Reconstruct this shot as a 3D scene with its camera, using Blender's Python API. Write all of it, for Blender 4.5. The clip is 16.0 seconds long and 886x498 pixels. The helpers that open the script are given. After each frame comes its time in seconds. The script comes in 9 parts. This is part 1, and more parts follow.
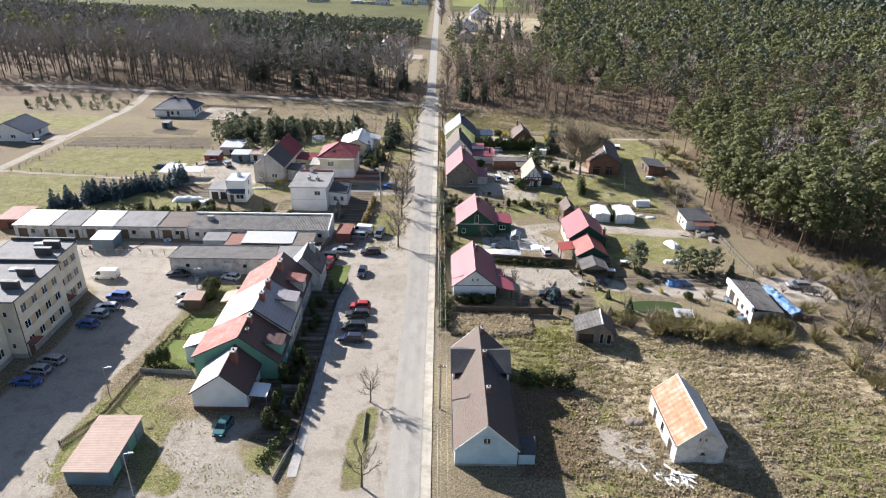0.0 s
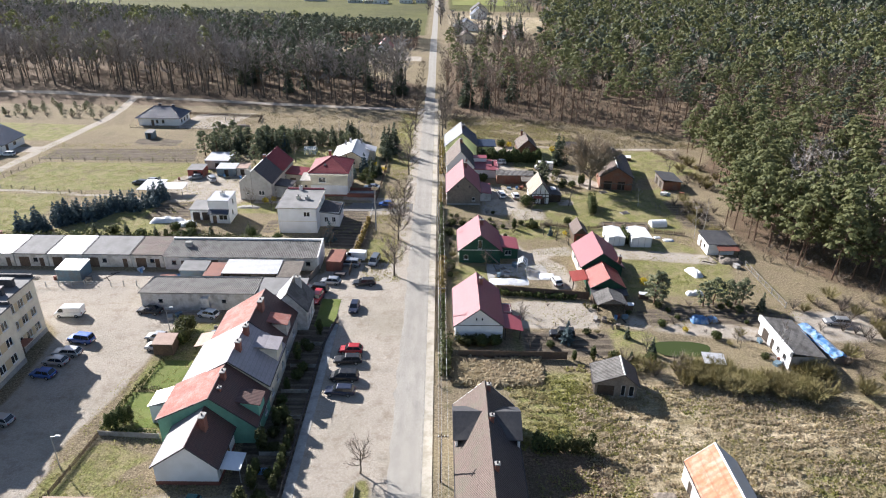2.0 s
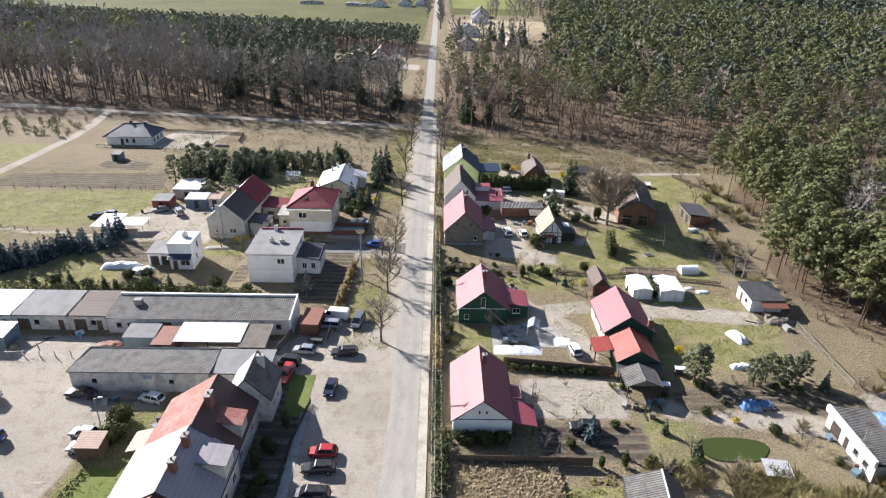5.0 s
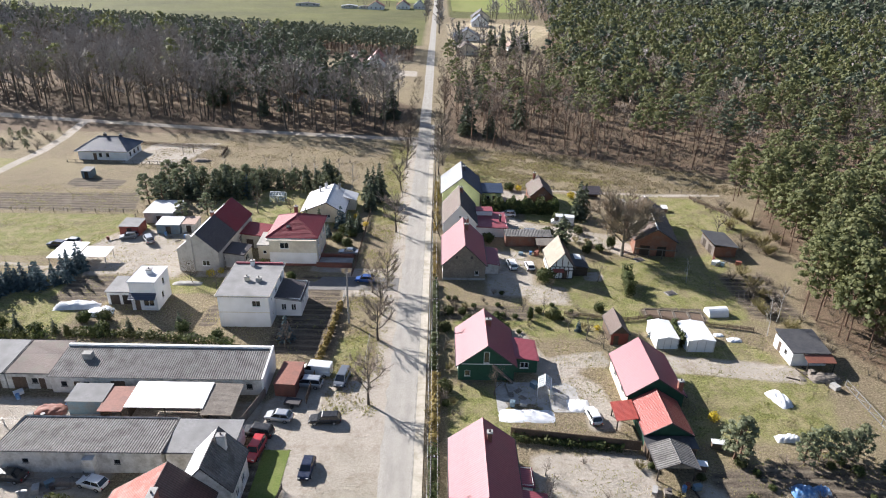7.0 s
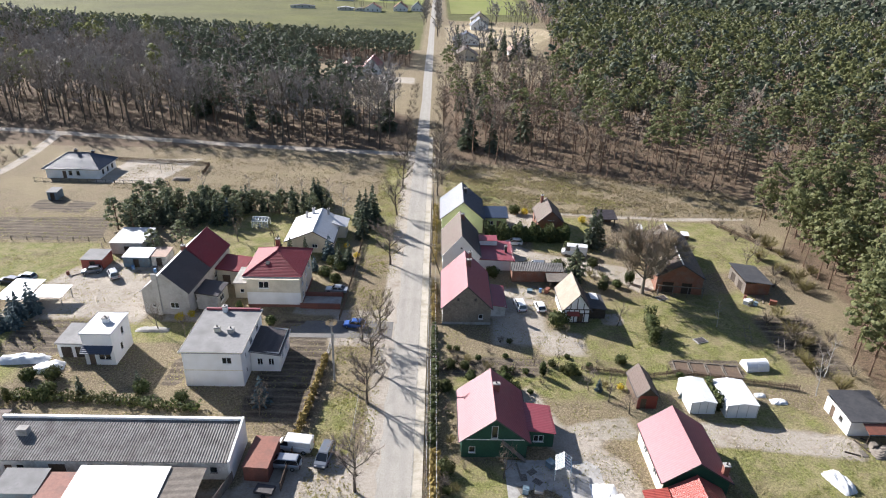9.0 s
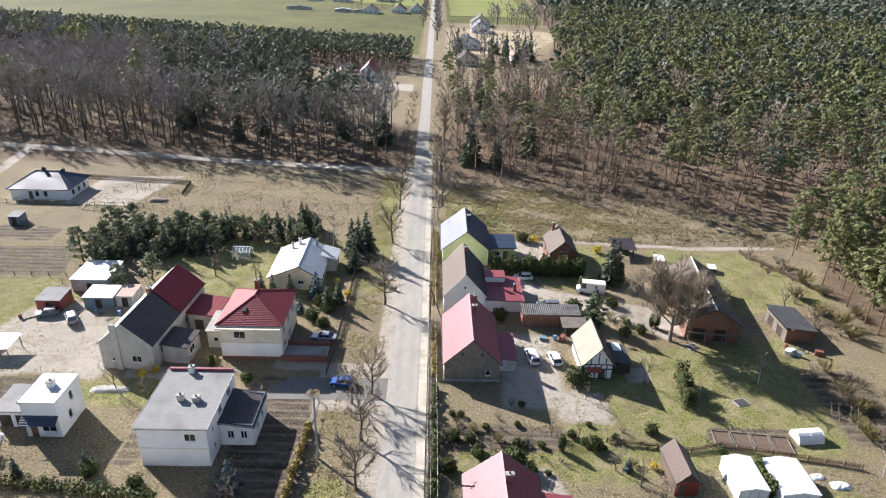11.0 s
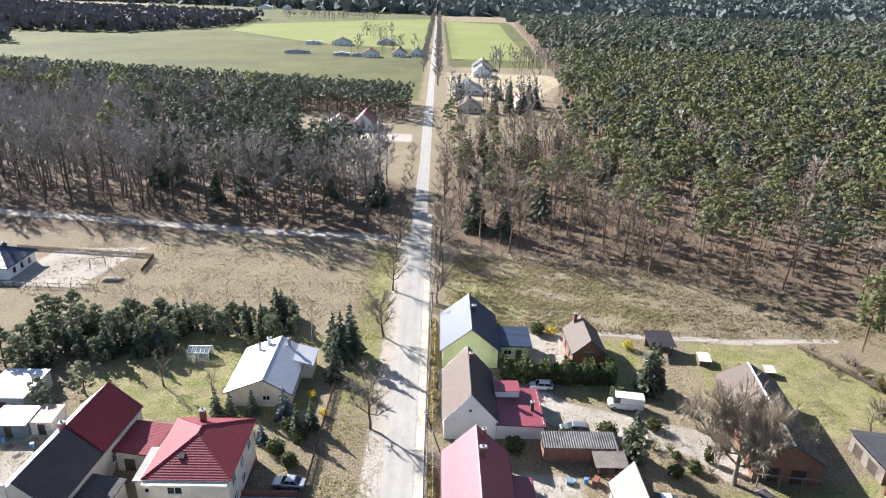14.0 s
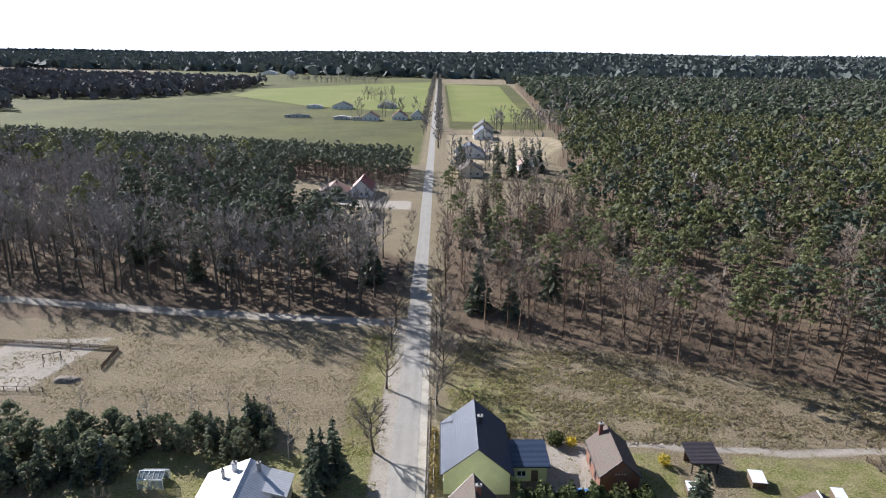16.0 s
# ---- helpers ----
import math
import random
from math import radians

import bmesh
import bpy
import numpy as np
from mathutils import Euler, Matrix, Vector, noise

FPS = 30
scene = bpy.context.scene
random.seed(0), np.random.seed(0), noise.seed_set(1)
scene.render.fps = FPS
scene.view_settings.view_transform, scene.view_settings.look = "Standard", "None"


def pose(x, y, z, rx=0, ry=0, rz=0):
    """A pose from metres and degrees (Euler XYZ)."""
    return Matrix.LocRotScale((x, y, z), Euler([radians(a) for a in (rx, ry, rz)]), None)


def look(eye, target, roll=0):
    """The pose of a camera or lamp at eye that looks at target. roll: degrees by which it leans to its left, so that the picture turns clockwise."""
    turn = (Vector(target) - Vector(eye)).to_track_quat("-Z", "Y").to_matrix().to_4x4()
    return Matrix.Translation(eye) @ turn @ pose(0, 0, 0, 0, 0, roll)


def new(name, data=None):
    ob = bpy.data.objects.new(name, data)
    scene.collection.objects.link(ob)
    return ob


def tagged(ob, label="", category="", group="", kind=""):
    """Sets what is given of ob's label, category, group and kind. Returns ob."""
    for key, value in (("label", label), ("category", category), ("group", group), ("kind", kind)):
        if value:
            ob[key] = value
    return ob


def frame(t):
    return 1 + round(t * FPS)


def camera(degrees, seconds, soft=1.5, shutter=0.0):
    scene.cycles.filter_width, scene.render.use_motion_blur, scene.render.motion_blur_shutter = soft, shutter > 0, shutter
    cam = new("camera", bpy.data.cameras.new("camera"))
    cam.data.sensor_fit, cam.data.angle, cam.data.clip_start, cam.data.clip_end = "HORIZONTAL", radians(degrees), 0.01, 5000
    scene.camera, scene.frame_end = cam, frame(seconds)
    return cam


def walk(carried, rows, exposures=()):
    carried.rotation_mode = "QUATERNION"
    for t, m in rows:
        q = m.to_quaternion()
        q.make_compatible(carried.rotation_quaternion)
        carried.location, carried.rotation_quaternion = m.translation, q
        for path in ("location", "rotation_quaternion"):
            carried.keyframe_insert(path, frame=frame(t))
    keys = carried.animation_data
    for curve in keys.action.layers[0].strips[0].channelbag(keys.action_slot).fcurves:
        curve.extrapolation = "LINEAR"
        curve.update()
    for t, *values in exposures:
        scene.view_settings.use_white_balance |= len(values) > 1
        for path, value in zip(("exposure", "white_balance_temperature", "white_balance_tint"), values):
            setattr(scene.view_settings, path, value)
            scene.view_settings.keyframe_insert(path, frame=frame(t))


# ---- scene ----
cam = camera(68.7, 16.0, soft=1.1)
PATH = [
    (0, (0.74, -3.585, 63.2), (0.756, -1.777, 62.345), 1.0),
    (0.5, (0.64, -0.022, 63.265), (0.657, 1.786, 62.409), 1.0),
    (1, (0.543, 3.63, 63.366), (0.561, 5.437, 62.509), 1.0),
    (1.5, (0.526, 7.302, 63.5), (0.545, 9.108, 62.64), 0.9),
    (2, (0.627, 11.088, 63.618), (0.644, 12.893, 62.756), 0.9),
    (2.5, (0.865, 14.902, 63.733), (0.88, 16.705, 62.869), 0.8),
    (3, (1.123, 18.708, 63.834), (1.135, 20.512, 62.971), 0.8),
    (3.5, (1.332, 22.659, 63.901), (1.342, 24.463, 63.038), 0.7),
    (4, (1.413, 26.802, 63.876), (1.424, 28.607, 63.014), 0.8),
    (6.5, (1.416, 48.052, 63.483), (1.437, 49.86, 62.627), 1.2),
    (7, (1.473, 52.368, 63.439), (1.495, 54.176, 62.584), 1.3),
    (7.5, (1.53, 56.71, 63.373), (1.554, 58.518, 62.518), 1.4),
    (8, (1.446, 61.037, 63.351), (1.471, 62.846, 62.497), 1.4),
    (8.5, (1.334, 65.288, 63.37), (1.36, 67.096, 62.517), 1.5),
    (9, (1.206, 69.528, 63.425), (1.234, 71.336, 62.572), 1.4),
    (11.5, (0.699, 90.706, 63.585), (0.732, 92.515, 62.732), 1.6),
    (12, (0.779, 94.957, 63.573), (0.811, 96.765, 62.719), 1.5),
    (12.5, (0.91, 99.425, 63.544), (0.94, 101.236, 62.696), 1.3),
    (13, (1.043, 103.838, 63.549), (1.072, 105.658, 62.722), 1.3),
    (13.5, (1.159, 108.284, 63.559), (1.187, 110.121, 62.768), 1.3),
    (14, (1.347, 112.988, 63.557), (1.371, 114.842, 62.808), 1.3),
    (14.5, (1.616, 117.796, 63.532), (1.636, 119.666, 62.823), 0.9),
    (15, (1.944, 122.402, 63.464), (1.96, 124.287, 62.796), 0.6),
    (15.5, (2.097, 126.883, 63.437), (2.111, 128.782, 62.812), 0.5),
    (16, (2.11, 131.274, 63.401), (2.122, 133.187, 62.818), 0.5),
]
walk(cam, [(t, look(eye, target, roll)) for t, eye, target, roll in PATH], [(0.0, 1.18, 6120, 13), (9.0, 1.20, 6120, 13), (12.5, 1.42, 6050, 13), (14.5, 1.60, 5900, 13), (15.2, 1.43, 5850, 13), (16.0, 0.88, 5850, 13)])

# ---- light ----
SUN_FROM = Vector((-0.755, 0.656, 0.54)).normalized()      # from the ground towards the sun
world = bpy.data.worlds.new("world")
scene.world = world
world.use_nodes = True
wn = world.node_tree.nodes
sky = wn.new("ShaderNodeTexSky")
sky.sky_type, sky.sun_disc = "NISHITA", False
sky.sun_elevation = math.asin(SUN_FROM.z)
sky.sun_rotation = math.atan2(SUN_FROM.x, SUN_FROM.y)
sky.air_density, sky.dust_density, sky.ozone_density = 1.0, 0.6, 2.0
wn["Background"].inputs["Strength"].default_value = 0.049
veil = wn.new("ShaderNodeMix")                             # a thin bright cloud veil over the blue
veil.data_type = "RGBA"
veil.inputs[0].default_value, veil.inputs[7].default_value = 0.06, (5.6, 6.5, 8.6, 1)
world.node_tree.links.new(sky.outputs[0], veil.inputs[6])
world.node_tree.links.new(veil.outputs[2], wn["Background"].inputs["Color"])
sun = new("sun", bpy.data.lights.new("sun", "SUN"))
sun.data.energy, sun.data.angle, sun.data.color = 5.0, radians(0.55), (1.0, 0.945, 0.87)
sun.matrix_world = look(SUN_FROM * 400, (0, 0, 0))


# ---- materials ----
def nodes_of(name):
    m = bpy.data.materials.new(name)
    m.use_nodes = True
    return m, m.node_tree.nodes, m.node_tree.links, m.node_tree.nodes["Principled BSDF"]


def noise_at(n, l, coord, scale, detail=4.0, rough=0.6, stretch=None):
    tex = n.new("ShaderNodeTexNoise")
    tex.inputs["Scale"].default_value, tex.inputs["Detail"].default_value = scale, detail
    tex.inputs["Roughness"].default_value = rough
    if stretch:
        mp = n.new("ShaderNodeMapping")
        mp.inputs["Scale"].default_value = stretch
        l.new(coord, mp.inputs["Vector"])
        coord = mp.outputs[0]
    l.new(coord, tex.inputs["Vector"])
    return tex.outputs["Fac"]


def ramp(n, l, fac, lo, hi):
    r = n.new("ShaderNodeMapRange")
    r.inputs["From Min"].default_value, r.inputs["From Max"].default_value = lo, hi
    l.new(fac, r.inputs["Value"])
    return r.outputs[0]


def mixc(n, l, fac, a, b):
    mx = n.new("ShaderNodeMix")
    mx.data_type = "RGBA"
    for value, slot in ((fac, 0), (a, 6), (b, 7)):
        if isinstance(value, (int, float)):
            mx.inputs[slot].default_value = value
        elif isinstance(value, tuple):
            mx.inputs[slot].default_value = (*value, 1)
        else:
            l.new(value, mx.inputs[slot])
    return mx.outputs[2]


def calc(n, l, op, a, b=0.0):
    mt = n.new("ShaderNodeMath")
    mt.operation = op
    for value, slot in ((a, 0), (b, 1)):
        if isinstance(value, (int, float)):
            mt.inputs[slot].default_value = value
        else:
            l.new(value, mt.inputs[slot])
    return mt.outputs[0]


def put_bump(n, l, bsdf, height, strength, dist=0.05):
    b = n.new("ShaderNodeBump")
    b.inputs["Strength"].default_value, b.inputs["Distance"].default_value = strength, dist
    l.new(height, b.inputs["Height"])
    l.new(b.outputs[0], bsdf.inputs["Normal"])


def surface(name, a, b, stain=None, rough=0.85, grain=3.0, blotch=0.35, amount=0.5, bump=0.3, metal=0.0, spec=0.4, vary=0.0, waves=None, rows=None, stretch=None):
    """Two colours mixed by grain, a stain in larger blotches, relief; waves: ribs every so many metres along local y; rows: courses every so many metres of height."""
    m, n, l, bsdf = nodes_of(name)
    coord = n.new("ShaderNodeTexCoord").outputs["Object"]
    fine = noise_at(n, l, coord, grain, 5.0, 0.7, stretch)
    col = mixc(n, l, ramp(n, l, fine, 0.3, 0.7), a, b)
    if stain:
        big = noise_at(n, l, coord, blotch, 5.0, 0.65, stretch)
        col = mixc(n, l, calc(n, l, "MULTIPLY", ramp(n, l, big, 0.45, 0.68), amount), col, stain)
    height = fine
    if waves or rows:
        sep = n.new("ShaderNodeSeparateXYZ")
        l.new(coord, sep.inputs[0])
        if waves:
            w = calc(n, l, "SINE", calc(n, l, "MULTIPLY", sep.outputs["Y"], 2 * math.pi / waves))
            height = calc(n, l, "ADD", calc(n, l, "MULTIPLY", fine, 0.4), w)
            # troughs between ribs also darkened in the colour, as shading of the relief
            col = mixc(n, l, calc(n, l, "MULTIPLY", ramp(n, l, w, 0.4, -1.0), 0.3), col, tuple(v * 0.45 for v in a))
        if rows:
            z = calc(n, l, "FRACT", calc(n, l, "DIVIDE", sep.outputs["Z"], rows))
            height = calc(n, l, "ADD", height, z)
            col = mixc(n, l, calc(n, l, "MULTIPLY", ramp(n, l, z, 0.25, 0.0), 0.35), col, tuple(v * 0.4 for v in a))
    if vary:
        hsv = n.new("ShaderNodeHueSaturation")
        rnd = n.new("ShaderNodeObjectInfo").outputs["Random"]
        l.new(calc(n, l, "ADD", calc(n, l, "MULTIPLY", rnd, vary), 1 - vary / 2), hsv.inputs["Value"])
        l.new(col, hsv.inputs["Color"])
        col = hsv.outputs[0]
    l.new(col, bsdf.inputs["Base Color"])
    bsdf.inputs["Roughness"].default_value, bsdf.inputs["Metallic"].default_value = rough, metal
    bsdf.inputs["Specular IOR Level"].default_value = spec
    put_bump(n, l, bsdf, height, bump)
    return m


def leafy(name, a, b, c, rough=0.7, trans=0.25):
    """Foliage: colour varies leaf by leaf and tree by tree, with light let through."""
    m, n, l, bsdf = nodes_of(name)
    rnd = n.new("ShaderNodeNewGeometry").outputs["Random Per Island"]
    pos = n.new("ShaderNodeNewGeometry").outputs["Position"]
    col = mixc(n, l, rnd, a, b)
    col = mixc(n, l, ramp(n, l, noise_at(n, l, pos, 0.16, 3.0), 0.42, 0.6), col, c)
    l.new(col, bsdf.inputs["Base Color"])
    bsdf.inputs["Roughness"].default_value = rough
    bsdf.inputs["Specular IOR Level"].default_value = 0.25
    if trans:
        tl = n.new("ShaderNodeBsdfTranslucent")
        l.new(col, tl.inputs["Color"])
        mx = n.new("ShaderNodeMixShader")
        mx.inputs[0].default_value = trans
        l.new(bsdf.outputs[0], mx.inputs[1])
        l.new(tl.outputs[0], mx.inputs[2])
        l.new(mx.outputs[0], n["Material Output"].inputs["Surface"])
    return m


def ground_material():
    m, n, l, bsdf = nodes_of("ground")
    pos = n.new("ShaderNodeNewGeometry").outputs["Position"]
    za, zb = n.new("ShaderNodeVertexColor"), n.new("ShaderNodeVertexColor")
    za.layer_name, zb.layer_name = "zone_a", "zone_b"
    sa, sb = n.new("ShaderNodeSeparateColor"), n.new("ShaderNodeSeparateColor")
    l.new(za.outputs[0], sa.inputs[0])
    l.new(zb.outputs[0], sb.inputs[0])
    fine, mid = noise_at(n, l, pos, 2.6, 9.0, 0.85), noise_at(n, l, pos, 0.35, 7.0, 0.75)
    big, huge = noise_at(n, l, pos, 0.06, 5.0, 0.6), noise_at(n, l, pos, 0.012, 4.0, 0.6)
    streak = noise_at(n, l, pos, 0.5, 6.0, 0.75, (0.35, 1.6, 1.0))

    def edge(mask):
        """A zone's border frayed by noise."""
        return ramp(n, l, calc(n, l, "ADD", mask, calc(n, l, "MULTIPLY", calc(n, l, "SUBTRACT", mid, 0.5), 0.8)), 0.38, 0.62)

    meadow = mixc(n, l, ramp(n, l, fine, 0.38, 0.62), (0.085, 0.066, 0.04), (0.41, 0.33, 0.22))
    meadow = mixc(n, l, calc(n, l, "MULTIPLY", ramp(n, l, mid, 0.5, 0.66), 0.5), meadow, (0.125, 0.125, 0.05))
    meadow = mixc(n, l, calc(n, l, "MULTIPLY", ramp(n, l, big, 0.45, 0.62), 0.5), meadow, (0.30, 0.25, 0.15))
    lawn = mixc(n, l, ramp(n, l, fine, 0.38, 0.62), (0.075, 0.086, 0.024), (0.345, 0.335, 0.125))
    lawn = mixc(n, l, calc(n, l, "MULTIPLY", ramp(n, l, mid, 0.44, 0.58), 0.68), lawn, (0.34, 0.285, 0.165))
    lawn = mixc(n, l, calc(n, l, "MULTIPLY", ramp(n, l, noise_at(n, l, pos, 0.14, 5.0, 0.7), 0.52, 0.64), 0.7), lawn, (0.19, 0.15, 0.095))
    sand = mixc(n, l, ramp(n, l, fine, 0.3, 0.7), (0.32, 0.28, 0.23), (0.56, 0.50, 0.425))
    sand = mixc(n, l, calc(n, l, "MULTIPLY", ramp(n, l, mid, 0.5, 0.66), 0.55), sand, (0.24, 0.19, 0.13))
    sand = mixc(n, l, calc(n, l, "MULTIPLY", ramp(n, l, big, 0.5, 0.7), 0.4), sand, (0.23, 0.21, 0.14))
    litter = mixc(n, l, ramp(n, l, fine, 0.37, 0.63), (0.06, 0.043, 0.03), (0.30, 0.215, 0.145))
    litter = mixc(n, l, calc(n, l, "MULTIPLY", ramp(n, l, mid, 0.5, 0.68), 0.6), litter, (0.12, 0.115, 0.06))
    straw = mixc(n, l, ramp(n, l, streak, 0.40, 0.60), (0.25, 0.20, 0.12), (0.55, 0.455, 0.315))
    straw = mixc(n, l, calc(n, l, "MULTIPLY", ramp(n, l, big, 0.5, 0.66), 0.5), straw, (0.19, 0.18, 0.075))
    soil = mixc(n, l, ramp(n, l, streak, 0.35, 0.65), (0.06, 0.048, 0.036), (0.19, 0.155, 0.118))
    sxy = n.new("ShaderNodeSeparateXYZ")
    l.new(pos, sxy.inputs[0])
    furrow = calc(n, l, "SINE", calc(n, l, "ADD", calc(n, l, "MULTIPLY", sxy.outputs["Y"], 3.6), calc(n, l, "MULTIPLY", mid, 5.0)))
    soil = mixc(n, l, calc(n, l, "MULTIPLY", ramp(n, l, furrow, 0.2, 1.0), 0.5), soil, (0.28, 0.235, 0.17))
    crop = mixc(n, l, ramp(n, l, huge, 0.35, 0.65), (0.088, 0.09, 0.036), (0.13, 0.132, 0.044))
    crop = mixc(n, l, calc(n, l, "MULTIPLY", ramp(n, l, big, 0.4, 0.65), 0.3), crop, (0.16, 0.15, 0.07))
    col = meadow
    for mask, zone in ((sa.outputs[0], lawn), (sb.outputs[0], straw), (sb.outputs[2], crop), (sa.outputs[2], litter), (sb.outputs[1], soil)):
        col = mixc(n, l, edge(mask), col, zone)
    grit = n.new("ShaderNodeMapRange")                      # blades, clods and pebbles
    grit.inputs["From Min"].default_value, grit.inputs["From Max"].default_value = 0.36, 0.64
    grit.inputs["To Min"].default_value, grit.inputs["To Max"].default_value = 0.70, 1.30
    l.new(noise_at(n, l, pos, 4.2, 3.0, 0.75), grit.inputs["Value"])
    speck = n.new("ShaderNodeMix")
    speck.data_type, speck.blend_type = "RGBA", "MULTIPLY"
    speck.inputs[0].default_value = 1.0
    l.new(col, speck.inputs[6])
    l.new(grit.outputs[0], speck.inputs[7])
    col = mixc(n, l, edge(sa.outputs[1]), speck.outputs[2], sand)
    l.new(col, bsdf.inputs["Base Color"])
    bsdf.inputs["Roughness"].default_value, bsdf.inputs["Specular IOR Level"].default_value = 0.95, 0.15
    put_bump(n, l, bsdf, calc(n, l, "ADD", fine, calc(n, l, "ADD", mid, calc(n, l, "MULTIPLY", streak, 0.6))), 0.9, 0.3)
    return m


def road_material():
    """Worn pale setts under thin asphalt: paving courses, lighter wheel tracks, dust and patches."""
    m, n, l, bsdf = nodes_of("road")
    pos = n.new("ShaderNodeNewGeometry").outputs["Position"]
    sep = n.new("ShaderNodeSeparateXYZ")
    l.new(pos, sep.inputs[0])
    fine, mid = noise_at(n, l, pos, 5.0, 5.0, 0.7), noise_at(n, l, pos, 0.6, 6.0, 0.7, (1.0, 0.35, 1.0))
    big = noise_at(n, l, pos, 0.09, 4.0, 0.6)
    brick = n.new("ShaderNodeTexBrick")
    brick.inputs["Scale"].default_value = 3.2
    brick.inputs["Mortar Size"].default_value = 0.035
    l.new(pos, brick.inputs["Vector"])
    col = mixc(n, l, ramp(n, l, fine, 0.3, 0.7), (0.34, 0.315, 0.275), (0.46, 0.43, 0.38))
    col = mixc(n, l, calc(n, l, "MULTIPLY", ramp(n, l, mid, 0.48, 0.66), 0.5), col, (0.25, 0.235, 0.205))
    col = mixc(n, l, calc(n, l, "MULTIPLY", ramp(n, l, big, 0.45, 0.65), 0.35), col, (0.48, 0.45, 0.40))
    col = mixc(n, l, calc(n, l, "MULTIPLY", brick.outputs["Fac"], calc(n, l, "MULTIPLY", ramp(n, l, big, 0.3, 0.6), 0.5)), col, (0.19, 0.175, 0.145))
    track = calc(n, l, "ABSOLUTE", calc(n, l, "SINE", calc(n, l, "MULTIPLY", calc(n, l, "ADD", sep.outputs["X"], 3.4), 1.55)))
    col = mixc(n, l, calc(n, l, "MULTIPLY", ramp(n, l, track, 0.55, 1.0), 0.18), col, (0.26, 0.245, 0.22))
    l.new(col, bsdf.inputs["Base Color"])
    bsdf.inputs["Roughness"].default_value, bsdf.inputs["Specular IOR Level"].default_value = 0.8, 0.3
    put_bump(n, l, bsdf, calc(n, l, "SUBTRACT", fine, calc(n, l, "MULTIPLY", brick.outputs["Fac"], 0.8)), 0.5, 0.04)
    return m


def shiny(name, colour, rough=0.3, metal=0.0, coat=0.6):
    m, n, l, bsdf = nodes_of(name)
    coord = n.new("ShaderNodeTexCoord").outputs["Object"]
    dust = noise_at(n, l, coord, 2.5, 4.0)
    l.new(mixc(n, l, calc(n, l, "MULTIPLY", ramp(n, l, dust, 0.4, 0.8), 0.18), colour, (0.3, 0.27, 0.22)), bsdf.inputs["Base Color"])
    l.new(calc(n, l, "ADD", calc(n, l, "MULTIPLY", dust, 0.25), rough - 0.1), bsdf.inputs["Roughness"])
    bsdf.inputs["Metallic"].default_value, bsdf.inputs["Coat Weight"].default_value = metal, coat
    bsdf.inputs["Coat Roughness"].default_value = 0.12
    return m


GROUND, ROAD = ground_material(), road_material()
SIDEWALK = surface("pale_paving", (0.42, 0.38, 0.31), (0.53, 0.48, 0.40), (0.25, 0.22, 0.15), 0.9, 4.0, 0.4, 0.7)
KERB = surface("kerb_concrete", (0.30, 0.28, 0.25), (0.42, 0.40, 0.36), (0.15, 0.14, 0.11), 0.9, 5.0, 1.0, 0.6)
ASPHALT = surface("worn_dark_asphalt", (0.12, 0.115, 0.11), (0.19, 0.182, 0.172), (0.25, 0.23, 0.20), 0.9, 4.0, 0.4, 0.5)
CONCRETE = surface("grey_concrete", (0.33, 0.32, 0.30), (0.45, 0.43, 0.40), (0.20, 0.19, 0.17), 0.9, 3.0, 0.5, 0.7)
PLASTER_W = surface("white_plaster", (0.80, 0.79, 0.77), (0.87, 0.86, 0.84), (0.60, 0.58, 0.53), 0.9, 2.0, 0.5, 0.4, 0.1)
PLASTER_OLD = surface("stained_whitewash", (0.58, 0.56, 0.52), (0.74, 0.72, 0.68), (0.33, 0.30, 0.25), 0.95, 2.0, 0.6, 0.8, 0.3)
PLASTER_CREAM = surface("cream_plaster", (0.66, 0.60, 0.47), (0.75, 0.69, 0.56), (0.45, 0.38, 0.28), 0.9, 2.0, 0.4, 0.5, 0.1)
PLASTER_GREY = surface("grey_plaster", (0.40, 0.38, 0.35), (0.50, 0.48, 0.45), (0.28, 0.26, 0.23), 0.95, 2.5, 0.5, 0.7, 0.2)
PLASTER_YELLOW = surface("lime_yellow_plaster", (0.60, 0.66, 0.30), (0.68, 0.73, 0.38), (0.50, 0.52, 0.28), 0.9, 2.0, 0.4, 0.5, 0.1)
PLASTER_BLUE = surface("pale_blue_plaster", (0.47, 0.62, 0.68), (0.55, 0.69, 0.74), (0.38, 0.47, 0.50), 0.9, 2.0, 0.4, 0.6, 0.1)
PLASTER_TEAL = surface("sea_green_plaster", (0.16, 0.36, 0.26), (0.20, 0.42, 0.31), (0.13, 0.27, 0.20), 0.9, 2.0, 0.4, 0.5, 0.1)
PLASTER_GREEN = surface("dark_green_boards", (0.018, 0.07, 0.042), (0.03, 0.095, 0.06), (0.02, 0.045, 0.03), 0.8, 3.0, 0.5, 0.5, 0.2, rows=0.2)
PLASTER_OCHRE = surface("ochre_patch_plaster", (0.52, 0.41, 0.25), (0.58, 0.47, 0.30), (0.45, 0.36, 0.24), 0.9, 2.0, 0.5, 0.4, 0.1)
PLINTH_RED = surface("brick_red_plinth", (0.22, 0.085, 0.06), (0.30, 0.12, 0.085), (0.15, 0.08, 0.06), 0.9, 4.0, 0.6, 0.5, 0.2)
STONE = surface("fieldstone_masonry", (0.17, 0.14, 0.11), (0.34, 0.29, 0.24), (0.12, 0.10, 0.08), 0.95, 3.5, 0.8, 0.5, 0.9)
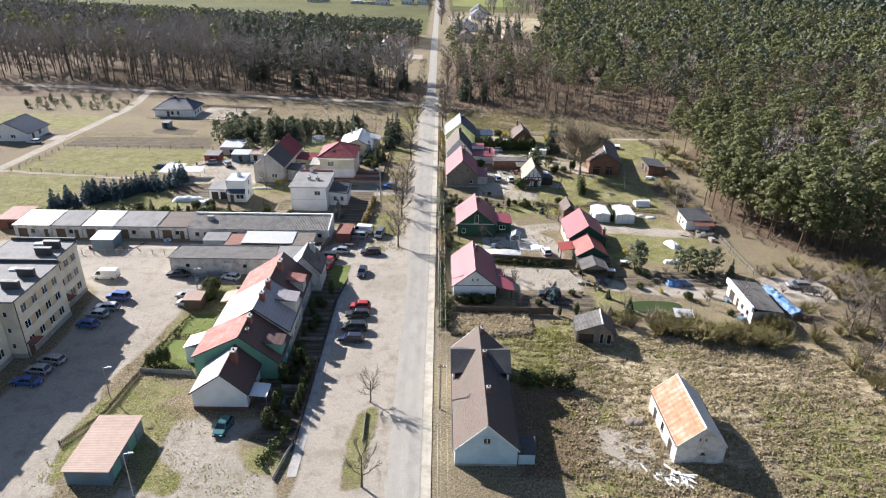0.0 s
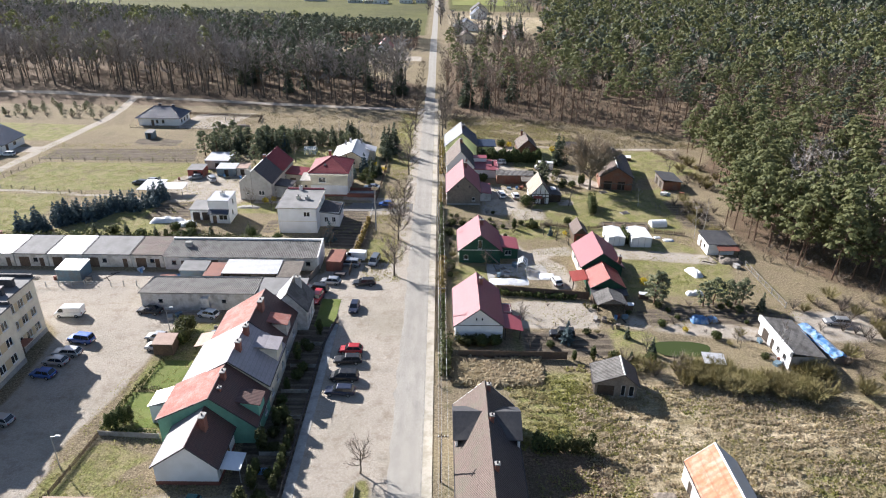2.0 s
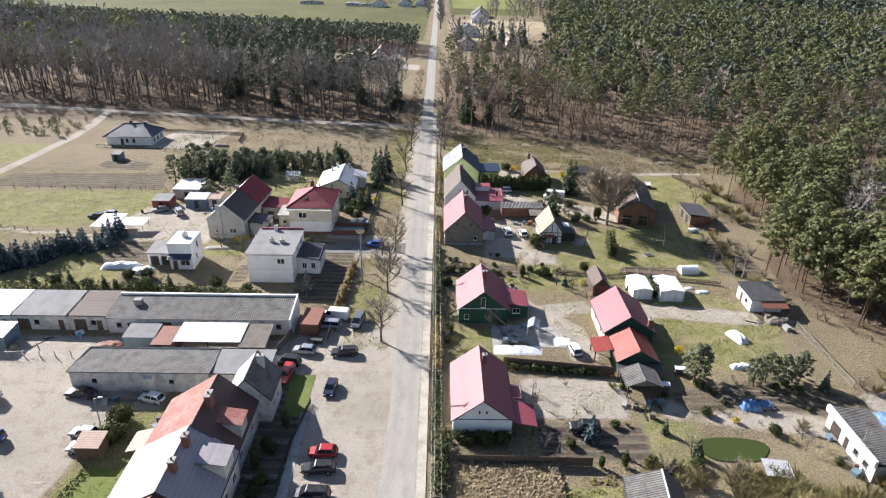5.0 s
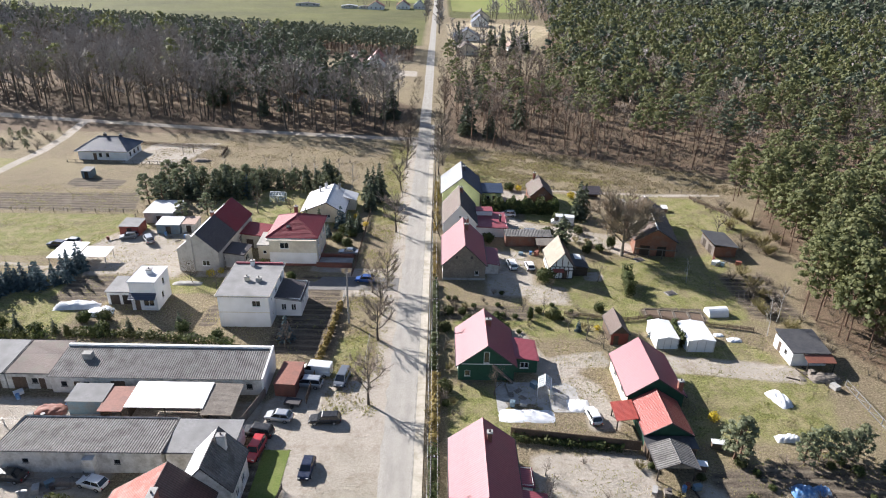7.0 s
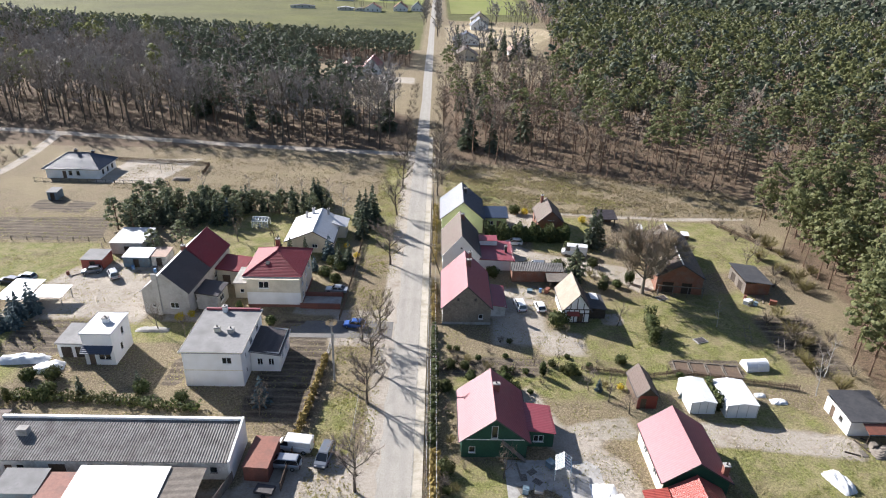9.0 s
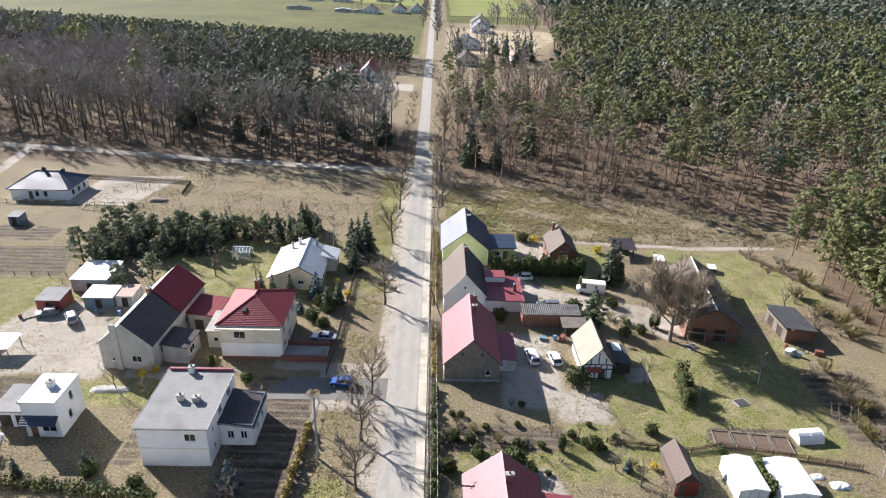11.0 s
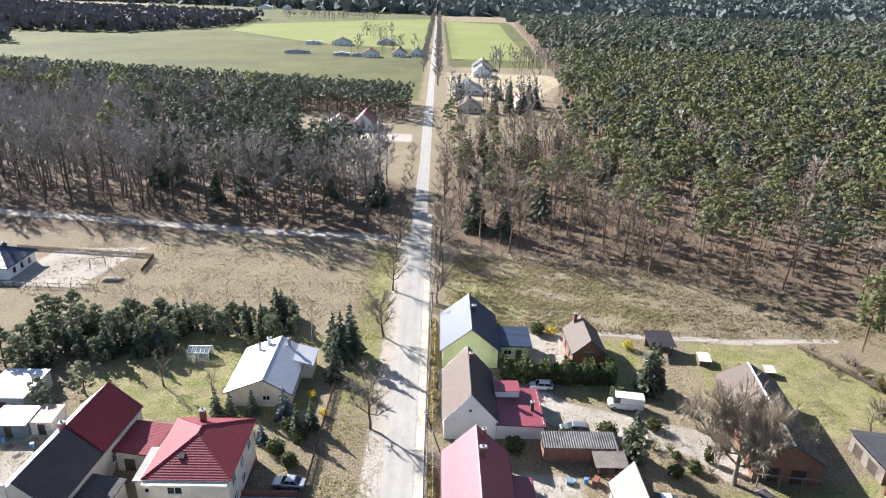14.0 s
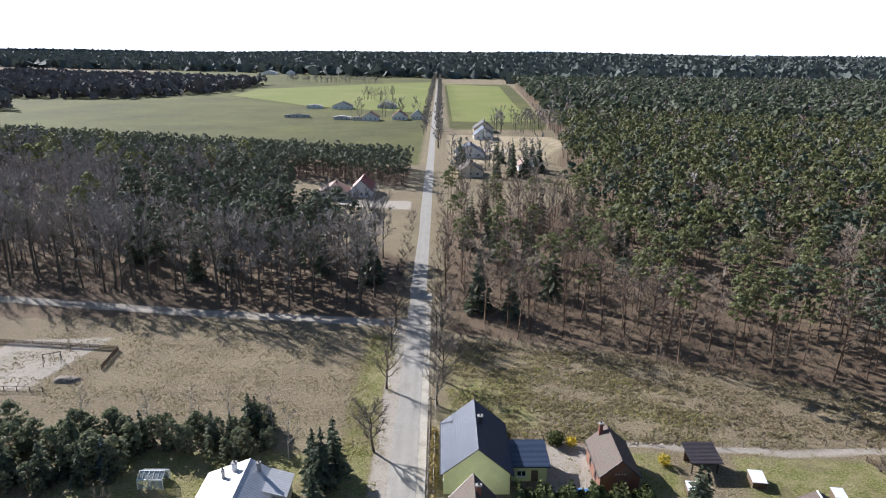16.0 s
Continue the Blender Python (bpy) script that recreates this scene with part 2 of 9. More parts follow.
BRICK = surface("old_red_brick", (0.20, 0.085, 0.055), (0.32, 0.155, 0.10), (0.24, 0.19, 0.155), 0.95, 5.0, 0.7, 0.6, 0.5, rows=0.15)
TIMBER = surface("dark_timber", (0.035, 0.026, 0.02), (0.07, 0.052, 0.04), (0.11, 0.09, 0.07), 0.9, 4.0, 0.6, 0.4, 0.3)
PLANKS = surface("weathered_planks", (0.17, 0.145, 0.12), (0.29, 0.255, 0.215), (0.11, 0.09, 0.075), 0.95, 3.0, 0.6, 0.6, 0.5, waves=0.18)
FENCE_W = surface("brown_fence_boards", (0.10, 0.068, 0.045), (0.17, 0.12, 0.085), (0.07, 0.05, 0.04), 0.9, 3.0, 0.6, 0.5, 0.4)
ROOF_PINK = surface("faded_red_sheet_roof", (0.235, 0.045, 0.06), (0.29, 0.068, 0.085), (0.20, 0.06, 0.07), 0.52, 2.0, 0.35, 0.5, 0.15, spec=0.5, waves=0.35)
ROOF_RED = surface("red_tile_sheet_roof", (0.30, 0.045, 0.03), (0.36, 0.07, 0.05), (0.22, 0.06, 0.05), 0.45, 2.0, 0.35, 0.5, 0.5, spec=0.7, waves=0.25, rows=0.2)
ROOF_WINE = surface("wine_red_tile_roof", (0.19, 0.022, 0.032), (0.25, 0.035, 0.045), (0.14, 0.03, 0.035), 0.6, 2.0, 0.4, 0.4, 0.4, spec=0.3, waves=0.3, rows=0.25)
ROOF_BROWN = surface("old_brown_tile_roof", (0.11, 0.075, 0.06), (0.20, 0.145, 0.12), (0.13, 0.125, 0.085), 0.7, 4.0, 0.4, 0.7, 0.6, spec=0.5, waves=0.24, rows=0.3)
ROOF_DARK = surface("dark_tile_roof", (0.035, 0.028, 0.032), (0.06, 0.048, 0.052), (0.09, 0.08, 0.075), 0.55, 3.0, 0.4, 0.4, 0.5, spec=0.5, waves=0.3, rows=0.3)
ROOF_NAVY = surface("navy_glazed_tile_roof", (0.025, 0.04, 0.075), (0.04, 0.06, 0.105), (0.05, 0.06, 0.085), 0.45, 3.0, 0.4, 0.3, 0.5, spec=0.45, waves=0.3, rows=0.33)
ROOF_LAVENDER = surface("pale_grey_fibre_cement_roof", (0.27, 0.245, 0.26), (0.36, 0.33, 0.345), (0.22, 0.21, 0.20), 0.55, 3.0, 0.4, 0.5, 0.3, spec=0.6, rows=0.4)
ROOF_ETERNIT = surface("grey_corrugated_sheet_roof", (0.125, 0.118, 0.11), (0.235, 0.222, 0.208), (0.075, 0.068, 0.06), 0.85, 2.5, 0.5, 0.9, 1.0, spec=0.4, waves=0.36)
ROOF_FELT = surface("grey_roofing_felt", (0.20, 0.195, 0.19), (0.28, 0.275, 0.27), (0.13, 0.125, 0.12), 0.85, 2.0, 0.25, 0.7, 0.15, spec=0.4)
ROOF_BLACK = surface("black_roofing_felt", (0.045, 0.045, 0.05), (0.075, 0.075, 0.08), (0.12, 0.115, 0.11), 0.7, 2.0, 0.3, 0.5, 0.2)
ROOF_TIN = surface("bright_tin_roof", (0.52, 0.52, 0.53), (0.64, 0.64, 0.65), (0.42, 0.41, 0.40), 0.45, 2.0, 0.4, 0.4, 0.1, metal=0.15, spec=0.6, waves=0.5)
ROOF_STRAW = surface("bleached_straw_brown_roof", (0.32, 0.275, 0.21), (0.42, 0.365, 0.285), (0.24, 0.20, 0.15), 0.7, 2.0, 0.4, 0.5, 0.6, waves=0.3)
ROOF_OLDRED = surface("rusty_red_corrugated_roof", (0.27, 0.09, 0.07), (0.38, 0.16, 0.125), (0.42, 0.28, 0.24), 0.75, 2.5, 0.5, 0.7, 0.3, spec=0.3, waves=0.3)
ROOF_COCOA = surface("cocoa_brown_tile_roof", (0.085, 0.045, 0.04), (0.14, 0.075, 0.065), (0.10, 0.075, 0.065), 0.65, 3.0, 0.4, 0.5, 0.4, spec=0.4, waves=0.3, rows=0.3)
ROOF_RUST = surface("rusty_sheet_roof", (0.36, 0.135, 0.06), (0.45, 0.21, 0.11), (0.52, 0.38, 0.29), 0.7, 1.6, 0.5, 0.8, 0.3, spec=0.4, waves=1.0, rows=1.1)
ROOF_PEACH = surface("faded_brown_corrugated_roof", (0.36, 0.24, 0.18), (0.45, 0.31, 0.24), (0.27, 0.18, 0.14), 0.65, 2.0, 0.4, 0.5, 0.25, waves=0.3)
RUST = surface("rust_brown_steel", (0.20, 0.075, 0.05), (0.28, 0.11, 0.075), (0.13, 0.07, 0.055), 0.7, 3.0, 0.5, 0.6, 0.2)
BLUEGREY = surface("blue_grey_steel", (0.12, 0.19, 0.24), (0.17, 0.25, 0.30), (0.20, 0.14, 0.10), 0.6, 3.0, 0.6, 0.5, 0.2)
CANVAS = surface("white_canvas", (0.72, 0.73, 0.74), (0.80, 0.80, 0.80), (0.60, 0.60, 0.58), 0.6, 1.5, 0.5, 0.4, 0.15)
FOIL = surface("crumpled_white_foil", (0.66, 0.68, 0.70), (0.80, 0.80, 0.80), (0.45, 0.46, 0.47), 0.45, 2.0, 1.0, 0.6, 0.9)
TARP = surface("blue_tarpaulin", (0.06, 0.17, 0.38), (0.12, 0.28, 0.52), (0.45, 0.52, 0.58), 0.5, 2.0, 0.9, 0.8, 0.8)
TRIM = surface("white_painted_trim", (0.72, 0.72, 0.70), (0.80, 0.80, 0.78), None, 0.6, 3.0, bump=0.05)
DARKTRIM = surface("dark_metal_trim", (0.05, 0.045, 0.045), (0.08, 0.07, 0.07), None, 0.5, 3.0, bump=0.05)
STEEL = surface("galvanised_steel", (0.35, 0.35, 0.35), (0.45, 0.45, 0.45), (0.3, 0.27, 0.24), 0.5, 4.0, 1.0, 0.4, 0.1, metal=0.6)
CHIMNEY = surface("chimney_brick", (0.24, 0.09, 0.065), (0.33, 0.14, 0.10), (0.14, 0.09, 0.08), 0.95, 5.0, 1.0, 0.6, 0.4, rows=0.15)
BARK = surface("grey_brown_bark", (0.075, 0.06, 0.048), (0.15, 0.125, 0.10), (0.10, 0.11, 0.06), 0.95, 4.0, 0.7, 0.4, 0.6)
BARK_PINE = surface("pine_bark", (0.11, 0.07, 0.05), (0.21, 0.13, 0.085), (0.08, 0.06, 0.05), 0.95, 4.0, 0.5, 0.4, 0.6)
BARK_OAK = surface("pale_oak_bark", (0.17, 0.145, 0.115), (0.29, 0.25, 0.20), (0.20, 0.20, 0.13), 0.95, 4.0, 0.7, 0.4, 0.6)
BARK_PALE = surface("pale_birch_bark", (0.40, 0.38, 0.35), (0.55, 0.53, 0.50), (0.10, 0.09, 0.08), 0.9, 4.0, 1.4, 0.6, 0.3)
TWIG = leafy("bare_twigs", (0.17, 0.14, 0.112), (0.32, 0.265, 0.21), (0.23, 0.185, 0.15), 0.95, 0.0)
# grey-brown twigs, paled further for haze and glare over the woods
TWIG_HAZED = leafy("hazed_woodland_twigs", (0.205, 0.185, 0.17), (0.38, 0.345, 0.32), (0.29, 0.265, 0.24), 0.95, 0.0)
TWIG_OAK = leafy("pale_oak_twigs", (0.28, 0.235, 0.18), (0.46, 0.39, 0.30), (0.36, 0.30, 0.225), 0.95, 0.1)
TWIG_OCHRE = leafy("ochre_twigs", (0.185, 0.155, 0.07), (0.31, 0.265, 0.13), (0.23, 0.20, 0.085), 0.95, 0.1)
NEEDLE = leafy("pine_needles", (0.088, 0.106, 0.046), (0.225, 0.236, 0.105), (0.172, 0.178, 0.074), 0.65, 0.4)
NEEDLE_YOUNG = leafy("young_pine_needles", (0.10, 0.12, 0.07), (0.27, 0.29, 0.165), (0.19, 0.205, 0.12), 0.65, 0.4)
NEEDLE_DARK = leafy("spruce_needles", (0.058, 0.074, 0.05), (0.15, 0.17, 0.105), (0.10, 0.118, 0.076), 0.7, 0.25)
# pine green shifted to blue-grey: distance haze put into the base colour
NEEDLE_HAZED = leafy("hazed_distant_forest", (0.07, 0.09, 0.08), (0.12, 0.14, 0.12), (0.09, 0.105, 0.10), 0.8, 0.1)
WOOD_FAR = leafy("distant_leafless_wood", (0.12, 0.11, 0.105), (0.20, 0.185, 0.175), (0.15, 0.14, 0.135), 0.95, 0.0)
NEEDLE_BLUE = leafy("blue_spruce_needles", (0.060, 0.095, 0.105), (0.135, 0.18, 0.19), (0.085, 0.12, 0.13), 0.7, 0.15)
HEDGE = leafy("evergreen_hedge", (0.035, 0.055, 0.018), (0.12, 0.14, 0.045), (0.075, 0.08, 0.028), 0.75, 0.25)
HEDGE_GOLD = leafy("golden_hedge", (0.17, 0.12, 0.035), (0.33, 0.25, 0.08), (0.24, 0.18, 0.06), 0.8, 0.2)
FORSYTHIA = leafy("forsythia_blossom", (0.55, 0.40, 0.02), (0.70, 0.55, 0.06), (0.45, 0.36, 0.05), 0.8, 0.3)
DRY_REED = leafy("dry_grass_tufts", (0.37, 0.305, 0.205), (0.64, 0.545, 0.40), (0.47, 0.40, 0.27), 0.95, 0.6)
GREEN_TUFT = leafy("green_grass_tufts", (0.20, 0.20, 0.062), (0.37, 0.355, 0.13), (0.38, 0.33, 0.18), 0.95, 0.6)
DRY_GRASS = leafy("dull_dry_grass_tufts", (0.20, 0.165, 0.10), (0.42, 0.35, 0.235), (0.27, 0.23, 0.13), 0.95, 0.5)
RUBBER = surface("tyre_rubber", (0.015, 0.015, 0.015), (0.03, 0.03, 0.03), None, 0.9, 6.0)
GLASS, gn, gl, gb = nodes_of("window_glass")
gb.inputs["Base Color"].default_value = (0.02, 0.024, 0.028, 1)
gb.inputs["Roughness"].default_value, gb.inputs["Specular IOR Level"].default_value = 0.06, 0.8
WATER, an, al, ab = nodes_of("pond_water")
ab.inputs["Base Color"].default_value = (0.05, 0.065, 0.012, 1)
ab.inputs["Roughness"].default_value = 0.08
put_bump(an, al, ab, noise_at(an, al, an.new("ShaderNodeNewGeometry").outputs["Position"], 3.0), 0.06)


# ---- builders ----
class Geo:
    """A mesh in the making, of boxes, prisms, tubes and faces."""

    def __init__(self):
        self.v, self.f = [], []

    def face(self, *pts):
        k = len(self.v)
        self.v += [tuple(p) for p in pts]
        self.f.append(tuple(range(k, k + len(pts))))
        return self

    def solid(self, low, high):
        """Between two rings of as many points."""
        k, n = len(self.v), len(low)
        self.v += [tuple(p) for p in (*low, *high)]
        self.f.append(tuple(range(k + n - 1, k - 1, -1)))
        self.f.append(tuple(range(k + n, k + 2 * n)))
        self.f += [(k + i, k + (i + 1) % n, k + n + (i + 1) % n, k + n + i) for i in range(n)]
        return self

    def box(self, x0, x1, y0, y1, z0, z1):
        return self.solid([(x0, y0, z0), (x1, y0, z0), (x1, y1, z0), (x0, y1, z0)], [(x0, y0, z1), (x1, y0, z1), (x1, y1, z1), (x0, y1, z1)])

    def slab(self, pts, thick):
        """A flat polygon with thickness below it."""
        return self.solid([(x, y, z - thick) for x, y, z in pts], pts)

    def tube(self, a, b, ra, rb=None, n=6):
        a, b = Vector(a), Vector(b)
        q = (b - a).to_track_quat("Z", "Y")
        ring = [q @ Vector((math.cos(2 * math.pi * i / n), math.sin(2 * math.pi * i / n), 0)) for i in range(n)]
        return self.solid([a + p * ra for p in ring], [b + p * (ra if rb is None else rb) for p in ring])

    def mesh(self, name, material):
        me = bpy.data.meshes.new(name)
        me.from_pydata(self.v, [], self.f)
        me.materials.append(material)
        me.update()
        return me


def thing(name, label, category, x=0.0, y=0.0, z=0.0, turn=0.0, group="", kind=""):
    ob = new(name)
    ob.empty_display_size = 0.5
    ob.matrix_world = pose(x, y, z, 0, 0, turn)
    return tagged(ob, label, category, group, kind)


def part(name, geo, material, parent, label=""):
    ob = new(name, geo.mesh(name, material) if isinstance(geo, Geo) else geo)
    ob.parent = parent
    return tagged(ob, label)


def single(name, geo, material, label, category, x=0.0, y=0.0, z=0.0, turn=0.0, group="", kind=""):
    ob = new(name, geo.mesh(name, material) if isinstance(geo, Geo) else geo)
    ob.matrix_world = pose(x, y, z, 0, 0, turn)
    return tagged(ob, label, category, group, kind)


def tri_mesh(name, groups):
    """A mesh of triangles from (vertices, triangles, material) groups."""
    me = bpy.data.meshes.new(name)
    vs = np.concatenate([g[0] for g in groups]).astype(np.float32)
    off, fs, mi = 0, [], []
    for k, (v, f, m) in enumerate(groups):
        fs.append(f + off)
        mi.append(np.full(len(f), k, np.int32))
        off += len(v)
        me.materials.append(m)
    fs, mi = np.concatenate(fs).astype(np.int32), np.concatenate(mi)
    me.vertices.add(len(vs))
    me.vertices.foreach_set("co", vs.ravel())
    me.loops.add(fs.size)
    me.loops.foreach_set("vertex_index", fs.ravel())
    me.polygons.add(len(fs))
    me.polygons.foreach_set("loop_start", np.arange(0, fs.size, 3, dtype=np.int32))
    me.polygons.foreach_set("loop_total", np.full(len(fs), 3, np.int32))
    me.polygons.foreach_set("material_index", mi)
    me.update(calc_edges=True)
    return me


def limbs(segs, n=4):
    """Tapered tubes for rows of ax ay az bx by bz ra rb."""
    s = np.array(segs, float)
    a, b, ra, rb = s[:, 0:3], s[:, 3:6], s[:, 6], s[:, 7]
    d = b - a
    d /= np.linalg.norm(d, axis=1, keepdims=True) + 1e-9
    ref = np.where(np.abs(d[:, 2:3]) < 0.9, [[0, 0, 1.0]], [[1.0, 0, 0]])
    u = np.cross(d, ref)
    u /= np.linalg.norm(u, axis=1, keepdims=True)
    w = np.cross(d, u)
    ang = np.arange(n) * 2 * np.pi / n
    ring = u[:, None] * np.cos(ang)[None, :, None] + w[:, None] * np.sin(ang)[None, :, None]
    v = np.concatenate([a[:, None] + ring * ra[:, None, None], b[:, None] + ring * rb[:, None, None]], 1)
    base = (np.arange(len(s)) * 2 * n)[:, None, None]
    i, j = np.arange(n), (np.arange(n) + 1) % n
    f = np.concatenate([np.stack([i, j, j + n], 1), np.stack([i, j + n, i + n], 1)])[None] + base
    return v.reshape(-1, 3), f.reshape(-1, 3)


def cards(centres, out, size, rng, flat=0.5, long=1.6, facing=False):
    """Small four-sided leaf sprays at the centres, pointing roughly along out."""
    c, k = np.asarray(centres, float), len(centres)
    d = np.asarray(out, float) + rng.normal(0, flat, (k, 3))
    d /= np.linalg.norm(d, axis=1, keepdims=True) + 1e-9
    r = rng.normal(0, 1, (k, 3))
    if facing:                                              # sprays lie over the clump like shingles
        d = np.cross(d, r)
        d /= np.linalg.norm(d, axis=1, keepdims=True) + 1e-9
        r = np.asarray(out, float) + rng.normal(0, flat, (k, 3))
    s = np.cross(d, r)
    s /= np.linalg.norm(s, axis=1, keepdims=True) + 1e-9
    sz = (np.asarray(size) * rng.uniform(0.6, 1.35, k))[:, None]
    lift = np.cross(d, s) * sz * 0.18
    v = np.stack([c - d * sz * long / 2, c + s * sz * 0.5 + lift, c + d * sz * long / 2, c - s * sz * 0.5 + lift], 1).reshape(-1, 3)
    q = (np.arange(k) * 4)[:, None]
    f = np.stack([q + [0, 1, 2], q + [0, 2, 3]], 1).reshape(-1, 3)
    return v, f


def twigs(a, b, w):
    """Thin triangles from a to b."""
    a, b = np.asarray(a, float), np.asarray(b, float)
    d = b - a
    s = np.cross(d, [0.3, 0.5, 0.8])
    s *= w / (np.linalg.norm(s, axis=1, keepdims=True) + 1e-9)
    v = np.stack([a - s, a + s, b], 1).reshape(-1, 3)
    return v, np.arange(len(v)).reshape(-1, 3)


def bare_tree(seed, height, spread, boughs=7, per=5, fine=9, thick=0.22, fork=0.3, twig=0.035, sides=5, rising=1.0):
    """Wood and twig triangles of a leafless tree."""
    rng = np.random.default_rng(seed)
    segs, ta, tb = [], [], []
    lean = rng.normal(0, 0.03, 2)
    p, r = np.array([0, 0, -0.1]), thick
    tops = []
    steps = 5
    for i in range(steps):
        q = p + np.array([lean[0] * height / steps + rng.normal(0, 0.08), lean[1] * height / steps + rng.normal(0, 0.08), height * 0.85 / steps])
        segs.append([*p, *q, r, r * 0.82])
        p, r = q, r * 0.82
        tops.append((q.copy(), r))
    for bnum in range(boughs):
        f = fork + (1 - fork) * bnum / max(1, boughs - 1)
        k = min(steps - 1, int(f * steps - 0.01))
        o, ro = tops[k]
        az = bnum * 2.4 + rng.uniform(-0.5, 0.5)
        up = (rng.uniform(0.55, 1.2) + 0.6 * f) * rising
        d = np.array([math.cos(az), math.sin(az), up])
        d /= np.linalg.norm(d)
        ln = spread * rng.uniform(0.75, 1.15) * (1.15 - 0.45 * f)
        m = o + d * ln * 0.5 + rng.normal(0, 0.15, 3)
        e = m + (d + [0, 0, 0.35]) * ln * 0.5
        rb = min(ro * 0.6, thick * 0.5)
        segs += [[*o, *m, rb, rb * 0.7], [*m, *e, rb * 0.7, rb * 0.35]]
        for s in range(per):
            t = rng.uniform(0.25, 1.0)
            b0 = o + (m - o) * 2 * t if t < 0.5 else m + (e - m) * (2 * t - 1)
            dd = d + rng.normal(0, 0.6, 3) + [0, 0, 0.35]
            dd /= np.linalg.norm(dd)
            b1 = b0 + dd * spread * rng.uniform(0.25, 0.5)
            segs.append([*b0, *b1, rb * 0.34, rb * 0.14])
            for _ in range(fine):
                u = rng.uniform(0.15, 1.0)
                c0 = b0 + (b1 - b0) * u
                d3 = dd + rng.normal(0, 0.75, 3) + [0, 0, 0.25]
                d3 /= np.linalg.norm(d3)
                c1 = c0 + d3 * spread * rng.uniform(0.13, 0.30)
                ta.append(c0)
                tb.append(c1)
    wood = limbs(segs, sides)
    return wood, twigs(ta, tb, twig)


def pine_tree(seed, height, crown=0.42, wide=2.6, clumps=26, per=9, size=0.75, sides=5):
    """A tall bare stem with a clumped, uneven crown at the top."""
    rng = np.random.default_rng(seed)
    segs, cs, out = [], [], []
    p, r = np.array([0, 0, -0.1]), 0.19
    lean = rng.normal(0, 0.02, 2)
    for i in range(5):
        q = p + np.array([lean[0] * height / 5 + rng.normal(0, 0.06), lean[1] * height / 5 + rng.normal(0, 0.06), height / 5.05])
        segs.append([*p, *q, r, r * 0.78])
        p, r = q, r * 0.78
    for i in range(clumps):
        u = (i + rng.uniform(0, 1)) / clumps
        z = height * (1 - crown + crown * u)
        az = i * 2.4 + rng.uniform(-0.6, 0.6)
        reach = wide * (math.sin(math.pi * (0.22 + 0.75 * u)) ** 0.8) * rng.uniform(0.5, 1.15)
        o = np.array([lean[0] * z, lean[1] * z, z - 0.5])
        e = o + np.array([math.cos(az) * reach, math.sin(az) * reach, 0.5 + 0.25 * reach])
        if i % 2 == 0:
            segs.append([*o, *e, 0.055, 0.02])
        for _ in range(per):
            o3 = rng.normal(0, 1, 3)
            o3 /= np.linalg.norm(o3)
            o3[2] = abs(o3[2]) if rng.uniform() < 0.75 else o3[2]
            cs.append(e + o3 * [0.72, 0.72, 0.36] * (wide / 2.6) * rng.uniform(0.6, 1.15))
            out.append(o3 + [0.35 * math.cos(az), 0.35 * math.sin(az), 0.3])
    return limbs(segs, sides), cards(cs, out, np.full(len(cs), size), rng, 0.4, 1.35, True)


def spruce_tree(seed, height, wide, levels=14, per=9, size=0.7):
    """A cone of drooping boughs, layer on layer."""
    rng = np.random.default_rng(seed)
    segs = [[0, 0, -0.1, 0, 0, height * 0.97, 0.03 + height * 0.012, 0.02]]
    cs, out, sz = [], [], []
    for i in range(levels):
        u = (i + 0.3) / levels
        z, reach = height * (0.06 + 0.93 * u), wide * (1 - u) ** 0.85
        k = max(3, int(per * (1.15 - u)))
        for j in range(k):
            az = j * 2 * math.pi / k + rng.uniform(-0.35, 0.35) + i * 1.3
            rr = reach * rng.uniform(0.75, 1.12)
            for t in (0.35, 0.65, 0.95):
                cs.append([math.cos(az) * rr * t, math.sin(az) * rr * t, z - 0.35 * rr * t + rng.normal(0, 0.06)])
                out.append([math.cos(az), math.sin(az), -0.32])
                sz.append(size * (0.55 + 0.6 * (1 - u)))
    cs.append([0, 0, height * 0.99])
    out.append([0, 0, 1.5])
    sz.append(size * 0.5)
    return limbs(segs, 5), cards(cs, out, np.array(sz), rng, 0.28, 1.7)


def leaf_ball(seed, rx, ry, rz, count, size, base=0.0, shell=0.55):
    """A shrub's foliage: sprays through an uneven, lumpy body that stands on the ground."""
    rng = np.random.default_rng(seed)
    d = rng.normal(0, 1, (count, 3))
    d /= np.linalg.norm(d, axis=1, keepdims=True)
    lump = 1 + 0.22 * np.sin(d[:, 0] * 4 + seed) * np.cos(d[:, 1] * 5 + seed * 2) + rng.normal(0, 0.07, count)
    rad = rng.uniform(shell, 1.0, count) * lump
    c = d * rad[:, None] * [rx, ry, rz] + [0, 0, rz + base]
    c[:, 2] = np.maximum(c[:, 2], 0.06)
    return cards(c, d, np.full(count, size), rng, 0.45, 1.4, True)


